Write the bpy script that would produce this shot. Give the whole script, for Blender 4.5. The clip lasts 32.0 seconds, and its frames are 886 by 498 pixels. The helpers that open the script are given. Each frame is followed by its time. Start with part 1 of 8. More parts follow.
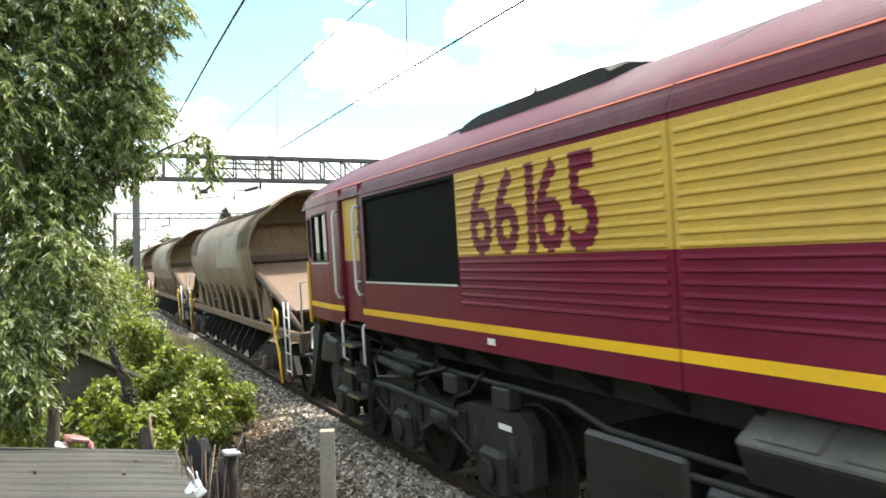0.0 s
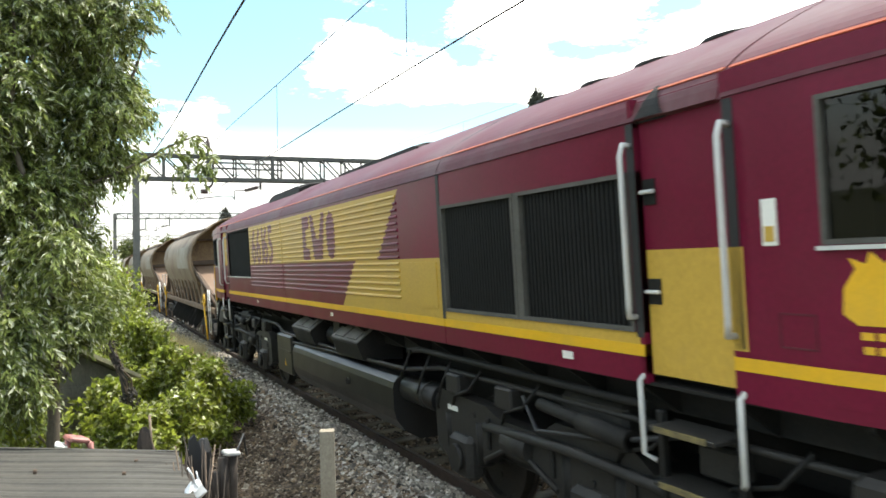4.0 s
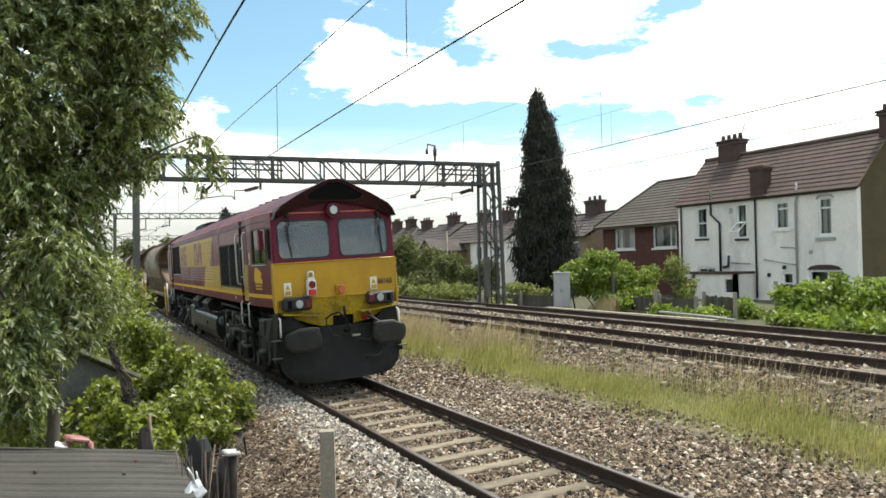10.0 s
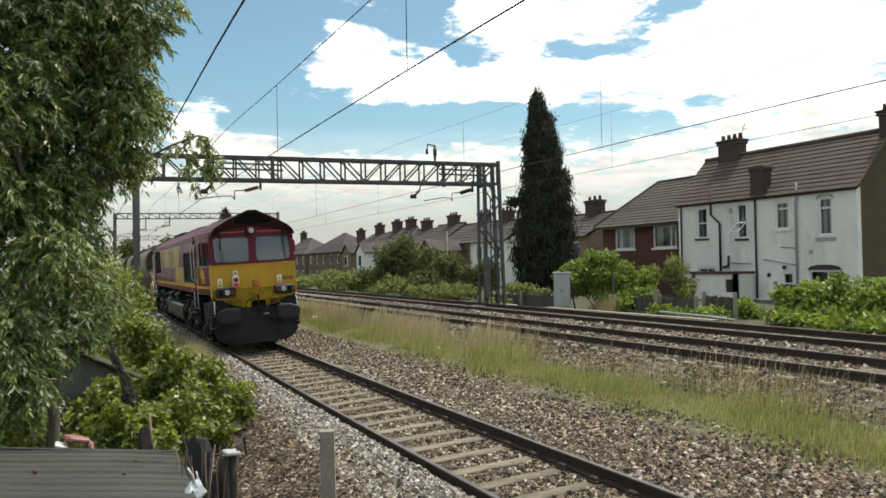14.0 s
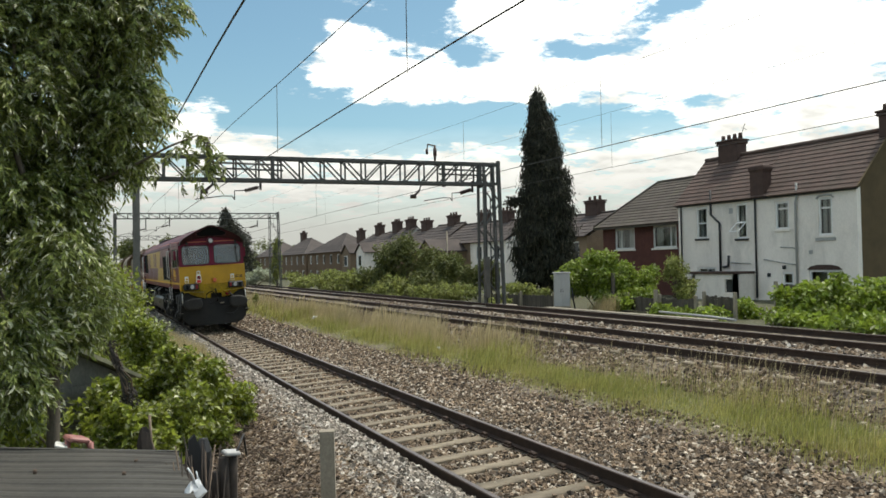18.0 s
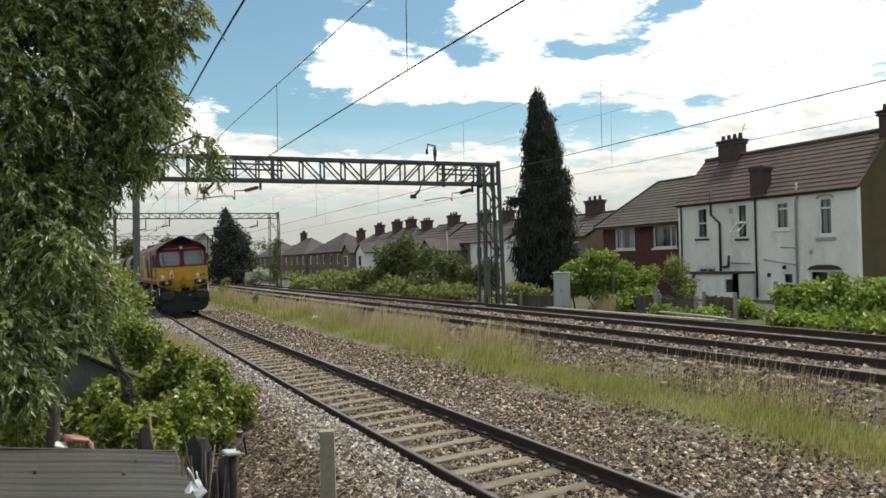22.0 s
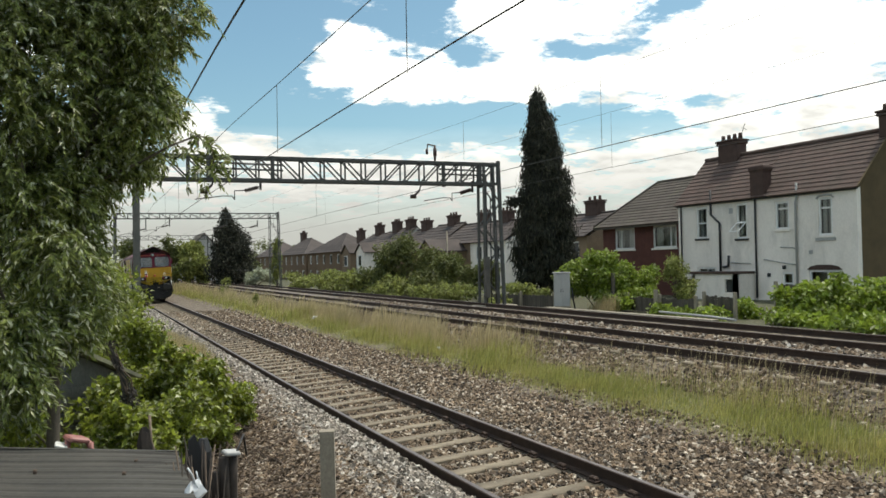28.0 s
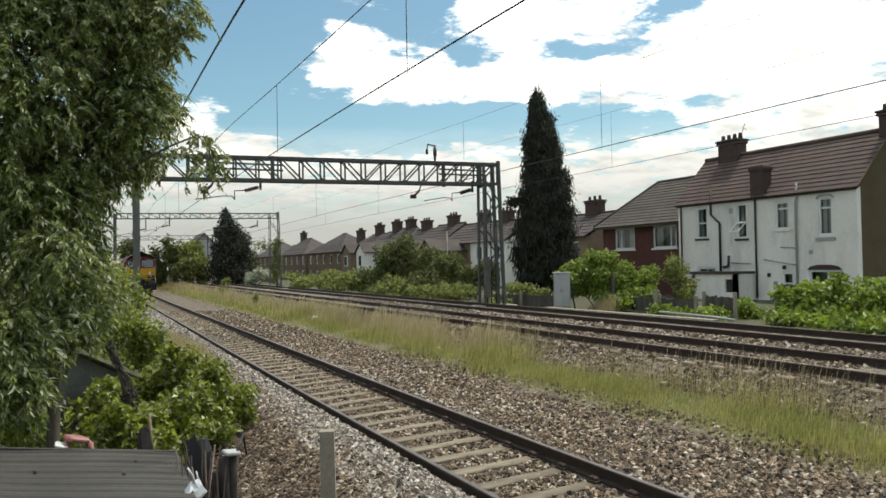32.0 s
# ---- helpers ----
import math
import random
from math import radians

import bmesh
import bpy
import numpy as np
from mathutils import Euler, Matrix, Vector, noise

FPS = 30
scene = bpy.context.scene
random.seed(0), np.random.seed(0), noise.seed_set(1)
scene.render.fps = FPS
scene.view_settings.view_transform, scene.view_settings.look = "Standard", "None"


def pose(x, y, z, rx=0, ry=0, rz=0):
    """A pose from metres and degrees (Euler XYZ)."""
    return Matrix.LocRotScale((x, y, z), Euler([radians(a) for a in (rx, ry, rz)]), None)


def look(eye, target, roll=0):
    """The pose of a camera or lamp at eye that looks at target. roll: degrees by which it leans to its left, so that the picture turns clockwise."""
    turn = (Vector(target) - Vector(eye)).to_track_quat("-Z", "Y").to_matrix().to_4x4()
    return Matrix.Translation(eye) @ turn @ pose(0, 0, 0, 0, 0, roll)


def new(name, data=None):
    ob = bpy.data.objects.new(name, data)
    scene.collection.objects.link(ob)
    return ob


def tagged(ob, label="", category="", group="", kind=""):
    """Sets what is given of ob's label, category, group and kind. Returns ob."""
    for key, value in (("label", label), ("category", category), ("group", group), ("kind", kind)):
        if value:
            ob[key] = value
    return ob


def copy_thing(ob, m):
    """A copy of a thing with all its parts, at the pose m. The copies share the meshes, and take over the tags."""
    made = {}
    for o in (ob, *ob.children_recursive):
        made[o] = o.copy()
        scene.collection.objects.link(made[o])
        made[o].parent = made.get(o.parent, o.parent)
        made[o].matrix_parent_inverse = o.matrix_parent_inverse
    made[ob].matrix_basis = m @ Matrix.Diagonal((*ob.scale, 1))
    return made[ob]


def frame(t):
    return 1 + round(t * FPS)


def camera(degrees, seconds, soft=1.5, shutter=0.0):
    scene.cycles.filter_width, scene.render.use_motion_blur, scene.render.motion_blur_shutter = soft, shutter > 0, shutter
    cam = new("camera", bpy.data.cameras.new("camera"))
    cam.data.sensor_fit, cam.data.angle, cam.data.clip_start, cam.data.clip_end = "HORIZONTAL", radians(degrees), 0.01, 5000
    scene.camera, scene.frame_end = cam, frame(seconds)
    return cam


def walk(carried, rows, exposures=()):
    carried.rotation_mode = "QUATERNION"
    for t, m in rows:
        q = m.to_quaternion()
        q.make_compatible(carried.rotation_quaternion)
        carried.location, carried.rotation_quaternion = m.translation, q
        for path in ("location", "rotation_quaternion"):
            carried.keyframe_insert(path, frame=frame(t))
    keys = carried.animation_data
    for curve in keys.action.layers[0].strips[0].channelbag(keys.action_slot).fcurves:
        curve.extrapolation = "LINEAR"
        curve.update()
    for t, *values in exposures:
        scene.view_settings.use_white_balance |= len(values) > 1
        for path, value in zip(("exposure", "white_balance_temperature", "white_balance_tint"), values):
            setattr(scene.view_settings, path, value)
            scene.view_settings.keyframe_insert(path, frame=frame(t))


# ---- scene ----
# ---- track line, camera, train timing ----
TRACK = ((-1500, -20.0), (-200, 0.7), (-60, 4.15), (-20, 4.58), (0, 4.654), (10, 4.652), (20, 4.772), (30, 4.933), (40, 5.086), (50, 5.23),
         (60, 5.396), (70, 5.593), (80, 5.784), (100, 6.285), (120, 6.969), (160, 8.558), (200, 10.4), (260, 13.2), (500, 26.0), (1500, 80.0))
FRONT = ((0, -8.65), (1, -6.16), (2, -3.70), (3, -1.36), (3.5, -0.15), (5.5, 4.48), (6, 5.62), (7, 7.82), (8, 9.97), (9, 12.1), (10, 14.2), (11, 16.22),
         (12, 18.2), (13, 20.31), (14, 22.4), (17, 28.4), (19, 33.0), (21, 38.2), (23, 43.9), (25, 50.0), (28, 60.2), (30, 67.8), (32, 76.0))
CANT = 0.0474       # lean of the near track towards its left rail
MAIN_Z = 0.75       # rail height of the two main lines above the near line
MAIN_1, MAIN_2 = 6.1, 9.5


def glide(table, v):
    xs, ys = [a for a, b in table], [b for a, b in table]
    i = min(max(sum(1 for a in xs if a <= v) - 1, 0), len(xs) - 2)

    def slope(k):
        a, b = max(k - 1, 0), min(k + 1, len(xs) - 1)
        return (ys[b] - ys[a]) / (xs[b] - xs[a])
    h = xs[i + 1] - xs[i]
    t = (v - xs[i]) / h
    return (ys[i] * (2 * t ** 3 - 3 * t * t + 1) + h * slope(i) * (t ** 3 - 2 * t * t + t)
            + ys[i + 1] * (3 * t * t - 2 * t ** 3) + h * slope(i + 1) * (t ** 3 - t * t))


def line(y):
    return glide(TRACK, y)


cam = camera(60.31, 32.0, soft=1.6, shutter=0.4)
EYE = (0.0, 0.0, 2.3705)
AIM = (math.sin(0.45052) * math.cos(0.01997), math.cos(0.45052) * math.cos(0.01997), 2.3705 + math.sin(0.01997))
walk(cam, [(0.0, look(EYE, AIM, -1.054)), (32.0, look(EYE, AIM, -1.054))],
     exposures=[(0.0, 1.28, 6820, 9), (2.0, 1.14, 6820, 9), (3.5, 1.12, 6820, 9), (5.5, 0.98, 6820, 9), (7.0, 0.80, 6820, 9), (9.0, 0.58, 6820, 9), (11.0, 0.24, 6820, 9), (13.0, -0.06, 6820, 9), (32.0, -0.18, 6820, 9)])

# ---- light ----
SUN_AZ, SUN_EL = 76.0, 66.0      # degrees, clockwise from the y axis
sun = new("sun", bpy.data.lights.new("sun", "SUN"))
sun.data.energy, sun.data.angle, sun.data.color = 3.9, radians(4.0), (1.0, 0.95, 0.87)
sun.matrix_world = look((0, 0, 0), (-math.sin(radians(SUN_AZ)) * math.cos(radians(SUN_EL)), -math.cos(radians(SUN_AZ)) * math.cos(radians(SUN_EL)), -math.sin(radians(SUN_EL))))


def nodes_of(tree):
    def make(kind, **values):
        n = tree.nodes.new(kind)
        for k, v in values.items():
            if k in n.inputs.keys():
                n.inputs[k].default_value = v
        return n
    return make, tree.links.new


def build_world():
    world = bpy.data.worlds.new("sky")
    world.use_nodes = True
    scene.world = world
    tree = world.node_tree
    tree.nodes.clear()
    make, link = nodes_of(tree)

    def calc(op, a, b=None, c=None, clamp=False):
        n = tree.nodes.new("ShaderNodeMath")
        n.operation, n.use_clamp = op, clamp
        for i, v in enumerate((a, b, c)):
            if v is None:
                continue
            if isinstance(v, (int, float)):
                n.inputs[i].default_value = v
            else:
                link(v, n.inputs[i])
        return n.outputs[0]

    sky = tree.nodes.new("ShaderNodeTexSky")
    sky.sky_type, sky.sun_disc = "NISHITA", False
    sky.sun_elevation, sky.sun_rotation = radians(SUN_EL), radians(SUN_AZ)
    sky.air_density, sky.dust_density, sky.ozone_density = 1.0, 1.2, 1.0
    coord = make("ShaderNodeTexCoord")
    sep = make("ShaderNodeSeparateXYZ")
    link(coord.outputs["Generated"], sep.inputs[0])
    up = calc("ADD", calc("MAXIMUM", sep.outputs[2], 0.0), 0.16)
    flat = make("ShaderNodeCombineXYZ")
    link(calc("DIVIDE", sep.outputs[0], up), flat.inputs[0])
    link(calc("DIVIDE", sep.outputs[1], up), flat.inputs[1])

    def noise_at(scale, detail, rough, off):
        m = make("ShaderNodeMapping")
        m.inputs["Location"].default_value = off
        link(flat.outputs[0], m.inputs[0])
        n = make("ShaderNodeTexNoise", Scale=scale, Detail=detail, Roughness=rough)
        link(m.outputs[0], n.inputs["Vector"])
        return n.outputs["Fac"]

    big = noise_at(5.2, 12.0, 0.64, (3.1, 1.7, 0.0))
    # heaps of cloud: heading (degrees from the y axis), height, half-widths, weight
    cover = calc("ADD", calc("MULTIPLY", big, 2.1), -0.77)
    for az, el, wa, we, weight in CLOUDS:
        d = (math.sin(radians(az)) * math.cos(radians(el)), math.cos(radians(az)) * math.cos(radians(el)), math.sin(radians(el)))
        side = (math.cos(radians(az)), -math.sin(radians(az)), 0.0)
        top = (-math.sin(radians(az)) * math.sin(radians(el)), -math.cos(radians(az)) * math.sin(radians(el)), math.cos(radians(el)))
        total = None
        for axis, width in ((side, wa), (top, we)):
            v = tree.nodes.new("ShaderNodeVectorMath")
            v.operation = "DOT_PRODUCT"
            link(coord.outputs["Generated"], v.inputs[0])
            v.inputs[1].default_value = axis
            q = calc("POWER", calc("ABSOLUTE", calc("MULTIPLY", v.outputs["Value"], 1 / math.sin(radians(width)))), 2.0)
            total = q if total is None else calc("ADD", total, q)
        v = tree.nodes.new("ShaderNodeVectorMath")
        v.operation = "DOT_PRODUCT"
        link(coord.outputs["Generated"], v.inputs[0])
        v.inputs[1].default_value = d
        front = calc("GREATER_THAN", v.outputs["Value"], 0.0)
        bump = calc("MULTIPLY", calc("MULTIPLY", calc("EXPONENT", calc("MULTIPLY", total, -1.0)), weight), front)
        cover = calc("ADD", cover, bump)
    ramp = make("ShaderNodeMapRange")
    ramp.interpolation_type = "SMOOTHSTEP"
    ramp.inputs["From Min"].default_value, ramp.inputs["From Max"].default_value = 0.24, 0.58
    link(cover, ramp.inputs["Value"])
    # low haze near the horizon, and grey undersides
    haze = make("ShaderNodeMapRange")
    haze.inputs["From Min"].default_value, haze.inputs["From Max"].default_value = 0.05, 0.18
    haze.inputs["To Min"].default_value, haze.inputs["To Max"].default_value = 0.92, 0.0
    link(sep.outputs[2], haze.inputs["Value"])
    mass = calc("MAXIMUM", ramp.outputs[0], haze.outputs[0])
    body = noise_at(4.5, 9.0, 0.62, (7.3, 4.4, 0.0))
    tone = make("ShaderNodeMapRange")
    tone.inputs["From Min"].default_value, tone.inputs["From Max"].default_value = 0.36, 0.56
    tone.inputs["To Min"].default_value, tone.inputs["To Max"].default_value = 12.0, 24.0
    link(body, tone.inputs["Value"])
    low = make("ShaderNodeMapRange")
    low.inputs["From Min"].default_value, low.inputs["From Max"].default_value = 0.05, 0.50
    low.inputs["To Min"].default_value, low.inputs["To Max"].default_value = 0.45, 1.65
    link(sep.outputs[2], low.inputs["Value"])
    white = make("ShaderNodeVectorMath")
    white.operation = "SCALE"
    white.inputs[0].default_value = (0.965, 0.98, 0.95)
    calm = calc("MULTIPLY", calc("SUBTRACT", sep.outputs[2], 0.04), 4.5, clamp=True)
    shade = calc("ADD", calc("MULTIPLY", calc("SUBTRACT", tone.outputs[0], 15.0), calm), 15.0)
    link(calc("MULTIPLY", shade, low.outputs[0]), white.inputs["Scale"])
    blue = make("ShaderNodeVectorMath")
    blue.operation = "MULTIPLY"
    blue.inputs[1].default_value = SKY_TINT
    link(sky.outputs[0], blue.inputs[0])
    mix = make("ShaderNodeMix")
    mix.data_type = "RGBA"
    link(mass, mix.inputs["Factor"])
    link(blue.outputs[0], mix.inputs[6])
    link(white.outputs[0], mix.inputs[7])
    bg = make("ShaderNodeBackground", Strength=0.1)
    link(mix.outputs[2], bg.inputs["Color"])
    out = make("ShaderNodeOutputWorld")
    link(bg.outputs[0], out.inputs[0])


SKY_TINT = (1.20, 1.54, 1.46)
CLOUDS = ((19.9, 14.2, 6.0, 2.1, 0.55), (23.7, 12.7, 2.6, 1.2, 0.3), (18.9, 17.5, 1.7, 0.6, 0.5), (31.1, 18.7, 5.1, 1.7, 0.5), (32.3, 16.6, 3.8, 0.6, 0.3), (47.9, 15.7, 10.0, 3.6, 0.45), (52.3, 10.0, 9.4, 3.8, 0.38),
          (35.2, 13.0, 8.0, 1.6, 0.42), (8.1, 10.1, 2.2, 1.7, 0.7), (10.3, 11.5, 1.0, 0.5, 0.45), (12.4, 8.9, 3.0, 0.8, 0.4), (25.9, 6.6, 45.0, 1.8, 0.42),
          (10.5, 15.7, 4.8, 4.4, -0.85), (19.9, 10.5, 8.0, 1.4, -0.85), (29.2, 10.9, 3.4, 1.1, -0.6), (23.9, 17.6, 2.4, 1.7, -0.55), (39.7, 15.4, 2.0, 1.1, -0.24), (38.0, 10.4, 3.4, 1.0, -0.55), (35.2, 15.2, 1.6, 0.6, -0.18), (45.1, 11.5, 2.5, 0.7, -0.26), (43.0, 17.6, 2.6, 1.0, -0.18))
build_world()
# ---- materials ----
def surf(name, col, col2=None, rough=0.7, metal=0.0, var=0.25, scale=2.0, fine=45.0, bump=0.15, depth=0.01, spec=0.5, streak=0.0, dirt=None, dirt_amt=0.5, island=0.0, obj=0.0, trans=0.0, pale=None):
    """A procedural surface: base colour broken up at two scales, with fine relief."""
    m = bpy.data.materials.new(name)
    m.use_nodes = True
    tree = m.node_tree
    b = tree.nodes["Principled BSDF"]
    make, link = nodes_of(tree)
    coord = make("ShaderNodeTexCoord")
    mp = make("ShaderNodeMapping")
    mp.inputs["Scale"].default_value = (1, 1, 1 - 0.85 * streak)
    link(coord.outputs["Object"], mp.inputs[0])
    n1 = make("ShaderNodeTexNoise", Scale=scale, Detail=6.0, Roughness=0.6)
    n2 = make("ShaderNodeTexNoise", Scale=fine, Detail=4.0, Roughness=0.6)
    link(mp.outputs[0], n1.inputs["Vector"])
    link(mp.outputs[0], n2.inputs["Vector"])
    add = make("ShaderNodeMath")
    add.operation = "MULTIPLY_ADD"
    link(n2.outputs["Fac"], add.inputs[0])
    add.inputs[1].default_value = 0.5
    mul = make("ShaderNodeMath")
    mul.operation = "MULTIPLY"
    link(n1.outputs["Fac"], mul.inputs[0])
    mul.inputs[1].default_value = 0.5
    link(mul.outputs[0], add.inputs[2])
    ramp = make("ShaderNodeMapRange")
    ramp.inputs["From Min"].default_value, ramp.inputs["From Max"].default_value = 0.36, 0.64
    link(add.outputs[0], ramp.inputs["Value"])
    mix = make("ShaderNodeMix")
    mix.data_type = "RGBA"
    c2 = col2 or tuple(min(1, c * (1 + var)) for c in col)
    c1 = col if col2 else tuple(c * (1 - var) for c in col)
    mix.inputs[6].default_value, mix.inputs[7].default_value = (*c1, 1), (*c2, 1)
    link(ramp.outputs[0], mix.inputs["Factor"])
    last = mix.outputs[2]
    if dirt:
        n3 = make("ShaderNodeTexNoise", Scale=scale * 0.7, Detail=8.0, Roughness=0.7)
        link(mp.outputs[0], n3.inputs["Vector"])
        r3 = make("ShaderNodeMapRange")
        r3.inputs["From Min"].default_value, r3.inputs["From Max"].default_value = 0.48, 0.68
        r3.inputs["To Max"].default_value = dirt_amt
        link(n3.outputs["Fac"], r3.inputs["Value"])
        mx = make("ShaderNodeMix")
        mx.data_type = "RGBA"
        link(r3.outputs[0], mx.inputs["Factor"])
        link(last, mx.inputs[6])
        mx.inputs[7].default_value = (*dirt, 1)
        last = mx.outputs[2]
    if island or obj:
        if island:
            src = make("ShaderNodeNewGeometry").outputs["Random Per Island"]
        else:
            src = make("ShaderNodeObjectInfo").outputs["Random"]
        amt = island or obj
        r4 = make("ShaderNodeMapRange")
        r4.inputs["To Min"].default_value, r4.inputs["To Max"].default_value = 1 - amt, 1 + amt
        link(src, r4.inputs["Value"])
        vm = make("ShaderNodeVectorMath")
        vm.operation = "SCALE"
        link(last, vm.inputs[0])
        link(r4.outputs[0], vm.inputs["Scale"])
        last = vm.outputs[0]
        if pale:
            # pale islands at random: stones by tone, leaves for undersides and painted-in glints
            gt = make("ShaderNodeMath")
            gt.operation = "GREATER_THAN"
            wn = make("ShaderNodeTexWhiteNoise")
            wn.noise_dimensions = "1D"
            link(src, wn.inputs["W"])
            link(wn.outputs["Value"], gt.inputs[0])
            gt.inputs[1].default_value = 1 - pale[1]
            mp2 = make("ShaderNodeMix")
            mp2.data_type = "RGBA"
            link(gt.outputs[0], mp2.inputs["Factor"])
            link(last, mp2.inputs[6])
            mp2.inputs[7].default_value = (*pale[0], 1)
            last = mp2.outputs[2]
    link(last, b.inputs["Base Color"])
    rr = make("ShaderNodeMapRange")
    rr.inputs["To Min"].default_value, rr.inputs["To Max"].default_value = max(0.02, rough - 0.12), min(1, rough + 0.12)
    link(n1.outputs["Fac"], rr.inputs["Value"])
    link(rr.outputs[0], b.inputs["Roughness"])
    b.inputs["Metallic"].default_value = metal
    b.inputs["Specular IOR Level"].default_value = spec
    if trans:
        b.inputs["Transmission Weight"].default_value = 0.0
        b.inputs["Subsurface Weight"].default_value = 0.0
        tl = make("ShaderNodeBsdfTranslucent")
        link(last, tl.inputs["Color"])
        ms = make("ShaderNodeMixShader")
        ms.inputs[0].default_value = trans
        link(b.outputs[0], ms.inputs[1])
        link(tl.outputs[0], ms.inputs[2])
        link(ms.outputs[0], tree.nodes["Material Output"].inputs["Surface"])
    if bump:
        bp = make("ShaderNodeBump", Strength=bump, Distance=depth)
        link(add.outputs[0], bp.inputs["Height"])
        link(bp.outputs[0], b.inputs["Normal"])
    return m


def glass(name, col=(0.9, 0.95, 0.93), rough=0.02, ior=1.9, dust=0.0):
    m = bpy.data.materials.new(name)
    m.use_nodes = True
    tree = m.node_tree
    b = tree.nodes["Principled BSDF"]
    make, link = nodes_of(tree)
    b.inputs["Base Color"].default_value = (*col, 1)
    b.inputs["Roughness"].default_value = rough
    b.inputs["Transmission Weight"].default_value = 1.0 - dust
    b.inputs["IOR"].default_value = ior
    return m


M_MAROON = surf("maroon_paint", (0.142, 0.0085, 0.030), rough=0.34, var=0.14, scale=1.2, fine=30, bump=0.03, spec=0.22, dirt=(0.11, 0.026, 0.03), dirt_amt=0.35)
M_GOLD = surf("gold_paint", (0.52, 0.33, 0.06), spec=0.3, rough=0.42, var=0.12, scale=1.1, fine=30, bump=0.04, dirt=(0.40, 0.26, 0.08), dirt_amt=0.5)
M_YELLOW = surf("warning_yellow_paint", (0.50, 0.275, 0.009), rough=0.36, var=0.10, scale=1.6, fine=40, bump=0.05, dirt=(0.32, 0.175, 0.010), dirt_amt=0.6)
M_STEP = surf("scuffed_step_edge", (0.22, 0.17, 0.06), (0.07, 0.06, 0.04), rough=0.7, scale=14, fine=60, bump=0.1)
M_NOSE = surf("oily_yellow_paint", (0.46, 0.31, 0.015), (0.30, 0.19, 0.014), rough=0.30, scale=3.2, fine=18, bump=0.05, dirt=(0.035, 0.027, 0.012), dirt_amt=0.85)
M_STRIPE = surf("bright_yellow_paint", (0.75, 0.42, 0.015), rough=0.4, var=0.08, bump=0.0, dirt=(0.45, 0.3, 0.06), dirt_amt=0.4)
M_ORANGE = surf("orange_stripe_paint", (0.52, 0.12, 0.05), rough=0.45, var=0.1, bump=0.0)
# the greyish dirt colour is weathering plus a painted sunlit sheen
M_ROOF = surf("weathered_sunlit_roof_paint", (0.092, 0.015, 0.024), rough=0.5, spec=0.18, var=0.2, scale=0.8, bump=0.05, dirt=(0.14, 0.09, 0.088), dirt_amt=0.6)
# brow maroon darkened: the shade of the overhang is put into the colour
M_BROW = surf("shaded_maroon_paint", (0.050, 0.011, 0.014), (0.022, 0.008, 0.009), rough=0.5, spec=0.25, scale=2.5, bump=0.05)
M_BLACK = surf("black_grille", (0.006, 0.0065, 0.006), rough=0.9, spec=0.12, var=0.3, bump=0.1)
M_SLAT = surf("dark_grille_slat", (0.013, 0.013, 0.0125), rough=0.7, spec=0.25, var=0.3, bump=0.1)
M_UNDER = surf("underframe_grime", (0.011, 0.0105, 0.0095), rough=0.7, spec=0.3, var=0.4, scale=3.0, bump=0.3, dirt=(0.028, 0.023, 0.018), dirt_amt=0.5)
M_BOGIE = surf("bogie_grey", (0.021, 0.0195, 0.0175), rough=0.6, spec=0.35, var=0.4, scale=3.0, bump=0.25, dirt=(0.012, 0.011, 0.010), dirt_amt=0.8)
M_RUBBER = surf("rubber", (0.018, 0.018, 0.019), rough=0.6, var=0.2, bump=0.1)
M_STEELW = surf("grimy_wheel_steel", (0.030, 0.025, 0.021), rough=0.6, metal=0.3, var=0.3, bump=0.1)
M_WHITE = surf("white_enamel", (0.76, 0.75, 0.70), rough=0.45, var=0.05, bump=0.02, dirt=(0.5, 0.47, 0.4), dirt_amt=0.3)
M_GREYP = surf("grey_handrail", (0.55, 0.54, 0.52), rough=0.4, var=0.1, bump=0.0)
M_RED = surf("red_lens", (0.16, 0.010, 0.016), rough=0.2, var=0.1, bump=0.0)
M_REDP = surf("red_panel", (0.60, 0.02, 0.03), rough=0.4, var=0.05, bump=0.0)
M_LENS = surf("clear_lens", (0.46, 0.47, 0.48), rough=0.18, metal=0.4, var=0.1, bump=0.0)
M_CHROME = surf("bright_metal", (0.6, 0.6, 0.58), rough=0.3, metal=0.9, var=0.1, bump=0.0)
M_GLASS = glass("cab_glass", (0.60, 0.57, 0.57), rough=0.05, ior=1.65, dust=0.12)
M_HGLASS = glass("house_glass", ior=1.42)
M_SGLASS = glass("side_glass", col=(0.05, 0.06, 0.058), ior=1.4)
M_DARK = surf("cab_interior", (0.02, 0.02, 0.022), rough=0.9, var=0.2, bump=0.0)
M_HOPPER = surf("faded_hopper_paint", (0.235, 0.175, 0.115), (0.165, 0.115, 0.068), rough=0.6, scale=0.9, fine=14, bump=0.08, streak=0.3, dirt=(0.125, 0.062, 0.03), dirt_amt=0.85)
M_FADED = surf("faded_cream_paint", (0.29, 0.265, 0.215), (0.23, 0.195, 0.14), rough=0.65, scale=1.5, fine=16, bump=0.06, dirt=(0.18, 0.12, 0.07), dirt_amt=0.6)
M_BRACE = surf("rusty_brace_paint", (0.20, 0.135, 0.08), (0.11, 0.062, 0.034), rough=0.75, scale=2.5, bump=0.2, streak=0.5)
M_CHUTE = surf("worn_chute_steel", (0.25, 0.20, 0.16), (0.15, 0.115, 0.09), rough=0.6, scale=3, bump=0.15)
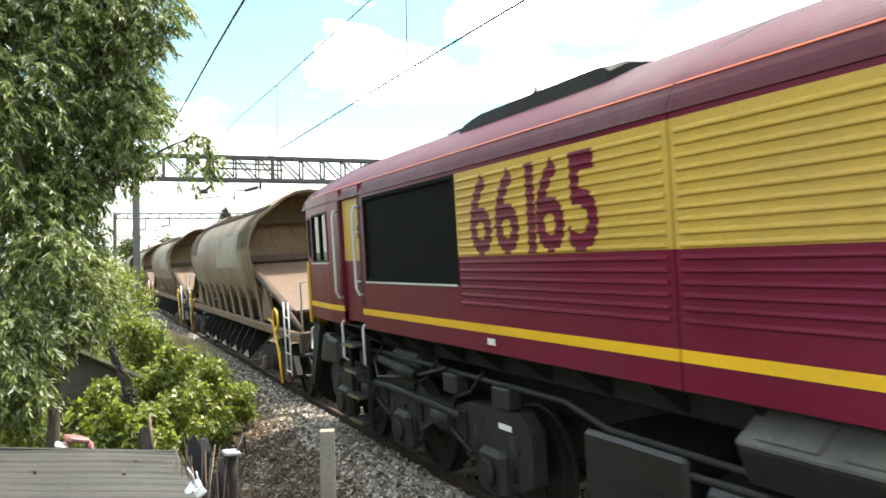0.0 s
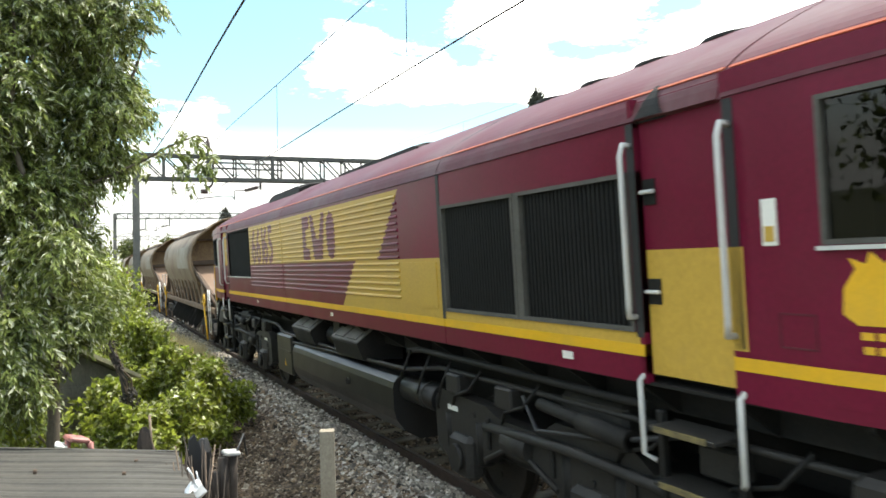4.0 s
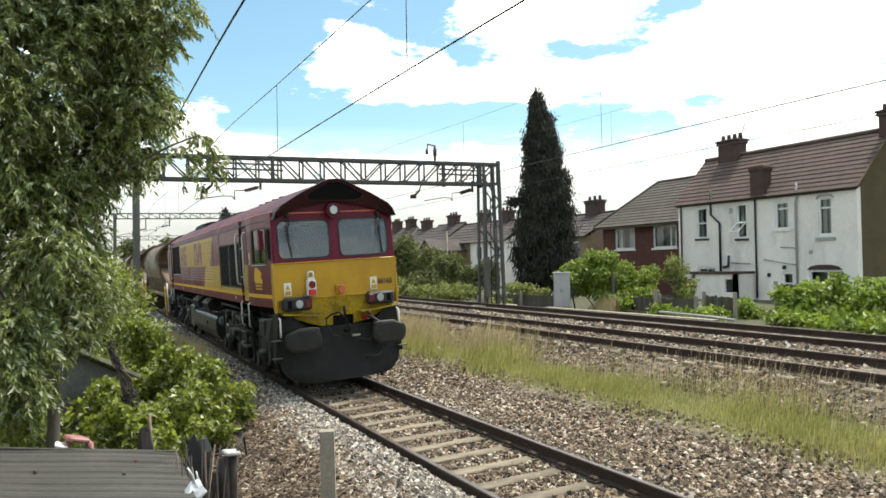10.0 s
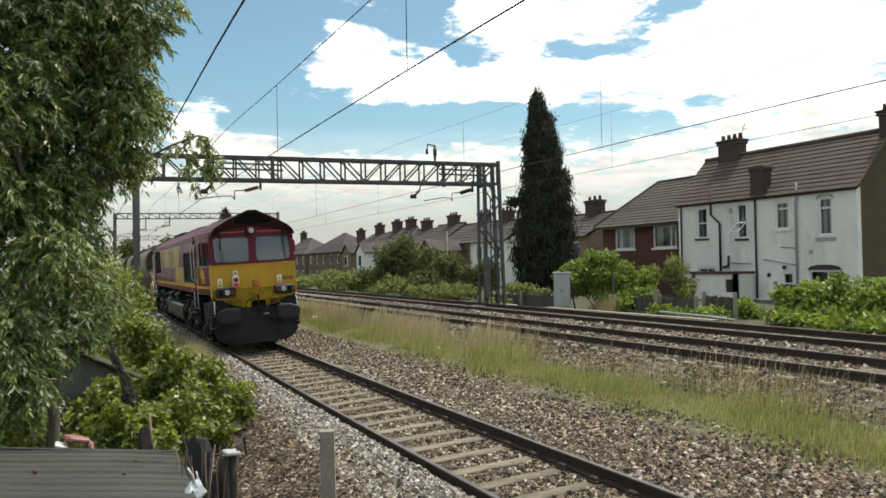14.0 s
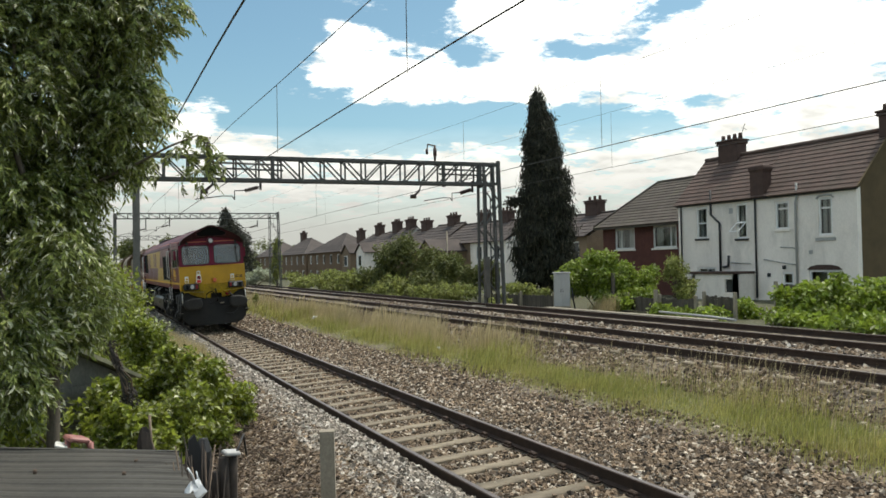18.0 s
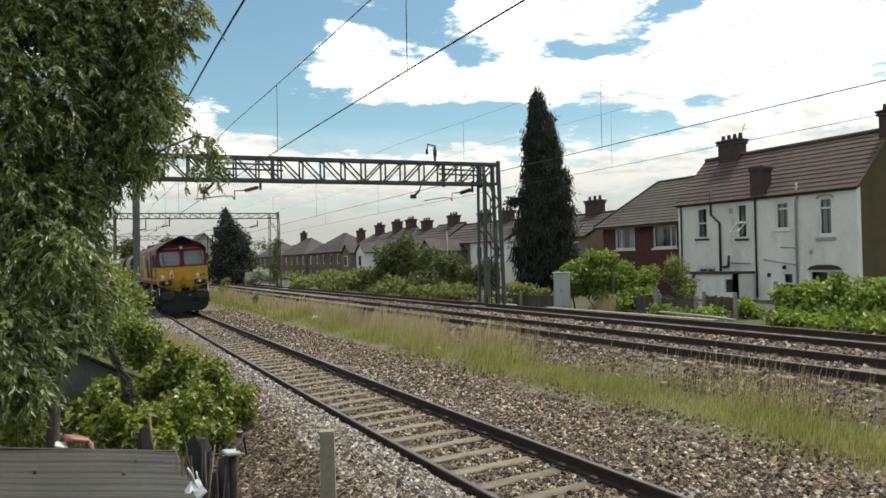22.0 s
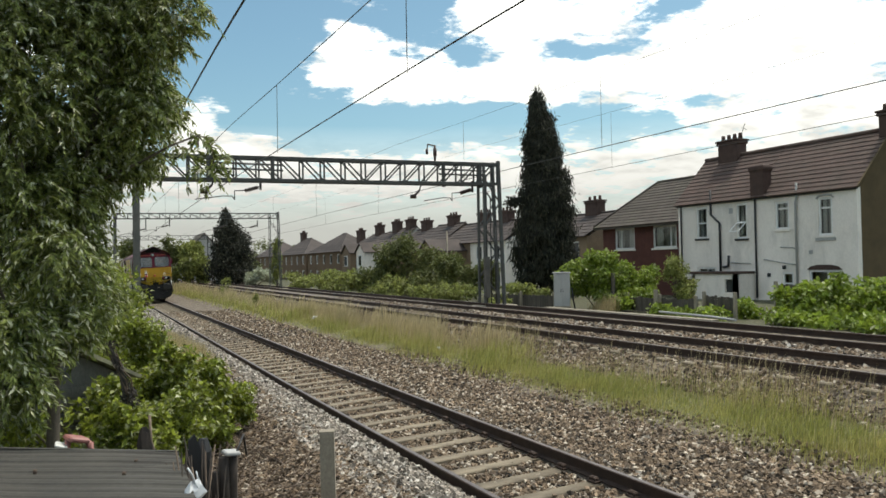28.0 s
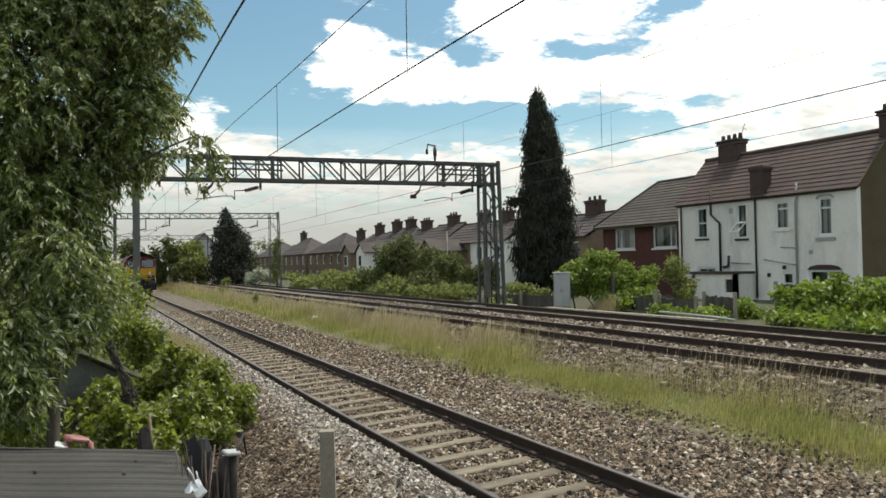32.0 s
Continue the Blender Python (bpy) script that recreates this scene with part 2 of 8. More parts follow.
M_TANK = surf("satin_black_tank", (0.012, 0.012, 0.012), rough=0.38, var=0.3, scale=2.0, bump=0.08, dirt=(0.022, 0.02, 0.017), dirt_amt=0.5)
M_BATT = surf("grey_box", (0.10, 0.094, 0.082), (0.062, 0.058, 0.05), rough=0.75, scale=4, bump=0.15)
M_HOPIN = surf("rusty_hopper_steel", (0.22, 0.135, 0.055), (0.10, 0.05, 0.024), rough=0.7, scale=1.6, fine=25, bump=0.15, streak=0.4)
M_SLOPE = surf("polished_slope_sheet", (0.20, 0.135, 0.095), (0.15, 0.092, 0.06), rough=0.5, scale=1.5, bump=0.08)
M_RUST = surf("rusty_steel", (0.10, 0.062, 0.04), (0.055, 0.035, 0.024), rough=0.8, scale=5, bump=0.25)
M_RAILT = surf("rail_running_top", (0.16, 0.13, 0.115), rough=0.42, metal=0.7, var=0.2, bump=0.03)
M_RAILS = surf("rail_rusty_web", (0.055, 0.032, 0.022), (0.03, 0.019, 0.014), rough=0.85, scale=6, bump=0.25)
M_SLEEPER = surf("weathered_sleeper", (0.26, 0.215, 0.15), (0.15, 0.12, 0.082), rough=0.85, scale=3.5, fine=60, bump=0.3, obj=0.22, dirt=(0.09, 0.072, 0.05), dirt_amt=0.85)
M_STONE = surf("ballast_stone", (0.24, 0.175, 0.115), (0.065, 0.045, 0.03), rough=0.9, scale=9, fine=60, bump=0.3, island=0.92, pale=((0.50, 0.43, 0.34), 0.13))
M_STONEG = surf("grey_ballast_stone", (0.34, 0.30, 0.25), (0.15, 0.128, 0.105), rough=0.9, scale=9, fine=60, bump=0.3, island=0.7, pale=((0.58, 0.54, 0.48), 0.14))
M_GANTRY = surf("galvanised_steel", (0.085, 0.088, 0.083), (0.055, 0.057, 0.053), rough=0.6, metal=0.25, scale=2, bump=0.15)
M_MAST = surf("mast_steel", (0.17, 0.165, 0.15), (0.09, 0.087, 0.08), rough=0.65, metal=0.1, scale=2, bump=0.15, streak=0.5)
M_WIRE = surf("overhead_wire", (0.055, 0.055, 0.055), rough=0.6, metal=0.3, var=0.1, bump=0.0)
M_INSUL = surf("brown_insulator", (0.05, 0.03, 0.025), rough=0.3, var=0.2, bump=0.0)
M_RENDER = surf("white_render", (0.87, 0.82, 0.755), (0.72, 0.675, 0.615), rough=0.85, scale=0.9, fine=25, bump=0.15, streak=0.6, dirt=(0.36, 0.345, 0.31), dirt_amt=0.5)
M_TILE = surf("brown_roof_tile", (0.108, 0.066, 0.053), (0.066, 0.045, 0.038), rough=0.85, scale=1.2, fine=12, bump=0.2, obj=0.14, dirt=(0.075, 0.064, 0.048), dirt_amt=0.5)
M_TILEG = surf("grey_brown_roof_tile", (0.10, 0.080, 0.065), (0.060, 0.050, 0.042), rough=0.85, scale=1.2, fine=12, bump=0.2, obj=0.14, dirt=(0.085, 0.08, 0.046), dirt_amt=0.5)
M_TILED = surf("dark_roof_slate", (0.078, 0.058, 0.050), (0.045, 0.036, 0.033), rough=0.85, scale=0.8, fine=10, bump=0.2, obj=0.22)
M_BRICKF = surf("brown_brick", (0.25, 0.18, 0.115), (0.17, 0.12, 0.08), rough=0.9, scale=2, fine=14, bump=0.2)
M_BRICKO = surf("brown_orange_brick", (0.18, 0.115, 0.065), (0.12, 0.078, 0.048), rough=0.9, scale=0.6, fine=10, bump=0.2)
M_BRICK = surf("red_brick", (0.115, 0.038, 0.027), (0.075, 0.027, 0.021), rough=0.9, scale=2, fine=14, bump=0.2)
M_GABLE = surf("brown_pebbledash", (0.11, 0.078, 0.035), (0.07, 0.05, 0.024), rough=0.95, scale=1.5, fine=50, bump=0.4)
M_CHIM = surf("sooty_brick", (0.085, 0.05, 0.04), (0.05, 0.032, 0.027), rough=0.95, scale=3, fine=15, bump=0.3)
M_FRAME = surf("white_window_frame", (0.72, 0.72, 0.70), rough=0.5, var=0.06, bump=0.0)
# opaque pane: the dimness of the room behind is put into its colour
M_PANE = surf("opaque_dark_pane", (0.035, 0.04, 0.045), rough=0.06, var=0.3, scale=1, bump=0.0)
M_ROOM = surf("dim_room_wall", (0.16, 0.155, 0.145), rough=0.9, var=0.3, scale=1.5, bump=0.0)
M_CURTAIN = surf("pale_curtain", (0.40, 0.39, 0.36), rough=0.9, var=0.15, scale=6, bump=0.0)
M_PIPE = surf("black_pipe", (0.02, 0.02, 0.022), rough=0.5, var=0.2, bump=0.0)
M_PIPEG = surf("grey_pipe", (0.35, 0.35, 0.34), rough=0.6, var=0.15, bump=0.0)
M_CONC = surf("weathered_concrete", (0.33, 0.29, 0.225), (0.21, 0.18, 0.135), rough=0.9, scale=4, fine=60, bump=0.3, streak=0.4)
M_CAB = surf("pale_grey_cabinet", (0.42, 0.42, 0.41), (0.33, 0.33, 0.32), rough=0.6, scale=2, bump=0.05, streak=0.5)
M_WOOD = surf("old_fence_wood", (0.105, 0.092, 0.074), (0.062, 0.054, 0.043), rough=0.9, scale=3, fine=40, bump=0.3, streak=0.7, obj=0.25)
M_DARKWOOD = surf("dark_rotten_wood", (0.05, 0.038, 0.03), (0.028, 0.022, 0.018), rough=0.9, scale=6, bump=0.4, streak=0.6)
M_SHEET = surf("grey_corrugated_sheet", (0.075, 0.072, 0.063), (0.048, 0.045, 0.04), rough=0.7, spec=0.3, scale=1.5, fine=30, bump=0.06, dirt=(0.095, 0.088, 0.074), dirt_amt=0.5)
M_BARK = surf("tree_bark", (0.17, 0.14, 0.105), (0.085, 0.07, 0.052), rough=0.95, scale=8, fine=50, bump=0.5, streak=0.7)
# the pale share puts bright sky glints into the leaf colour, besides pale undersides
M_LEAF = surf("willow_leaf", (0.30, 0.335, 0.10), (0.12, 0.16, 0.042), rough=0.36, scale=2, bump=0.0, island=0.70, trans=0.45, pale=((0.60, 0.62, 0.45), 0.14))
M_BUSH = surf("bright_shrub_leaf", (0.32, 0.355, 0.048), (0.105, 0.15, 0.024), rough=0.40, scale=2, bump=0.0, island=0.65, trans=0.40, pale=((0.52, 0.54, 0.32), 0.12))
M_HEDGE = surf("vine_leaf", (0.29, 0.37, 0.05), (0.13, 0.19, 0.025), rough=0.45, scale=1, bump=0.0, island=0.45, trans=0.40, pale=((0.40, 0.46, 0.18), 0.10))
M_TREEF = surf("garden_leaf", (0.165, 0.185, 0.052), (0.085, 0.10, 0.03), rough=0.6, scale=1, bump=0.0, island=0.45, trans=0.3)
M_CYPRESS = surf("cypress_foliage", (0.036, 0.038, 0.022), (0.016, 0.019, 0.011), rough=0.8, scale=2, bump=0.0, island=0.6, trans=0.1, pale=((0.075, 0.07, 0.045), 0.12))
M_GRASS = surf("dry_grass", (0.47, 0.42, 0.15), (0.25, 0.285, 0.07), rough=0.7, scale=1.1, bump=0.0, island=0.45, trans=0.4)
M_STRAW = surf("seed_heads", (0.60, 0.50, 0.30), (0.42, 0.34, 0.18), rough=0.8, scale=1, bump=0.0, island=0.3, trans=0.3)
M_TWIG = surf("dry_twig", (0.22, 0.165, 0.12), (0.10, 0.072, 0.055), rough=0.9, scale=10, bump=0.1, island=0.4)
M_BRAMBLE = surf("bramble_leaf", (0.30, 0.325, 0.085), (0.14, 0.165, 0.046), rough=0.55, scale=0.8, bump=0.0, island=0.55, trans=0.35)
M_PALEFL = surf("pale_blossom", (0.55, 0.56, 0.46), (0.22, 0.27, 0.13), rough=0.8, scale=1.5, bump=0.0, island=0.35, trans=0.3)
M_GREYSTEM = surf("grey_dead_stem", (0.085, 0.075, 0.065), (0.035, 0.03, 0.026), rough=0.9, scale=12, bump=0.4, streak=0.6)
M_PLASTIC = surf("white_plastic_bag", (0.70, 0.71, 0.72), rough=0.4, var=0.08, scale=12, bump=0.1)
M_SHEDROOF = surf("mossy_felt", (0.36, 0.34, 0.22), (0.17, 0.17, 0.12), rough=0.9, scale=3, bump=0.2)
M_SHEDWALL = surf("grey_weathered_boards", (0.15, 0.145, 0.128), (0.085, 0.083, 0.074), rough=0.85, scale=3, fine=40, bump=0.2, streak=0.6)
M_PINK = surf("faded_red_plastic", (0.36, 0.15, 0.13), rough=0.5, var=0.15, bump=0.0)


def build_ground_material():
    """Brown and grey ballast, dry soil and grass, by the distance from the near line."""
    m = surf("ground_cover", (0.17, 0.135, 0.095), (0.09, 0.068, 0.048), rough=0.95, scale=1.3, fine=26.0, bump=0.7, depth=0.03)
    tree = m.node_tree
    make, link = nodes_of(tree)
    b = tree.nodes["Principled BSDF"]
    old = b.inputs["Base Color"].links[0].from_socket
    at = make("ShaderNodeAttribute")
    at.attribute_name = "cover"
    sep = make("ShaderNodeSeparateColor")
    link(at.outputs["Color"], sep.inputs[0])
    coord = make("ShaderNodeTexCoord")
    vor = make("ShaderNodeTexVoronoi", Scale=16.0)
    link(coord.outputs["Object"], vor.inputs["Vector"])
    hsv = make("ShaderNodeSeparateColor")
    link(vor.outputs["Color"], hsv.inputs[0])
    rng = make("ShaderNodeMapRange")
    rng.inputs["To Min"].default_value, rng.inputs["To Max"].default_value = 0.35, 1.6
    link(hsv.outputs[0], rng.inputs["Value"])
    stones = make("ShaderNodeVectorMath")
    stones.operation = "SCALE"
    link(old, stones.inputs[0])
    link(rng.outputs[0], stones.inputs["Scale"])
    last = stones.outputs[0]
    noise_n = make("ShaderNodeTexNoise", Scale=0.7, Detail=6.0)
    link(coord.outputs["Object"], noise_n.inputs["Vector"])
    for chan, a, c in ((0, (0.10, 0.13, 0.035), (0.19, 0.17, 0.07)), (1, (0.24, 0.21, 0.18), (0.125, 0.105, 0.088)), (2, (0.045, 0.055, 0.02), (0.09, 0.08, 0.045))):
        mx = make("ShaderNodeMix")
        mx.data_type = "RGBA"
        mx.inputs[6].default_value, mx.inputs[7].default_value = (*a, 1), (*c, 1)
        link(noise_n.outputs["Fac"], mx.inputs["Factor"])
        src = mx.outputs[2]
        if chan == 1:
            sc = make("ShaderNodeVectorMath")
            sc.operation = "SCALE"
            link(src, sc.inputs[0])
            link(rng.outputs[0], sc.inputs["Scale"])
            src = sc.outputs[0]
        to = make("ShaderNodeMix")
        to.data_type = "RGBA"
        link(sep.outputs[chan], to.inputs["Factor"])
        link(last, to.inputs[6])
        link(src, to.inputs[7])
        last = to.outputs[2]
    link(last, b.inputs["Base Color"])
    bp = tree.nodes.new("ShaderNodeBump")
    bp.inputs["Strength"].default_value, bp.inputs["Distance"].default_value = 0.8, 0.03
    link(vor.outputs["Distance"], bp.inputs["Height"])
    bp.invert = True
    old_n = b.inputs["Normal"].links[0].from_socket
    link(old_n, bp.inputs["Normal"])
    link(bp.outputs[0], b.inputs["Normal"])
    return m


M_GROUND = build_ground_material()
# ---- mesh helpers ----
class Shape:
    """Collects the faces of one mesh."""
    def __init__(self):
        self.v, self.f, self.s, self.k = [], [], [], []
        self.slot = 0

    def add(self, verts, faces, smooth=False):
        n = len(self.v)
        self.v += [tuple(p) for p in verts]
        self.f += [tuple(n + i for i in q) for q in faces]
        self.s += [smooth] * len(faces)
        self.k += [self.slot] * len(faces)
        return self

    def box(self, c, s, ch=0.0, rot=None):
        hx, hy, hz = s[0] / 2, s[1] / 2, s[2] / 2
        ch = min(ch, hx * 0.6, hy * 0.6, hz * 0.6)
        if ch <= 0:
            vs = [Vector((x * hx, y * hy, z * hz)) for x in (-1, 1) for y in (-1, 1) for z in (-1, 1)]
            fs = [(0, 1, 3, 2), (4, 6, 7, 5), (0, 4, 5, 1), (2, 3, 7, 6), (0, 2, 6, 4), (1, 5, 7, 3)]
        else:
            ring = []
            for z, d in ((-hz, ch), (-hz + ch, 0), (hz - ch, 0), (hz, ch)):
                x, y = hx - d, hy - d
                c2 = ch if d == 0 else ch * 0.6
                ring.append([Vector(p) for p in ((x - c2, -y, z), (x, -y + c2, z), (x, y - c2, z), (x - c2, y, z), (-x + c2, y, z), (-x, y - c2, z), (-x, -y + c2, z), (-x + c2, -y, z))])
            vs = [p for r in ring for p in r]
            fs = [tuple(range(7, -1, -1)), tuple(range(24, 32))]
            for r in range(3):
                fs += [(r * 8 + i, r * 8 + (i + 1) % 8, r * 8 + 8 + (i + 1) % 8, r * 8 + 8 + i) for i in range(8)]
        m = rot.to_matrix() if rot else None
        o = Vector(c)
        return self.add([(m @ p if m else p) + o for p in vs], fs)

    def span(self, lo, hi, ch=0.0):
        return self.box([(a + b) / 2 for a, b in zip(lo, hi)], [abs(b - a) for a, b in zip(lo, hi)], ch)

    def cyl(self, p0, p1, r, r2=None, n=12, smooth=True, caps=True):
        p0, p1 = Vector(p0), Vector(p1)
        r2 = r if r2 is None else r2
        q = (p1 - p0).to_track_quat("Z", "Y").to_matrix()
        vs = []
        for p, rad in ((p0, r), (p1, r2)):
            vs += [p + q @ Vector((rad * math.cos(2 * math.pi * i / n), rad * math.sin(2 * math.pi * i / n), 0)) for i in range(n)]
        self.add(vs, [(i, (i + 1) % n, n + (i + 1) % n, n + i) for i in range(n)], smooth)
        if caps:
            self.add(vs[:n], [tuple(range(n - 1, -1, -1))])
            self.add(vs[n:], [tuple(range(n))])
        return self

    def tube(self, pts, r, n=6, r2=None):
        pts = [Vector(p) for p in pts]
        vs, fs = [], []
        side = None
        for i, p in enumerate(pts):
            d = (pts[min(i + 1, len(pts) - 1)] - pts[max(i - 1, 0)]).normalized()
            if side is None:
                side = d.orthogonal().normalized()
            side = (side - d * side.dot(d)).normalized()
            up = d.cross(side)
            rad = r if r2 is None else r + (r2 - r) * i / (len(pts) - 1)
            vs += [p + (side * math.cos(2 * math.pi * k / n) + up * math.sin(2 * math.pi * k / n)) * rad for k in range(n)]
        for i in range(len(pts) - 1):
            fs += [(i * n + k, i * n + (k + 1) % n, i * n + n + (k + 1) % n, i * n + n + k) for k in range(n)]
        self.add(vs, fs, True)
        self.add(vs[:n], [tuple(range(n - 1, -1, -1))])
        self.add(vs[-n:], [tuple(range(n))])
        return self

    def prism(self, poly, axis, lo, hi, smooth=False):
        """poly: outline in the two other axes (order x, y, z without axis)."""
        def put(a, b, c):
            return {"x": (c, a, b), "y": (a, c, b), "z": (a, b, c)}[axis]
        n = len(poly)
        vs = [put(a, b, lo) for a, b in poly] + [put(a, b, hi) for a, b in poly]
        self.add(vs, [(i, (i + 1) % n, n + (i + 1) % n, n + i) for i in range(n)], smooth)
        self.add(vs, [tuple(range(n - 1, -1, -1)), tuple(range(n, 2 * n))])
        return self

    def loft(self, rings, closed=True, caps=True, smooth=True):
        n = len(rings[0])
        vs = [p for r in rings for p in r]
        m = n if closed else n - 1
        self.add(vs, [(k * n + i, k * n + (i + 1) % n, k * n + n + (i + 1) % n, k * n + n + i) for k in range(len(rings) - 1) for i in range(m)], smooth)
        if caps:
            self.add(rings[0], [tuple(range(n - 1, -1, -1))])
            self.add(rings[-1], [tuple(range(n))])
        return self

    def mesh(self, name, *mats):
        me = bpy.data.meshes.new(name)
        me.from_pydata([tuple(p) for p in self.v], [], self.f)
        me.polygons.foreach_set("use_smooth", self.s)
        me.polygons.foreach_set("material_index", self.k)
        for m in mats:
            me.materials.append(m)
        fix = bmesh.new()
        fix.from_mesh(me)
        bmesh.ops.remove_doubles(fix, verts=fix.verts, dist=0.0004)
        bmesh.ops.recalc_face_normals(fix, faces=fix.faces)
        fix.to_mesh(me)
        fix.free()
        me.update()
        return me


def part(name, shape, material, parent=None, label="", at=None):
    """One mesh object under a thing or under a part."""
    mats = material if isinstance(material, tuple) else (material,)
    me = shape.mesh(name, *mats) if isinstance(shape, Shape) else shape
    ob = new(name, me)
    ob.parent = parent
    if at is not None:
        ob.matrix_basis = at
    if label:
        tagged(ob, label)
    return ob


def thing(name, label, category, at=None, group="", kind=""):
    ob = new(name)
    ob.empty_display_size = 0.3
    if at is not None:
        ob.matrix_basis = at
    return tagged(ob, label, category, group, kind)


def solid(name, shape, material, label, category, at=None, group="", kind=""):
    ob = part(name, shape, material, None, "", at)
    return tagged(ob, label, category, group, kind)


def fast_mesh(name, verts, faces, material, smooth=False):
    """A mesh from arrays: verts (n, 3), faces (m, 3 or 4)."""
    me = bpy.data.meshes.new(name)
    k = faces.shape[1]
    me.vertices.add(len(verts))
    me.vertices.foreach_set("co", np.asarray(verts, np.float32).ravel())
    me.loops.add(faces.size)
    me.loops.foreach_set("vertex_index", np.asarray(faces, np.int32).ravel())
    me.polygons.add(len(faces))
    me.polygons.foreach_set("loop_start", np.arange(0, faces.size, k, dtype=np.int32))
    me.polygons.foreach_set("loop_total", np.full(len(faces), k, np.int32))
    me.polygons.foreach_set("use_smooth", np.full(len(faces), smooth))
    me.update(calc_edges=True)
    me.materials.append(material)
    return me
# ---- ground and tracks ----
PROFILE = ((-1500, -0.6), (-300, -0.6), (-60, -0.55), (-20, -0.5), (-10, -0.5), (-6, -0.5), (-4.5, -0.47), (-3.6, -0.42), (-2.9, -0.34), (-2.4, -0.27), (-2.0, -0.2), (-1.6, -0.15), (-1.3, -0.13),
           (-1.0, -0.125), (-0.82, -0.15), (-0.66, -0.225), (0.0, -0.195), (0.66, -0.162), (0.82, -0.10), (1.1, -0.07), (1.5, -0.07), (2.0, -0.09), (2.6, -0.06), (3.0, -0.02), (3.4, 0.06), (3.9, 0.17),
           (4.4, 0.32), (4.8, 0.50), (5.05, 0.60), (5.35, 0.60), (6.1, 0.595), (6.85, 0.60), (7.8, 0.62), (8.75, 0.60), (9.5, 0.595), (10.25, 0.60), (10.8, 0.58), (11.3, 0.48), (12.5, 0.38), (14, 0.32),
           (18, 0.3), (26, 0.3), (40, 0.3), (60, 0.2), (120, 0.0), (300, 0.0), (1500, 0.0))


def ground_z(x, y):
    return glide(PROFILE, x - line(y))


def build_ground():
    ys = [-1500, -600, -200, -80, -40, -20, -10, -5] + [i * 0.5 for i in range(-4, 61)] + list(range(31, 60)) + list(range(60, 130, 4)) + [130, 150, 180, 220, 300, 450, 700, 1000, 1500]
    ds = []
    for (a, _), (b, _) in zip(PROFILE[:-1], PROFILE[1:]):
        n = 1 if b - a > 6 or a < -6 else max(1, int((b - a) / 0.25))
        ds += [a + (b - a) * i / n for i in range(n)]
    ds.append(PROFILE[-1][0])
    nd = len(ds)
    verts, cover = [], []
    for y in ys:
        x0 = line(y)
        for d in ds:
            z = glide(PROFILE, d)
            if 1.2 < abs(d) < 60 and -3 < y < 70:
                z += 0.05 * noise.noise(Vector((d * 0.9, y * 0.7, 0.0))) * (1.0 if not 5 < d < 11 else 0.2)
            verts.append((x0 + d, y, z))
            w = noise.noise(Vector((d * 0.5, y * 0.5, 3.0)))
            grass = max(0.0, 1 - abs(d - 3.75 - 0.15 * w) / 0.75) if 2 < d < 5 else 0.0
            grey = (0.12 if 5.3 < d < 6.9 or 8.7 < d < 10.3 else 0.45) if 4.9 < d < 11.2 else (0.75 if -2.3 + 0.3 * w < d < -0.8 else (0.45 if -0.8 <= d <= 1.0 else 0.1))
            garden = 1.0 if d > 12.2 or d < -3.7 + 0.4 * w else 0.0
            if -3.7 < d < -3.0:
                garden = 0.4
            cover.append((min(1, grass * 1.3), grey, garden, 1.0))
    faces = np.array([(j * nd + i, j * nd + i + 1, j * nd + nd + i + 1, j * nd + nd + i) for j in range(len(ys) - 1) for i in range(nd - 1)])
    me = fast_mesh("ground", np.array(verts), faces, M_GROUND, True)
    at = me.color_attributes.new("cover", "FLOAT_COLOR", "POINT")
    at.data.foreach_set("color", np.array(cover, np.float32).ravel())
    tagged(new("ground", me), "brown and grey ballast with dry soil and grass beside the tracks", "ground", kind="structure")


build_ground()

RAIL_PROFILE = ((-0.07, -0.159), (0.07, -0.159), (0.07, -0.148), (0.012, -0.128), (0.009, -0.045), (0.036, -0.034), (0.036, -0.008), (0.026, 0.0), (-0.026, 0.0), (-0.036, -0.008), (-0.036, -0.034), (-0.009, -0.045), (-0.012, -0.128), (-0.07, -0.148))


def build_rail(offset, z, lean, label):
    ys = [-60, -40, -25, -15, -8, -4] + list(range(-2, 60, 1)) + list(range(60, 200, 5)) + list(range(200, 420, 20))
    sh = Shape()
    rings = []
    for y in ys:
        h = (line(y + 0.2) - line(y - 0.2)) / 0.4
        n = Vector((1, -h, 0)).normalized()
        c = Vector((line(y), y, z))
        ring = []
        for a, b in RAIL_PROFILE:
            w = offset + a
            ring.append(c + n * (w * math.cos(lean) - b * math.sin(lean)) + Vector((0, 0, b * math.cos(lean) + w * math.sin(lean))))
        rings.append(ring)
    n = len(RAIL_PROFILE)
    for i in range(n):
        sh.slot = 1 if 7 <= i <= 7 else 0
        k = (i + 1) % n
        for r0, r1 in zip(rings[:-1], rings[1:]):
            sh.add([r0[i], r0[k], r1[k], r1[i]], [(0, 1, 2, 3)])
    return solid("rail", sh, (M_RAILS, M_RAILT), label, "rail", group="running rails", kind="structure")


for side in (-0.7535, 0.7535):
    build_rail(side, 0.0, CANT, "rusty steel rail with a bright worn top on the single line")
for centre in (MAIN_1, MAIN_2):
    for side in (-0.7535, 0.7535):
        build_rail(centre + side, MAIN_Z, 0.0, "dark rusty steel rail of the main line in grey ballast")


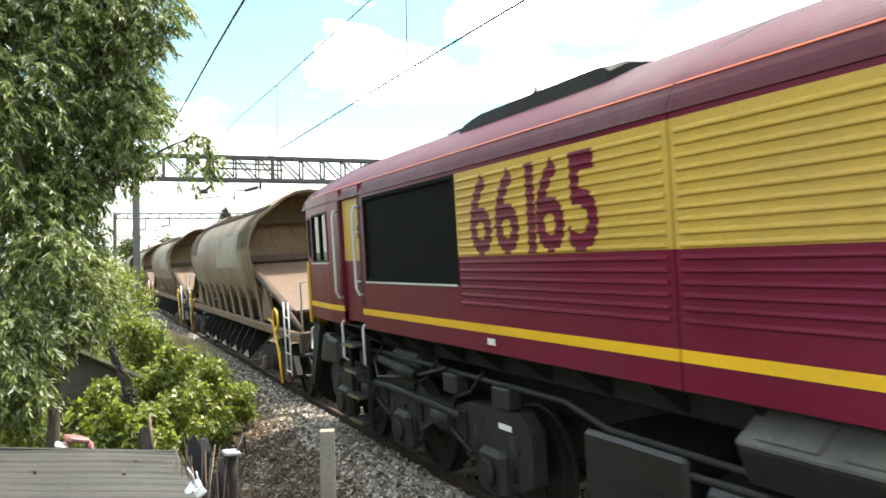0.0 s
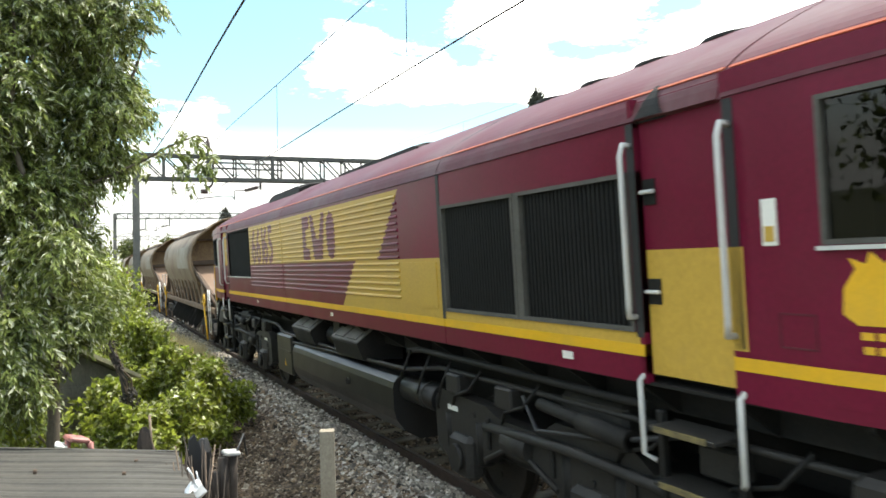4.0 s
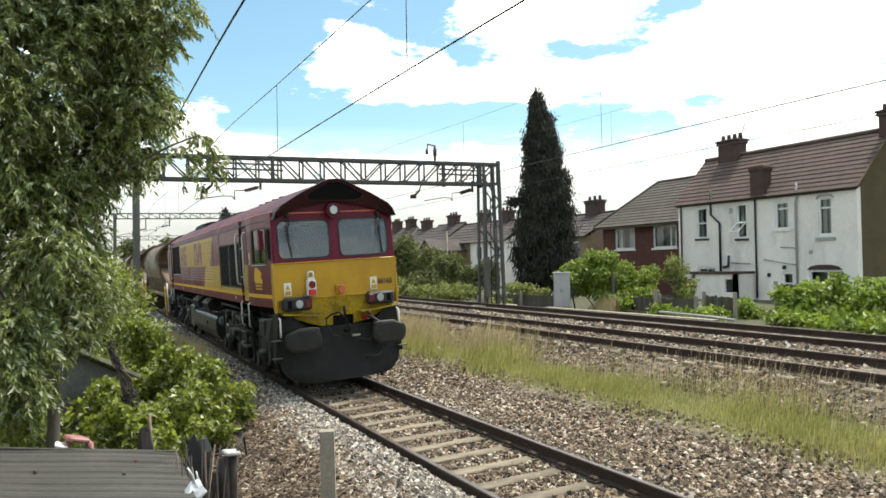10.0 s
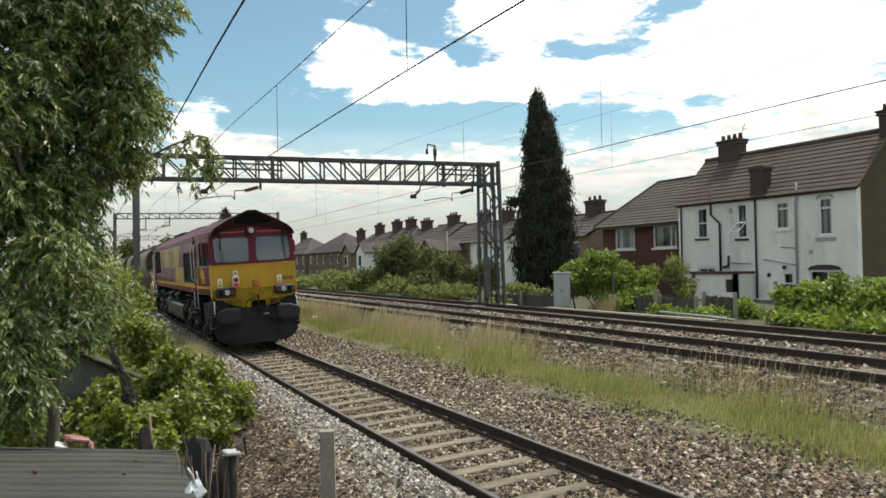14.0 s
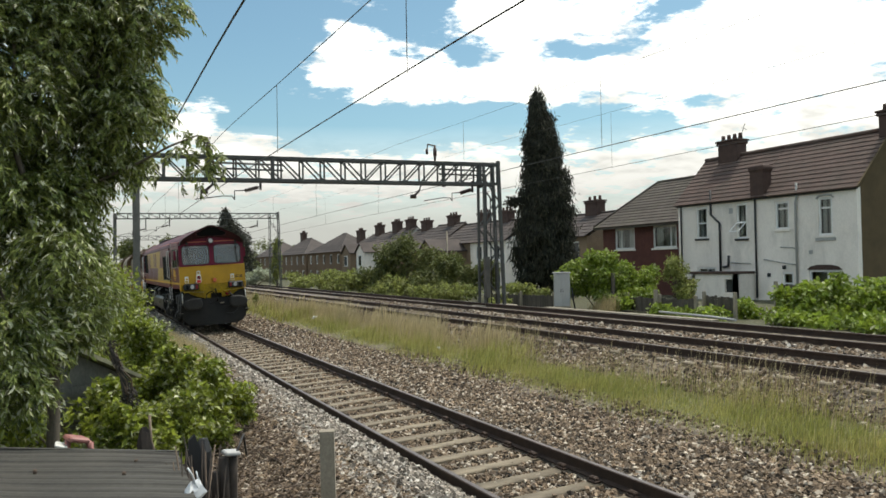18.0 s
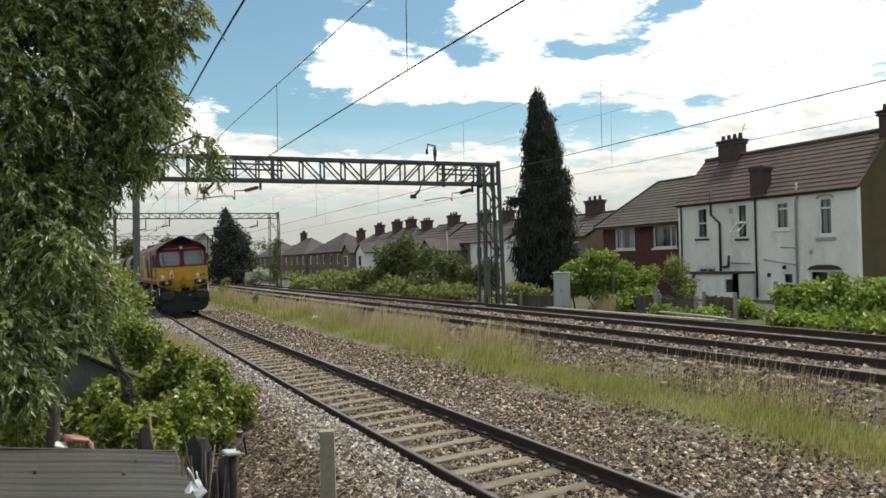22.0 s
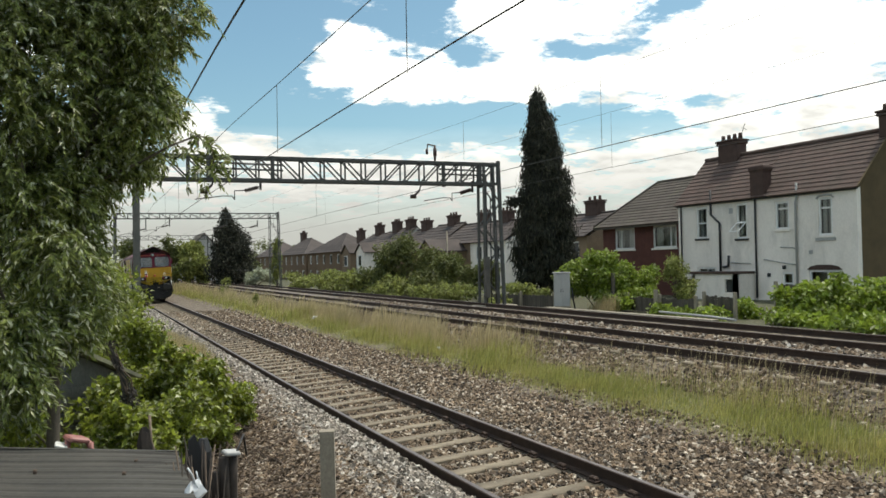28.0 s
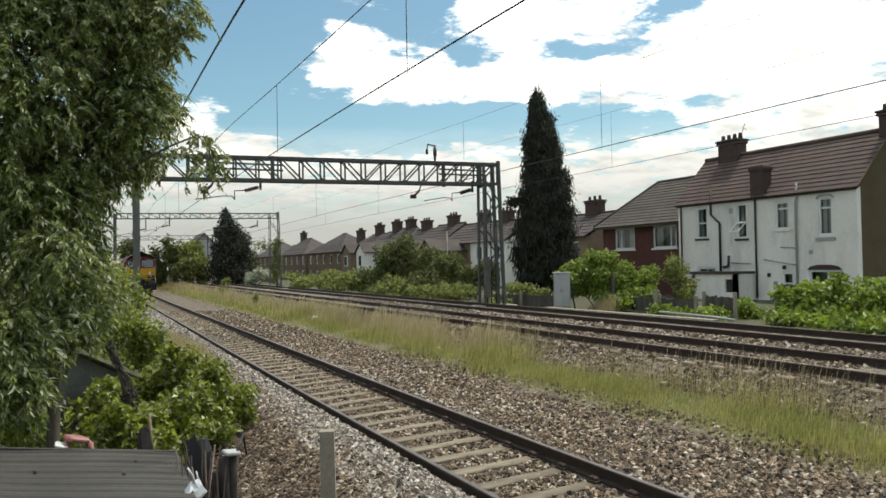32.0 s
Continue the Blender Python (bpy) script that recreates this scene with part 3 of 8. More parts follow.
def track_pose(y, d=0.0, z=0.0, lean=0.0):
    h = math.atan((line(y + 0.2) - line(y - 0.2)) / 0.4)
    return pose(line(y), y, z, 0, -math.degrees(lean), -math.degrees(h)) @ Matrix.Translation((d, 0, 0))


SLEEPER_Y = []


def build_sleepers():
    rnd = random.Random(4)
    meshes = []
    for k in range(5):
        sh = Shape()
        n = 8
        rings = []
        for i in range(n + 1):
            x = -1.27 + 2.54 * i / n
            a, t = 0.104 + rnd.uniform(-0.008, 0.008), rnd.uniform(-0.006, 0.004)
            rings.append([(x, -a, -0.14), (x, -a, -0.012 + t), (x, -a + 0.014, t), (x, a - 0.014, t), (x, a, -0.012 + t), (x, a, -0.14)])
        sh.loft(rings, smooth=False)
        meshes.append(sh.mesh("sleeper", M_SLEEPER))
    chair = Shape()
    chair.box((0, 0, 0.012), (0.30, 0.16, 0.024), 0.006)
    for s in (-1, 1):
        chair.box((s * 0.1, 0, 0.04), (0.05, 0.13, 0.05), 0.012)
        chair.cyl((s * 0.125, -0.045, 0.02), (s * 0.125, -0.045, 0.06), 0.014, n=6)
        chair.cyl((s * 0.125, 0.045, 0.02), (s * 0.125, 0.045, 0.06), 0.014, n=6)
    chair_mesh = chair.mesh("rail_chair", M_RAILS)
    bed = thing("sleeper_row", "weathered pale sleepers half buried in ballast under the rails", "sleepers", kind="structure")
    y = -6.0
    i = 0
    while y < 84:
        SLEEPER_Y.append(y)
        m = track_pose(y, rnd.uniform(-0.02, 0.02), -0.158, CANT) @ pose(0, 0, 0, 0, rnd.uniform(-0.4, 0.4), rnd.uniform(-1.2, 1.2))
        s = part("sleeper", meshes[i % 5], None, bed, at=m)
        if y < 30:
            for side in (-0.7535, 0.7535):
                part("rail_chair", chair_mesh, None, s, at=Matrix.Translation((side, 0, 0.0)))
        y += 0.655
        i += 1
    far = thing("main_line_sleepers", "grey concrete sleepers sunk in the main line ballast", "sleepers", kind="structure")
    cm = Shape().box((0, 0, -0.09), (2.5, 0.26, 0.18), 0.02).mesh("sleeper", M_SLEEPER)
    y = 4.0
    while y < 46:
        for c in (MAIN_1, MAIN_2):
            part("sleeper", cm, None, far, at=track_pose(y, c, MAIN_Z - 0.148))
        y += 0.68


build_sleepers()
# ---- overhead line: gantries, arms, wires ----
def bar(sh, p, q, w):
    """A square steel angle from p to q."""
    p, q = Vector(p), Vector(q)
    d = q - p
    return sh.box((p + q) / 2, (w, w, d.length), 0, d.to_track_quat("Z", "Y"))


def build_gantry(y_left, y_right, x_left, x_right, z_low, z_high, bays, base_l, base_r, group, near=True):
    g = thing("overhead_line_gantry", "grey galvanised lattice gantry spanning three tracks on steel masts", "gantry", group=group)
    dep = 0.5

    def at(f, z, side=0.0):
        return Vector((x_left + (x_right - x_left) * f, y_left + (y_right - y_left) * f + side, z))
    for side in (-dep / 2, dep / 2):
        for z, nm, w in ((z_low, "bottom_chord", 0.11 if near else 0.05), (z_high, "top_chord", 0.10 if near else 0.045)):
            part(nm, bar(Shape(), at(-0.005, z, side), at(1.01, z + 0.12, side), w), M_GANTRY, g)
    for i in range(bays + 1):
        f = i / bays
        rise = 0.12 * f
        for side in (-dep / 2, dep / 2):
            part("upright", bar(Shape(), at(f, z_low + rise, side), at(f, z_high + rise, side), 0.055 if near else 0.03), M_GANTRY, g)
            if i < bays:
                f2 = (i + 1) / bays
                lo, hi = (z_high, z_low) if i < bays * 0.55 else (z_low, z_high)
                part("diagonal", bar(Shape(), at(f, lo + rise, side), at(f2, hi + 0.12 * f2, side), 0.05 if near else 0.026), M_GANTRY, g)
        if near:
            part("cross_tie", bar(Shape(), at(f, z_low + rise, -dep / 2), at(f, z_low + rise, dep / 2), 0.05), M_GANTRY, g)
            part("cross_tie", bar(Shape(), at(f, z_high + rise, -dep / 2), at(f, z_high + rise, dep / 2), 0.05), M_GANTRY, g)
    # near mast: one stout column
    sh = Shape()
    x, y = x_left - (0.10 if near else 0.15), y_left
    hm = (base_l + z_high) / 2
    sh.box((x, y, hm), (0.03, 0.24, z_high - base_l)).box((x, y - 0.12, hm), (0.22, 0.025, z_high - base_l)).box((x, y + 0.12, hm), (0.22, 0.025, z_high - base_l))
    if near:
        for k in range(6):
            sh.box((x, y - 0.137, base_l + 0.8 + k), (0.10, 0.01, 0.16))
    k0 = 1.0 if near else 0.6
    part("column", sh, M_MAST, g)
    part("footing", Shape().box((x, y, base_l + 0.05), (0.8, 0.8, 0.5), 0.04), M_CONC, g)
    # far mast: splayed lattice legs
    y = y_right
    top = z_high + 0.25
    for side in (-dep / 2, dep / 2):
        part("leg", bar(Shape(), (x_right - 0.65, y + side, base_r), (x_right - 0.62, y + side, top - 0.1), 0.09 * k0), M_GANTRY, g)
        part("leg", bar(Shape(), (x_right + 0.25, y + side, base_r), (x_right + 0.06, y + side, top), 0.12 * k0), M_GANTRY, g)
        n = 5
        for i in range(n):
            z0, z1 = base_r + 0.3 + (top - base_r - 1.0) * i / n, base_r + 0.3 + (top - base_r - 1.0) * (i + 1) / n

            def right(z):
                return x_right + 0.25 - 0.19 * (z - base_r) / (top - base_r)
            a, b = ((x_right - 0.64, z0), (right(z1), z1)) if i % 2 else ((right(z0), z0), (x_right - 0.64, z1))
            part("brace", bar(Shape(), (a[0], y + side, a[1]), (b[0], y + side, b[1]), 0.05 if near else 0.03), M_GANTRY, g)
    if near:
        for k, (dx, w) in enumerate(((-0.42, 0.07), (-0.28, 0.05), (-0.12, 0.06))):
            part("conduit", Shape().tube([(x_right + dx, y - 0.1 * k, base_r), (x_right + dx + 0.03, y - 0.1 * k, top - 0.6 - 0.9 * k)], w / 2, 8), M_RUBBER, g)
        part("cable_box", Shape().box((x_right - 0.62, y - 0.36, base_r + 1.35), (0.22, 0.20, 1.7), 0.02), M_BATT, g)
    part("footing", Shape().box((x_right - 0.1, y, base_r + 0.02), (1.7, 1.0, 0.35), 0.04), M_CONC, g)
    return g


def build_arm(x, y, z_beam, z_wire, reach, parent):
    """Drop post, insulator and the registration arm that holds the contact wire."""
    part("drop_post", bar(Shape(), (x, y, z_beam + 0.15), (x, y, z_wire + 0.05), 0.07), M_GANTRY, parent)
    ins = Shape()
    for i in range(9):
        t = 0.10 + i * 0.055
        ins.cyl((x - t, y, z_wire + 0.18 - t * 0.30), (x - t - 0.03, y, z_wire + 0.17 - t * 0.30), 0.085, 0.05, n=10)
    part("insulator", ins, M_INSUL, parent)
    e = reach
    part("arm", Shape().tube([(x - 0.05, y, z_wire + 0.18), (x - 0.62, y, z_wire + 0.02), (x - 0.95, y, z_wire + 0.0), (x - 0.95, y, z_wire - 0.33)], 0.022), M_GANTRY, parent)
    part("steady_arm", Shape().tube([(x - 0.95, y, z_wire - 0.31), (x - 1.05, y, z_wire - 0.20), (x - 1.35, y, z_wire - 0.20), (x - e, y, z_wire - 0.34)], 0.018), M_GANTRY, parent)


G1 = build_gantry(28.5, 27.8, 2.05, 15.88, 5.55, 6.38, 17, -0.45, 0.45, "overhead line gantries")
build_arm(6.25, 28.4, 5.55, 5.2, 2.35, G1)
build_arm(14.9, 27.9, 5.65, 5.28, 2.2, G1)
G2 = build_gantry(62.0, 61.5, 2.9, 14.85, 6.22, 6.62, 16, -0.4, 0.45, "overhead line gantries", False)
G3 = build_gantry(112.0, 111.5, 5.0, 17.6, 6.4, 6.95, 12, -0.4, 0.45, "overhead line gantries", False)
for gx, gz in ((10.9, 5.6), (13.3, 5.6), (4.9, 5.3), (6.6, 5.6)):
    build_arm(gx, 61.8, 6.05, gz, 1.9, G2)


def top_fittings():
    for x, z in ((4.35, 6.45), (13.35, 6.62)):
        post = part("insulator_post", Shape().cyl((x, 28.2, z), (x, 28.2, z + 0.62), 0.05).cyl((x, 28.2, z + 0.2), (x, 28.2, z + 0.5), 0.075), M_INSUL, G1)
        part("saddle", Shape().tube([(x + 0.05, 28.2, z + 0.6), (x - 0.32, 28.2, z + 0.66), (x - 0.36, 28.2, z + 0.36)], 0.035).cyl((x - 0.36, 28.2, z + 0.45), (x - 0.36, 28.2, z + 0.25), 0.055), M_INSUL, G1)
    for x in (4.45, 12.6):
        part("feeder_insulator", Shape().cyl((x, 28.2, 5.35), (x - 0.25, 28.2, 5.12), 0.05).cyl((x - 0.25, 28.2, 5.2), (x - 0.25, 28.2, 5.05), 0.13, n=14), M_INSUL, G1)
        part("hanger", Shape().cyl((x + 0.1, 28.2, 5.6), (x, 28.2, 5.33), 0.03), M_GANTRY, G1)
    for x0, x1, z in ((4.2, 7.0, 5.95), (4.2, 7.0, 6.15), (13.4, 15.6, 6.05), (13.4, 15.6, 6.25)):
        part("cross_bar", Shape().cyl((x0, 27.95, z), (x1, 27.95, z), 0.035), M_GANTRY, G1)
    for x in (4.3, 6.6, 13.6, 15.3):
        part("bracket_post", Shape().box((x, 27.95, 6.0), (0.12, 0.1, 0.95)), M_GANTRY, G1)


top_fittings()


def wire_line(name, label, d0, pts, r, parent=None):
    """An overhead wire along the tracks: pts are (y, sideways from the near line, height)."""
    sh = Shape()
    ys = [pts[0][0] + (pts[-1][0] - pts[0][0]) * i / 60 for i in range(61)]
    ta, tb = [(p[0], p[1]) for p in pts], [(p[0], p[2]) for p in pts]
    sh.tube([(line(y) + d0 + glide(ta, y), y, glide(tb, y)) for y in ys], r, 5)
    if parent:
        return part(name, sh, M_WIRE, parent)
    return solid(name, sh, M_WIRE, label, "wire", group="overhead wires")


def build_catenary(d, z, z_sup, sup_ys, r, droppers, label):
    cat = thing("overhead_wire", label, "overhead wire", group="overhead wires")
    ys = sup_ys
    wire_line("contact_wire", "", d, [(y, 0.12 * (-1) ** i, z) for i, y in enumerate(ys)], r, cat)
    pts = []
    for a, b in zip(ys[:-1], ys[1:]):
        sag = (b - a) ** 2 * 0.00013
        for k in range(6):
            f = k / 6
            pts.append((a + (b - a) * f, 0.0, z_sup - sag * 4 * f * (1 - f)))
    pts.append((ys[-1], 0.0, z_sup))
    wire_line("messenger_wire", "", d, pts, r * (0.8 if d < 1 else 0.45), cat)
    tb = [(p[0], p[2]) for p in pts]
    for y in droppers:
        part("dropper", Shape().cyl((line(y) + d, y, z), (line(y) + d, y, glide(tb, y)), r * 0.6, n=5), M_WIRE, cat)


build_catenary(0.05, 5.36, 7.36, (-26, 28.5, 62, 112, 160), 0.013, (2.5, 10.9, 19.8, 36, 44, 52), "dark overhead contact wire with messenger and droppers above the single line")
build_catenary(6.15, 4.95, 6.95, (-26, 27.9, 61.8, 112, 160), 0.009, (6, 14, 21, 38, 48), "dark overhead contact wire with messenger above the main line")
build_catenary(9.55, 5.12, 7.0, (-26, 27.9, 61.8, 112, 160), 0.007, (9, 18, 38, 48), "dark overhead contact wire with messenger above the far main line")
wire_line("feeder_cable", "thick dark feeder cable strung along the masts", -2.67, [(-26, 0, 6.3), (0, 0, 5.75), (10, 0, 5.8), (19, 0, 5.75), (28.5, 0, 6.0), (62, 0, 6.1)], 0.016)
# ---- locomotive ----
LOCO_LEN, BOGIE_A, BOGIE_B = 20.4, 3.6, 16.8


def rounded(cx, cz, w, h, r, n=5):
    pts = []
    for sx, sz, a0 in ((1, 1, 0), (-1, 1, 90), (-1, -1, 180), (1, -1, 270)):
        for i in range(n + 1):
            a = radians(a0 + 90 * i / n)
            pts.append((cx + sx * (w / 2 - r) + r * math.cos(a), cz + sz * (h / 2 - r) + r * math.sin(a)))
    return pts


def ring_plate(sh, outer, inner, put, d0, d1):
    """A flat ring between two outlines of equal count, from depth d0 to d1."""
    n = len(outer)
    vs = [put(a, b, d0) for a, b in outer] + [put(a, b, d0) for a, b in inner] + [put(a, b, d1) for a, b in outer] + [put(a, b, d1) for a, b in inner]
    fs = []
    for i in range(n):
        k = (i + 1) % n
        fs += [(i, k, n + k, n + i), (2 * n + i, 3 * n + i, 3 * n + k, 2 * n + k), (i, 2 * n + i, 2 * n + k, k), (n + i, n + k, 3 * n + k, 3 * n + i)]
    return sh.add(vs, fs)


def plate(sh, outline, put, d0, d1):
    n = len(outline)
    vs = [put(a, b, d0) for a, b in outline] + [put(a, b, d1) for a, b in outline]
    return sh.add(vs, [tuple(range(n)), tuple(range(2 * n - 1, n - 1, -1))] + [(i, n + i, n + (i + 1) % n, (i + 1) % n) for i in range(n)])


def grid_wall(sh, a0, a1, b0, b1, holes, put, d0, d1):
    """A flat wall with rectangular holes cut through it."""
    av = sorted({a0, a1, *[h[0] for h in holes], *[h[1] for h in holes]})
    bv = sorted({b0, b1, *[h[2] for h in holes], *[h[3] for h in holes]})
    for p, q in zip(av[:-1], av[1:]):
        run = None
        for r, s in zip(bv[:-1], bv[1:]):
            ma, mb = (p + q) / 2, (r + s) / 2
            solid_cell = not any(h[0] < ma < h[1] and h[2] < mb < h[3] for h in holes)
            if solid_cell:
                run = (run[0], s) if run else (r, s)
            if run and (not solid_cell or s == bv[-1]):
                plate(sh, [(p, run[0]), (q, run[0]), (q, run[1]), (p, run[1])], put, d0, d1)
                run = None
    return sh


def rib_profile(z, h=0.036):
    return [(0.0, z), (0.012, z + h * 0.15), (0.015, z + h * 0.38), (0.012, z + h * 0.72), (0.0, z + h)]


def text_mesh(text, height, depth):
    cu = bpy.data.curves.new("lettering", "FONT")
    cu.body, cu.size, cu.extrude, cu.resolution_u, cu.offset = text, height / 0.70, depth, 3, 0.028 * height
    ob = bpy.data.objects.new("lettering", cu)
    scene.collection.objects.link(ob)
    me = bpy.data.meshes.new_from_object(ob.evaluated_get(bpy.context.evaluated_depsgraph_get()))
    bpy.data.objects.remove(ob)
    bpy.data.curves.remove(cu)
    return me


def build_cab(loco, end):
    """One cab with its nose; end = 1 is the trailing end that faces the camera, -1 the other. Built at y = 0 and turned for the other end."""
    turn = Matrix.Identity(4) if end > 0 else Matrix.Translation((0, LOCO_LEN, 0)) @ pose(0, 0, 0, 0, 0, 180)

    def put_part(name, sh, mat, parent=loco, label=""):
        # the cab draws in towards its nose
        sh.v = [tuple(turn @ Vector((p[0] * (1 - 0.085 * min(1.0, max(0.0, (1.44 - p[1]) / 1.44))) if p[2] > 1.23 else p[0], p[1], p[2]))) for p in sh.v]
        return part(name, sh, mat, parent, label)

    def front(w, z, d):
        rake = 0.02 + max(0.0, (z - 2.45)) * 0.07
        return (w, rake + d, z)
    holes = [(-1.205, -0.095, 2.56, 3.30), (0.095, 1.205, 2.56, 3.30)]
    sh = grid_wall(Shape(), -1.29, 1.29, 2.47, 3.42, holes, front, 0.0, 0.08)
    put_part("cab_front_panel", sh, M_MAROON)
    for h in holes:
        cx, cz, w, hh = (h[0] + h[1]) / 2, (h[2] + h[3]) / 2, h[1] - h[0], h[3] - h[2]
        put_part("windscreen_surround", ring_plate(Shape(), rounded(cx, cz, w, hh, 0.004), rounded(cx, cz, w - 0.02, hh - 0.02, 0.13), front, 0.004, 0.06), M_MAROON)
        ws = put_part("windscreen", plate(Shape(), rounded(cx, cz, w - 0.01, hh - 0.01, 0.13), front, 0.012, 0.024), M_GLASS)
        put_part("rubber_seal", ring_plate(Shape(), rounded(cx, cz, w + 0.01, hh + 0.01, 0.15), rounded(cx, cz, w - 0.04, hh - 0.04, 0.125), front, -0.010, 0.0), M_RUBBER, ws)
        px = cx - 0.33 if cx < 0 else cx + 0.36
        wip = put_part("wiper", Shape().tube([front(px - 0.02, 3.36, -0.05), front(px - 0.03, 2.98, -0.05)], 0.011), M_RUBBER)
        put_part("wiper_blade", Shape().box(front(px + 0.01, 2.86, -0.04), (0.022, 0.02, 0.62), 0, Euler((0.07, -0.16, 0))), M_RUBBER, wip)
        put_part("wiper_arm", Shape().tube([front(px + 0.05, 3.36, -0.05), front(px - 0.0, 2.9, -0.045)], 0.008), M_RUBBER, wip)
        put_part("wiper_motor", Shape().box(front(px, 3.39, -0.04), (0.09, 0.06, 0.09), 0.015), M_RUBBER, wip)
    # brow above the windscreens with the orange band and the dark grille
    rim = [(-1.33, 3.31), (-1.27, 3.45), (-1.16, 3.565), (-0.75, 3.785), (-0.13, 4.05), (0.13, 4.05), (0.75, 3.785), (1.16, 3.565), (1.27, 3.45), (1.33, 3.31)]
    under = [(-1.24, 3.33), (-1.0, 3.45), (-0.7, 3.54), (-0.35, 3.60), (0.0, 3.615), (0.35, 3.60), (0.7, 3.54), (1.0, 3.45), (1.24, 3.33)]
    hood = [(w, -0.20, z) for w, z in rim] + [(w, -0.03, z) for w, z in reversed(under)]
    back = [(w, 0.12, z) for w, z in rim] + [(w, 0.12, z + 0.02) for w, z in reversed(under)]
    n = len(hood)
    sh = Shape().add(hood + back, [(i, (i + 1) % n, n + (i + 1) % n, n + i) for i in range(n)])
    m = len(rim)
    strip = []
    for i in range(m - 1):
        a, b = rim[i], rim[i + 1]
        f = lambda w: (w, -0.03, 3.615 - 0.285 * (abs(w) / 1.24) ** 2.2 if abs(w) < 1.24 else 3.33)
        sh.add([(a[0], -0.20, a[1]), (b[0], -0.20, b[1]), f(max(-1.24, min(1.24, b[0]))), f(max(-1.24, min(1.24, a[0])))], [(0, 1, 2, 3)])
    put_part("cab_brow", sh, M_BROW)
    gr = [(-0.60, 3.75), (-0.55, 3.68), (-0.42, 3.65), (0.44, 3.65), (0.58, 3.68), (0.62, 3.75), (0.13, 3.985), (-0.13, 3.985)]
    br = put_part("brow_grille", plate(Shape(), gr, lambda w, z, d: (w, -0.235 + 0.28 * (4.03 - z) + d, z), 0.0, 0.04), M_BLACK)
    put_part("grille_frame", ring_plate(Shape(), [(w * 1.07, 3.80 + (z - 3.80) * 1.14) for w, z in gr], gr, lambda w, z, d: (w, -0.245 + 0.28 * (4.03 - z) + d, z), 0.0, 0.05), M_BROW, br)
    put_part("header_panel", plate(Shape(), [(-1.26, 3.40), (1.26, 3.40), (1.2, 3.5), (0.7, 3.62), (-0.7, 3.62), (-1.2, 3.5)], lambda w, z, d: (w, 0.07 + d, z), 0.0, 0.05), M_MAROON)
    put_part("orange_band", Shape().box((0, 0.062, 3.435), (2.3, 0.012, 0.03)), M_ORANGE)
    hl = put_part("headlight", Shape().loft([[(0.15 * math.cos(a) - 0.03, d, 3.46 + 0.15 * math.sin(a)) for a in [math.pi / 8 + k * math.pi / 4 for k in range(8)]] for d in (0.09, -0.10)], smooth=False), M_MAROON)
    put_part("lamp_rim", Shape().cyl((-0.03, -0.10, 3.46), (-0.03, -0.125, 3.46), 0.115, n=20), M_RUBBER, hl)
    put_part("lens", Shape().cyl((-0.03, -0.125, 3.46), (-0.03, -0.14, 3.46), 0.088, 0.075, n=20), M_LENS, hl, "clear glass headlight lens")
    # yellow nose
    upper = [(-1.30, 2.50), (1.30, 2.50), (1.315, 1.80), (-1.335, 1.80)]
    sh = plate(Shape(), upper, lambda w, z, d: (w, d, z), 0.0, 0.10)
    sh.box((0, -0.008, 2.485), (2.58, 0.03, 0.025), 0.008)
    put_part("nose_panel", sh, M_YELLOW)
    lower = [(-1.335, 1.797), (1.315, 1.797), (1.30, 1.70), (1.22, 1.55), (1.0, 1.45), (0.72, 1.30), (0.34, 1.24), (0.34, 1.42), (-0.12, 1.42), (-0.12, 1.24), (-0.36, 1.24), (-0.62, 1.31), (-1.0, 1.45), (-1.24, 1.55), (-1.33, 1.70)]
    put_part("lower_nose_panel", plate(Shape(), lower, lambda w, z, d: (w, 0.012 + 0.16 * (1.80 - z) + d, z), 0.0, 0.06), M_NOSE, loco, "oily lower yellow nose panel")
    put_part("nose_crease", Shape().box((0, -0.004, 1.80), (2.6, 0.02, 0.018), 0.004), M_YELLOW)
    for s in (-1, 1):
        put_part("nose_corner", Shape().prism([(0.0, 2.50), (0.13, 2.50), (0.15, 1.82), (0.06, 1.56), (-0.01, 1.56), (-0.03, 1.76)], "x", s * 1.30, s * 1.345), M_YELLOW)
        put_part("nose_shelf", Shape().add([(s * 0.38, 0.05, 1.50), (s * 1.24, 0.05, 1.56), (s * 1.22, -0.12, 1.545), (s * 0.46, -0.12, 1.475), (s * 0.38, 0.05, 1.475), (s * 1.24, 0.05, 1.53), (s * 1.22, -0.12, 1.52), (s * 0.46, -0.12, 1.45)],
                                           [(0, 1, 2, 3), (4, 7, 6, 5), (2, 6, 7, 3), (1, 5, 6, 2), (0, 3, 7, 4), (0, 4, 5, 1)]), M_NOSE)
        lt = put_part("lamp_housing", Shape().box((s * 0.91, -0.06, 1.71), (0.62, 0.15, 0.255), 0.05), M_RUBBER)
        put_part("bezel", Shape().cyl((s * 0.88, -0.135, 1.71), (s * 0.88, -0.148, 1.71), 0.098, n=20), M_UNDER, lt)
        put_part("marker_lens", Shape().cyl((s * 0.88, -0.145, 1.71), (s * 0.88, -0.16, 1.71), 0.085, 0.07, n=20), M_LENS, lt, "clear round marker light lens")
        put_part("tail_lens", Shape().box((s * 0.695, -0.138, 1.71), (0.10, 0.02, 0.14), 0.02), M_RED, lt, "dull red tail light lens")
        put_part("small_lens", Shape().box((s * 1.075, -0.138, 1.71), (0.09, 0.02, 0.15), 0.02), M_BLACK, lt)
        px = -1.07 if s < 0 else 0.80
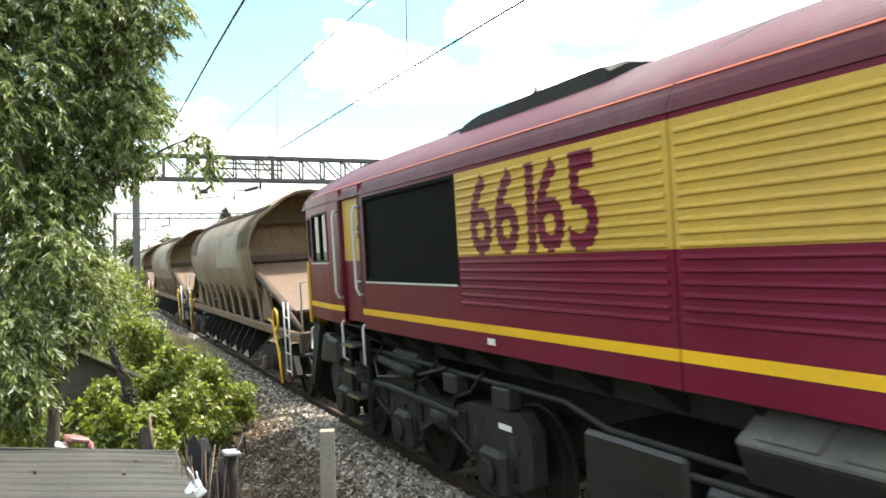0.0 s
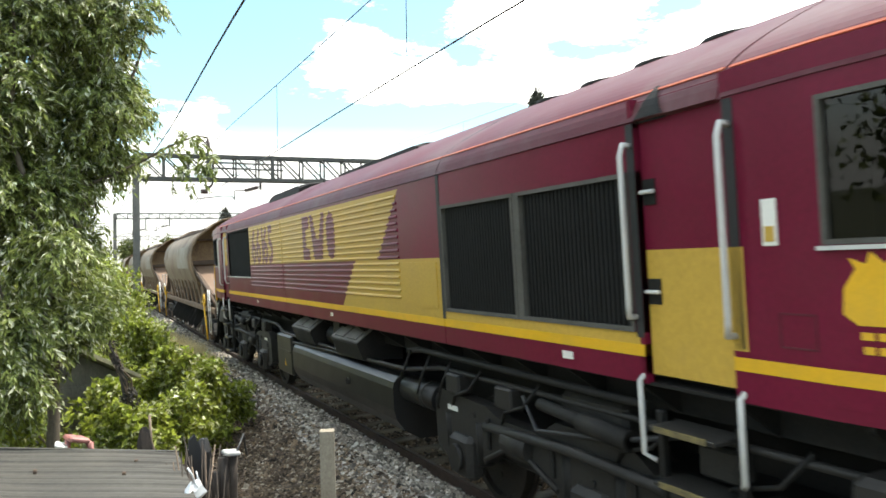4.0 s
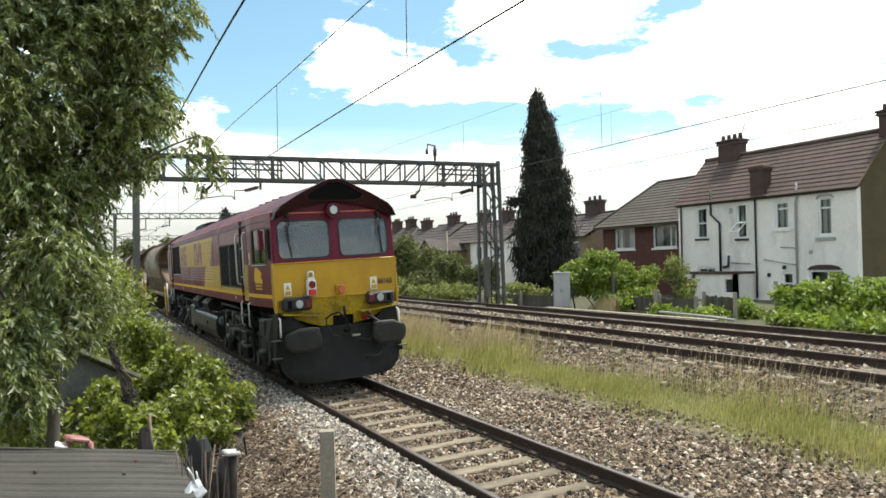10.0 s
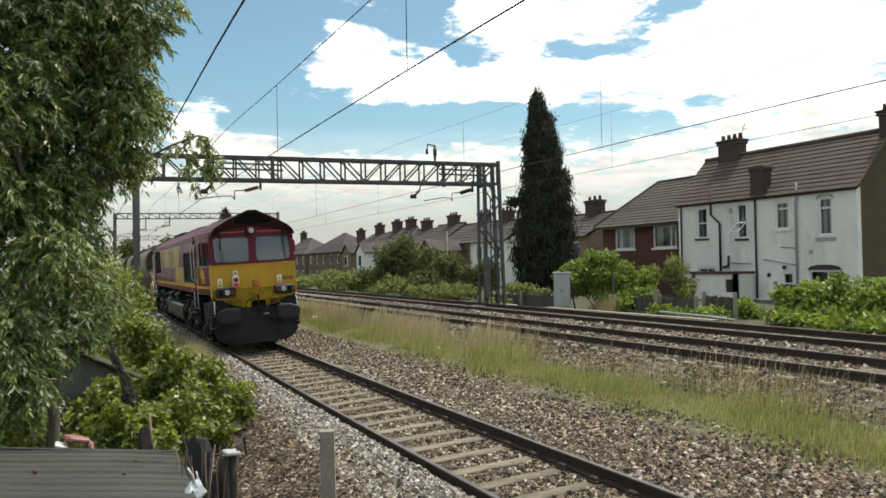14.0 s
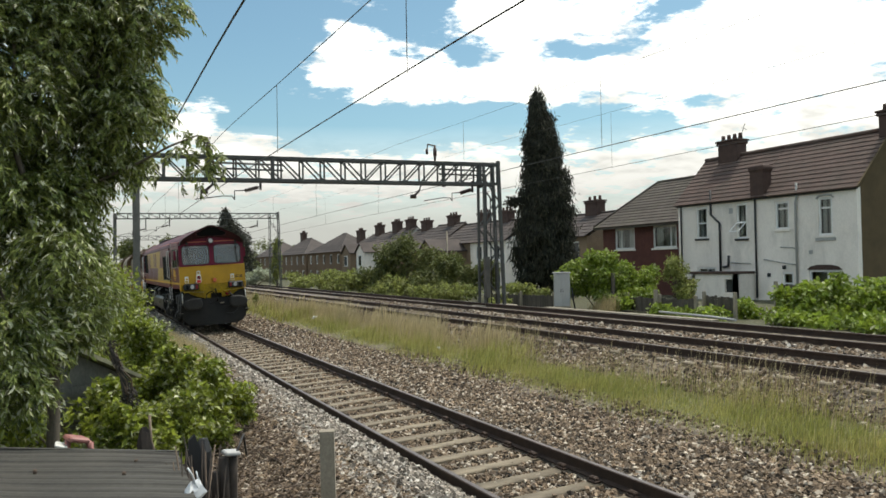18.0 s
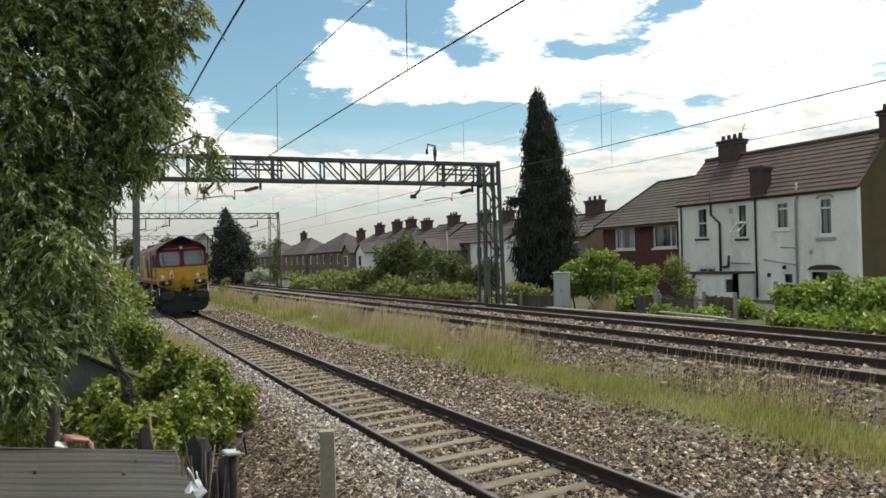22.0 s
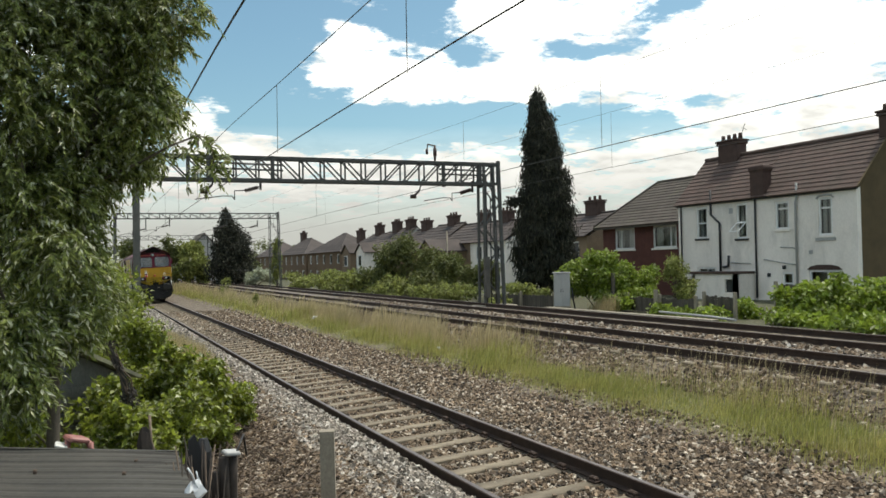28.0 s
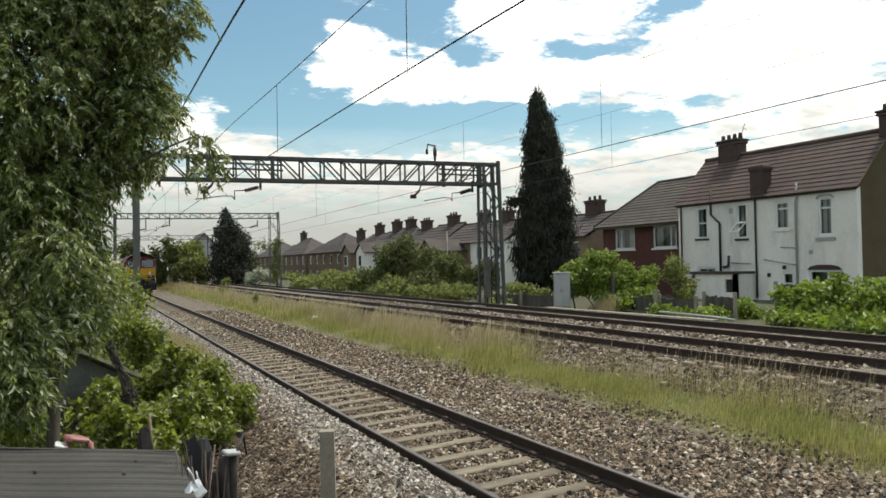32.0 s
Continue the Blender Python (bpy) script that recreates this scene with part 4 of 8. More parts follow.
        pl = put_part("warning_placard", Shape().box((px, -0.008, 1.995), (0.15, 0.016, 0.25)), M_WHITE)
        put_part("yellow_triangle", Shape().prism([(px - 0.055, 1.99), (px + 0.055, 1.99), (px, 2.085)], "y", -0.018, -0.022), M_STRIPE, pl)
        put_part("black_flash", Shape().prism([(px - 0.012, 2.0), (px + 0.012, 2.02), (px + 0.004, 2.055)], "y", -0.023, -0.026), M_RUBBER, pl)
        put_part("yellow_field", Shape().box((px, -0.019, 1.925), (0.115, 0.006, 0.075)), M_GOLD, pl)
        sh = Shape()
        bx = s * 0.84
        sh.cyl((bx, 0.10, 1.06), (bx, -0.20, 1.06), 0.16, 0.12, n=16).cyl((bx, -0.2, 1.06), (bx, -0.42, 1.06), 0.09, n=14)
        bf = put_part("buffer_shank", sh, M_UNDER)
        put_part("buffer_head", Shape().loft([[(bx + a * k, d, 1.06 + b * k) for a, b in rounded(0, 0, 0.68, 0.45, 0.20)] for d, k in ((-0.40, 0.93), (-0.43, 1.0), (-0.465, 0.99), (-0.49, 0.92), (-0.505, 0.75))], smooth=False), M_BOGIE, bf)
        put_part("shunter_rail", Shape().tube([(s * 1.29, -0.02, 1.47), (s * 1.29, -0.12, 1.45), (s * 1.19, -0.13, 1.14), (s * 1.17, -0.05, 1.12)], 0.018), M_WHITE)
        for z in (1.05, 0.72):
            put_part("shunter_step", Shape().box((s * 1.25, -0.02, z), (0.18, 0.16, 0.025), 0.008), M_BATT)
        put_part("end_valance", Shape().prism([(0.02, 1.56), (0.42, 1.54), (0.36, 0.98), (0.18, 0.62), (0.02, 0.62)], "x", s * 1.18, s * 1.28), M_UNDER)
        put_part("sand_filler", Shape().box((s * 1.17, 0.75, 1.22), (0.2, 0.42, 0.42), 0.04), M_BOGIE)
        put_part("life_guard", Shape().tube([(s * 0.95, 0.25, 0.9), (s * 0.92, 0.12, 0.45), (s * 0.80, 0.02, 0.16)], 0.03, 6), M_UNDER)
    # snow plough
    sh = Shape()
    rows = []
    for z, d, w in ((1.225, 0.02, 1.16), (1.05, -0.03, 1.20), (0.75, -0.10, 1.24), (0.45, -0.18, 1.16), (0.30, -0.22, 1.02), (0.22, -0.24, 0.84)):
        rows.append([(w * k / 6, d + 0.16 * (abs(k) / 6) ** 2, z) for k in range(-6, 7)])
    sh.loft(rows, closed=False, caps=False)
    sh.loft([[(x, y + 0.05, z) for x, y, z in r] for r in rows], closed=False, caps=False)
    put_part("snow_plough", sh, M_UNDER)
    put_part("coupler_pocket", Shape().box((0, 0.30, 1.34), (2.2, 0.06, 0.62)), M_UNDER)
    for s in (-1, 1):
        put_part("plough_wing", Shape().prism([(s * 0.62, 1.20), (s * 1.16, 1.20), (s * 1.20, 1.42), (s * 1.10, 1.56), (s * 0.98, 1.46)], "y", -0.035, 0.005), M_UNDER)
    put_part("buffer_beam", Shape().box((0, 0.10, 0.96), (2.4, 0.14, 0.5), 0.02), M_UNDER)
    hk = Shape().tube([(0.1, 0.0, 1.12), (0.1, -0.22, 1.12), (0.1, -0.30, 1.18), (0.1, -0.27, 1.26), (0.1, -0.2, 1.25)], 0.035)
    put_part("draw_hook", hk, M_UNDER)
    put_part("screw_coupling", Shape().tube([(0.1, -0.26, 1.2), (0.02, -0.34, 1.38), (-0.08, -0.22, 1.50), (-0.22, -0.12, 1.46), (-0.32, -0.05, 1.38)], 0.02).cyl((0.06, -0.14, 1.60), (0.06, -0.20, 1.42), 0.03), M_UNDER)
    for pts, r in (([(0.56, -0.03, 1.36), (0.62, -0.20, 1.36), (0.80, -0.27, 1.20), (0.86, -0.30, 0.98), (0.80, -0.31, 0.74), (0.62, -0.30, 0.60), (0.38, -0.28, 0.62)], 0.024), ([(0.66, -0.03, 1.40), (0.70, -0.18, 1.34), (0.66, -0.24, 1.10), (0.50, -0.24, 0.92), (0.30, -0.20, 0.95)], 0.017),
                   ([(-0.30, -0.02, 1.36), (-0.34, -0.16, 1.28), (-0.24, -0.22, 1.08), (-0.05, -0.2, 1.02)], 0.016)):
        put_part("brake_hose", Shape().tube(pts, r), M_RUBBER)
    put_part("hose_cock", Shape().cyl((0.50, -0.02, 1.37), (0.52, -0.16, 1.35), 0.045).cyl((0.62, -0.04, 1.42), (0.64, -0.14, 1.44), 0.03), M_RED)
    put_part("hose_clip", Shape().box((0.25, -0.2, 1.03), (0.16, 0.05, 0.04), 0.01), M_CONC)
    # orange lamp and, at the trailing end, the tail lamp
    ol = put_part("orange_lamp", Shape().box((0.02, -0.05, 1.93), (0.17, 0.10, 0.18), 0.015), M_YELLOW)
    put_part("orange_lens", Shape().cyl((0.045, -0.11, 1.93), (0.045, -0.135, 1.93), 0.085, 0.07, n=18), M_ORANGE, ol)
    if end > 0:
        tl = put_part("tail_lamp", Shape().box((-0.60, -0.09, 2.0), (0.19, 0.15, 0.30), 0.02).prism([(-0.68, 2.14), (-0.52, 2.14), (-0.54, 2.2), (-0.66, 2.2)], "y", -0.15, -0.04), M_WHITE, loco, "white battery tail lamp with a red lens")
        put_part("carry_handle", Shape().tube([(-0.655, -0.09, 2.19), (-0.655, -0.09, 2.285), (-0.635, -0.09, 2.30), (-0.565, -0.09, 2.30), (-0.545, -0.09, 2.285), (-0.545, -0.09, 2.19)], 0.02), M_WHITE, tl)
        put_part("red_lens", Shape().cyl((-0.60, -0.165, 2.06), (-0.60, -0.185, 2.06), 0.072, n=20), M_RED, tl)
        put_part("red_label", Shape().box((-0.60, -0.167, 1.915), (0.16, 0.006, 0.105)), M_REDP, tl)
        put_part("lamp_iron", Shape().box((-0.66, -0.05, 1.86), (0.2, 0.12, 0.03)), M_CONC)
        me = text_mesh("66165", 0.105, 0.003)
        me.materials.append(M_RUBBER)
        part("cab_number", me, None, loco, "small black running number", at=pose(0.825, -0.006, 1.975, 90, 0, 0) @ Matrix.Diagonal((0.80, 1, 1, 1)))
    # cab sides, with door, window and quarter light
    for s in (-1, 1):
        def side(u, z, d):
            return (s * (1.325 - d), u, z)
        holes = [(0.13, 0.33, 2.56, 3.18), (0.44, 1.44, 2.50, 3.20), (2.03, 2.76, 1.72, 3.45)]
        put_part("cab_side", grid_wall(Shape(), 0.06, 2.80, 1.907, 3.33, holes, side, 0.0, 0.06), M_MAROON)
        for a, b in ((0.05, 1.44), (1.44, 2.03)):
            put_part("cab_side_stripe", plate(Shape(), [(a, 1.832), (b, 1.832), (b, 1.905), (a, 1.905)], side, -0.003, 0.05), M_STRIPE)
            put_part("cab_sill", plate(Shape(), [(max(0.08, a), 1.66), (b, 1.66), (b, 1.830), (max(0.08, a), 1.830)], side, 0.002, 0.06), M_MAROON)
        q = put_part("quarter_window", plate(Shape(), rounded(0.23, 2.87, 0.19, 0.61, 0.06), side, 0.02, 0.03), M_SGLASS)
        put_part("rubber_seal", ring_plate(Shape(), rounded(0.23, 2.87, 0.215, 0.64, 0.05), rounded(0.23, 2.87, 0.16, 0.58, 0.05), side, -0.008, 0.03), M_RUBBER, q)
        w = put_part("side_window", plate(Shape(), [(0.46, 2.52), (1.42, 2.52), (1.42, 3.18), (0.46, 3.18)], side, 0.02, 0.03), M_SGLASS)
        put_part("window_frame", ring_plate(Shape(), [(0.435, 2.495), (1.445, 2.495), (1.445, 3.205), (0.435, 3.205)], [(0.46, 2.52), (1.42, 2.52), (1.42, 3.18), (0.46, 3.18)], side, -0.01, 0.03), M_BATT if end > 0 else M_UNDER, w)
        put_part("glazing_bar", plate(Shape(), [(0.93, 2.52), (0.96, 2.52), (0.96, 3.18), (0.93, 3.18)], side, -0.008, 0.03), M_BATT if end > 0 else M_UNDER, w)
        put_part("window_ledge", plate(Shape(), [(0.42, 2.47), (1.46, 2.47), (1.46, 2.49), (0.42, 2.49)], side, -0.03, 0.0), M_GREYP, w)
        mir = loco if end < 0 else put_part("mirror_housing", plate(Shape(), [(0.47, 2.78), (0.57, 2.78), (0.57, 3.14), (0.47, 3.14)], side, -0.13, -0.03), M_MAROON)
        if end > 0:
            put_part("mirror_arm", Shape().tube([side(0.52, 2.80, -0.08), side(0.45, 2.74, -0.02), side(0.40, 2.74, 0.0)], 0.012), M_RUBBER, mir)
        put_part("cab_vent", plate(Shape(), [(0.02, 2.25), (0.10, 2.25), (0.10, 2.46), (0.02, 2.46)], side, -0.012, 0.0), M_CONC)
        d1 = put_part("cab_door", plate(Shape(), [(2.05, 2.50), (2.74, 2.50), (2.74, 3.43), (2.05, 3.43)], side, 0.04, 0.08), M_MAROON if end > 0 else M_GOLD)
        put_part("lower_door_panel", plate(Shape(), [(2.05, 1.72), (2.74, 1.72), (2.74, 2.50), (2.05, 2.50)], side, 0.04, 0.08), M_GOLD if end > 0 else M_MAROON, d1)
        for z in (2.78, 2.16):
            put_part("door_handle", plate(Shape(), [(2.62, z), (2.73, z), (2.73, z + 0.16), (2.62, z + 0.16)], side, 0.03, 0.04), M_UNDER, d1)
            put_part("latch", Shape().tube([side(2.60, z + 0.08, 0.0), side(2.72, z + 0.08, 0.0)], 0.014), M_GREYP, d1)
        put_part("gold_edge", plate(Shape(), [(1.93, 1.94), (2.03, 1.94), (2.03, 2.5), (1.93, 2.5)], side, -0.004, 0.0), M_GOLD if end > 0 else M_MAROON)
        for u, zb in ((1.98, 2.02), (2.79, 2.08)):
            put_part("door_handrail", Shape().tube([side(u, 3.16, 0.0), side(u, 3.17, -0.06), side(u, 3.10, -0.085), side(u, zb + 0.08, -0.085), side(u + 0.03, zb, -0.06), side(u + 0.03, zb, 0.0)], 0.02), M_GREYP)
            put_part("lower_handrail", Shape().tube([side(u, 1.72, 0.02), side(u, 1.68, -0.03), side(u, 1.22, -0.03), side(u + (0.06 if u < 2.4 else -0.06), 1.18, 0.02)], 0.018), M_GREYP)
            # flat dark strip painting the shade at the edge of the inset doorway
            put_part("door_pillar", plate(Shape(), [(u - 0.035, 1.95), (u + 0.035, 1.95), (u + 0.035, 3.30), (u - 0.035, 3.30)], side, -0.004, 0.0), M_RUBBER)
        for k, z in enumerate((1.42, 1.08, 0.76, 0.44)):
            st = put_part("footstep", Shape().box(side(2.38, z, 0.02 + 0.02 * k), (0.26, 0.55, 0.03), 0.006), M_BOGIE)
            put_part("step_edge", Shape().box(side(2.38, z + 0.005, -0.115 + 0.02 * k), (0.015, 0.42, 0.035)), M_STEP, st)
        for u in (2.06, 2.70):
            put_part("step_post", Shape().box(side(u, 0.95, 0.05), (0.06, 0.05, 1.1), 0.01), M_UNDER)
        if s < 0:
            sg = put_part("side_notice", plate(Shape(), [(1.70, 2.50), (1.79, 2.50), (1.79, 2.74), (1.70, 2.74)], side, -0.006, 0.0), M_WHITE)
            put_part("yellow_field", plate(Shape(), [(1.715, 2.52), (1.775, 2.52), (1.775, 2.60), (1.715, 2.60)], side, -0.010, -0.006), M_GOLD, sg)
            if end > 0:
                em = [(1.36, 2.17), (1.35, 2.29), (1.29, 2.38), (1.32, 2.43), (1.24, 2.40), (1.22, 2.46), (1.15, 2.40), (1.11, 2.45), (1.06, 2.39), (0.96, 2.38), (0.86, 2.32), (0.84, 2.28), (0.92, 2.27), (0.88, 2.22), (0.81, 2.16), (0.80, 2.12), (1.29, 2.12)]
                put_part("emblem_shape", plate(Shape(), em, side, -0.005, 0.0), M_STRIPE, loco, "plain golden emblem shape")
                bars = Shape()
                for z0, u0, u1 in ((2.055, 0.86, 1.28), (1.99, 0.86, 1.27)):
                    u = u0
                    while u < u1:
                        wd = 0.10
                        plate(bars, [(u, z0), (min(u1, u + wd), z0), (min(u1, u + wd), z0 + 0.035), (u, z0 + 0.035)], side, -0.005, 0.0)
                        u += wd + 0.02
                put_part("caption_bars", bars, M_STRIPE, loco, "small golden bars of lettering")
                put_part("data_panel", ring_plate(Shape(), [(1.50, 1.98), (1.72, 1.98), (1.72, 2.16), (1.50, 2.16)], [(1.51, 1.99), (1.71, 1.99), (1.71, 2.15), (1.51, 2.15)], side, -0.003, 0.0), M_ROOF)
    # cab floor, back wall and desk
    put_part("cab_back", Shape().box((0, 1.95, 2.55), (2.5, 0.05, 1.7)), M_DARK)
    put_part("cab_floor", Shape().box((0, 1.1, 1.70), (2.4, 1.7, 0.06)), M_DARK)
    put_part("cab_ceiling", Shape().box((0, 1.0, 3.40), (2.4, 1.8, 0.04)), M_DARK)
    put_part("control_desk", Shape().box((0, 0.42, 2.30), (2.3, 0.5, 0.36), 0.04), M_UNDER)
    for s in (-1, 1):
        put_part("driver_seat", Shape().box((s * 0.6, 1.25, 2.15), (0.5, 0.5, 0.16), 0.05).box((s * 0.6, 1.48, 2.55), (0.46, 0.12, 0.75), 0.05), M_RUBBER)
    if end > 0:
        put_part("paper_sheet", Shape().box((0.95, 0.22, 2.50), (0.3, 0.2, 0.01), 0, Euler((0.4, 0, 0))), M_WHITE)


def build_loco():
    loco = thing("diesel_locomotive", "maroon and gold diesel locomotive with a yellow nose and black underframe", "locomotive")
    for end in (1, -1):
        build_cab(loco, end)
    # roof in sections between seams
    arc = [(-1.335, 3.31), (-1.30, 3.40), (-1.25, 3.475), (-1.17, 3.545), (-1.0, 3.65), (-0.75, 3.775), (-0.5, 3.89), (-0.25, 3.99), (0, 4.04)]
    ws = (-1.335, -1.325, -1.31, -1.29, -1.26, -1.22, -1.17, -1.11, -1.03, -0.93, -0.82, -0.7, -0.58, -0.45, -0.32, -0.2, -0.1, 0.0)
    arc = [(w, glide(arc, w)) for w in ws]
    arc = arc + [(-w, z) for w, z in reversed(arc[:-1])]
    full = arc + [(1.2, 3.28), (-1.2, 3.28)]
    for a, b in ((0.125, 2.02), (2.045, 5.672), (5.688, 12.112), (12.128, 17.62), (17.645, 20.275)):
        stops = [a, b] if 2 < a < 17 else ([a, 1.44, b] if a < 2 else [a, 18.96, b])
        draw = {y: 1 - 0.085 * min(1.0, max(0.0, (1.44 - y) / 1.44, (y - 18.96) / 1.44)) for y in stops}
        part("roof_section", Shape().loft([[(w * draw[y], y, z) for w, z in full] for y in stops], smooth=False), M_ROOF, loco)
        for s in (-1, 1):
            prof = ((1.256, 3.478), (1.246, 3.492), (1.21, 3.49), (1.24, 3.465))
            part("roof_stripe", Shape().loft([[(s * w * draw[y], y + (0.01 if y == a else -0.01 if y == b else 0), z) for w, z in prof] for y in stops], smooth=False), M_ORANGE, loco)
    for y, wide, mat in ((2.03, 0.03, M_ROOF), (5.68, 0.035, M_RUBBER), (12.12, 0.022, M_RUBBER), (17.63, 0.03, M_ROOF)):
        part("seam_strip", Shape().loft([[(w * 0.995, yy, z - 0.006 + (0.009 if mat is M_RUBBER else 0)) for w, z in full] for yy in (y - wide, y + wide)], smooth=False), mat, loco)
    for s in (-1, 1):
        edge = [p for p in arc if p[0] < -1.2]
        # dark sheet laid on the roof edge as the shade of the door recess
        part("roof_notch", Shape().loft([[(-s * w * 1.006, 2.46 + 0.16 * k / len(edge), z + 0.006) for k, (w, z) in enumerate(edge)], [(-s * w * 1.006, 2.72 - 0.02 * k, z + 0.006) for k, (w, z) in enumerate(edge)],
                                         [(-s * (w * 1.006 + 0.03), 2.72 - 0.02 * k, z - 0.02) for k, (w, z) in enumerate(edge)], [(-s * (w * 1.006 + 0.03), 2.46 + 0.16 * k / len(edge), z - 0.02) for k, (w, z) in enumerate(edge)]], closed=False, caps=False, smooth=False), M_UNDER, loco)
    part("body_core", Shape().box((0, 10.2, 2.50), (2.52, 14.6, 1.62)), M_DARK, loco)
    for s in (-1, 1):
        def side(u, z, d):
            return (s * (1.325 - d), u, z)

        def panel(name, outline, mat, d0=0.0, d1=0.06, label="", parent=loco):
            return part(name, plate(Shape(), outline, side, d0, d1), mat, parent, label)
        # sill and stripe along the whole middle
        for a, b in ((2.76, 5.672), (5.688, 12.112), (12.128, 17.64)):
            panel("sill_panel", [(a, 1.66), (b, 1.66), (b, 1.830), (a, 1.830)], M_MAROON)
            panel("yellow_stripe", [(a, 1.830), (b, 1.830), (b, 1.905), (a, 1.905)], M_STRIPE, -0.004)
            panel("cantrail", [(a, 3.27), (b, 3.27), (b, 3.34), (a, 3.34)], M_MAROON, 0.004)
        for u in (5.68, 12.12):
            panel("seam_groove", [(u - 0.034, 1.9), (u + 0.034, 1.9), (u + 0.034, 3.33), (u - 0.034, 3.33)], M_RUBBER, -0.003 if u < 6 else 0.02, 0.055)
        for u in (3.55, 9.35, 14.35):
            panel("sole_label", [(u, 1.73), (u + 0.13, 1.73), (u + 0.13, 1.785), (u, 1.785)], M_WHITE, -0.004, 0.0)
        # cooler grilles behind the trailing cab
        panel("upper_side", [(2.80, 3.0), (5.672, 3.0), (5.672, 3.27), (2.80, 3.27)], M_MAROON)
        panel("lower_side", [(2.80, 1.905), (5.672, 1.905), (5.672, 1.98), (2.80, 1.98)], M_GOLD)
        panel("grille_pillar", [(2.76, 1.98), (2.84, 1.98), (2.84, 3.0), (2.76, 3.0)], M_MAROON, 0.003)
        panel("grille_end", [(5.63, 1.98), (5.672, 1.98), (5.672, 2.5), (5.63, 2.5)], M_GOLD)
        panel("grille_end", [(5.63, 2.5), (5.672, 2.5), (5.672, 3.0), (5.63, 3.0)], M_MAROON)
        for a, b in ((2.84, 4.20), (4.27, 5.63)):
            g = panel("radiator_grille", [(a, 1.98), (b, 1.98), (b, 3.0), (a, 3.0)], M_BLACK, 0.04, 0.07, "black radiator grille with upright slats")
            part("grille_frame", ring_plate(Shape(), [(a, 1.98), (b, 1.98), (b, 3.0), (a, 3.0)], [(a + 0.03, 2.01), (b - 0.03, 2.01), (b - 0.03, 2.97), (a + 0.03, 2.97)], side, -0.012, 0.05), M_BATT, g)
            k = a + 0.07
            while k < b - 0.05:
                part("slat", plate(Shape(), [(k, 2.0), (k + 0.02, 2.0), (k + 0.02, 2.98), (k, 2.98)], side, 0.012, 0.04), M_SLAT, g)
                k += 0.05
        panel("grille_divider", [(4.20, 1.98), (4.27, 1.98), (4.27, 3.0), (4.20, 3.0)], M_BATT, -0.006)
        # plain door panel then the two ribbed panels
        panel("plain_panel", [(5.688, 2.5), (6.72, 2.5), (6.72, 3.27), (5.688, 3.27)], M_MAROON)
        panel("plain_panel", [(5.688, 1.905), (6.72, 1.905), (6.72, 2.5), (5.688, 2.5)], M_GOLD)
        panel("inset_panel", [(5.80, 2.0), (6.66, 2.0), (6.66, 2.46), (5.80, 2.46)], M_GOLD, -0.008, 0.0)
        cut = lambda z: 6.70 + (3.27 - z) * 0.93       # upper slanted livery edge
        cut2 = lambda z: 8.25 + (2.5 - z) * 1.03       # lower slanted livery edge
        for a, b in ((6.72, 12.112), (12.128, 14.95)):
            zs = [1.905, 2.05, 2.5, 3.27]
            if a < 7:
                panel("louvre_backing", [(a, 2.5), (cut(2.5), 2.5), (cut(3.27), 3.27), (a, 3.27)], M_MAROON)
                panel("louvre_backing", [(cut(2.5), 2.5), (b, 2.5), (b, 3.27), (cut(3.27), 3.27)], M_GOLD)
                panel("louvre_backing", [(a, 1.905), (cut2(1.905), 1.905), (cut2(2.5), 2.5), (a, 2.5)], M_GOLD)
                panel("louvre_backing", [(cut2(1.905), 1.905), (b, 1.905), (b, 2.5), (cut2(2.5), 2.5)], M_MAROON)
            else:
                panel("louvre_backing", [(a, 2.5), (b, 2.5), (b, 3.27), (a, 3.27)], M_GOLD)
                panel("louvre_backing", [(a, 1.905), (b, 1.905), (b, 2.5), (a, 2.5)], M_MAROON)
            z = 2.06
            while z < 3.24:
                def rib(u0, u1, mat):
                    if u1 - u0 < 0.02:
                        return
                    prof = rib_profile(z)
                    sh = Shape()
                    rings = [[(s * (1.325 + d), u, zz) for d, zz in prof] for u in (u0, u1)]
                    part("louvre", sh.loft(rings, smooth=False), mat, loco)
                lo, hi = a + 0.05, b - 0.05
                if a < 7:
                    c = cut(z) if z > 2.5 else cut2(z)
                    first, second = (M_MAROON, M_GOLD) if z > 2.5 else (M_GOLD, M_MAROON)
                    rib(lo, max(lo, c), first)
                    rib(max(lo, c), hi, second)
                else:
                    rib(lo, hi, M_GOLD if z > 2.5 else M_MAROON)
                z += 0.0745
        # lettering painted over backing and ribs: the running number, and three plain blocks
        def painted(name, tris, label):
            sh = Shape()
            for t in tris:
                plate(sh, t, side, -0.003, 0.0)
            z = 2.06 + 6 * 0.0745
            while z < 3.24:
                spans = []
                for t in tris:
                    us = []
                    for (u0, z0), (u1, z1) in zip(t, t[1:] + t[:1]):
                        if (z0 - z - 0.015) * (z1 - z - 0.015) < 0:
                            us.append(u0 + (u1 - u0) * (z + 0.015 - z0) / (z1 - z0))
                    us.sort()
                    spans += list(zip(us[::2], us[1::2]))
                spans.sort()
                runs = []
                for u0, u1 in spans:
                    if runs and u0 <= runs[-1][1] + 0.004:
                        runs[-1][1] = max(runs[-1][1], u1)
                    else:
                        runs.append([u0, u1])
                for u0, u1 in runs:
                    sh.loft([[(s * (1.325 + d * 1.06 + 0.0025), u, zz) for d, zz in rib_profile(z - 0.0012, 0.0384)] for u in (u0, u1)], smooth=False)
                z += 0.0745
            part(name, sh, M_MAROON, loco, label)
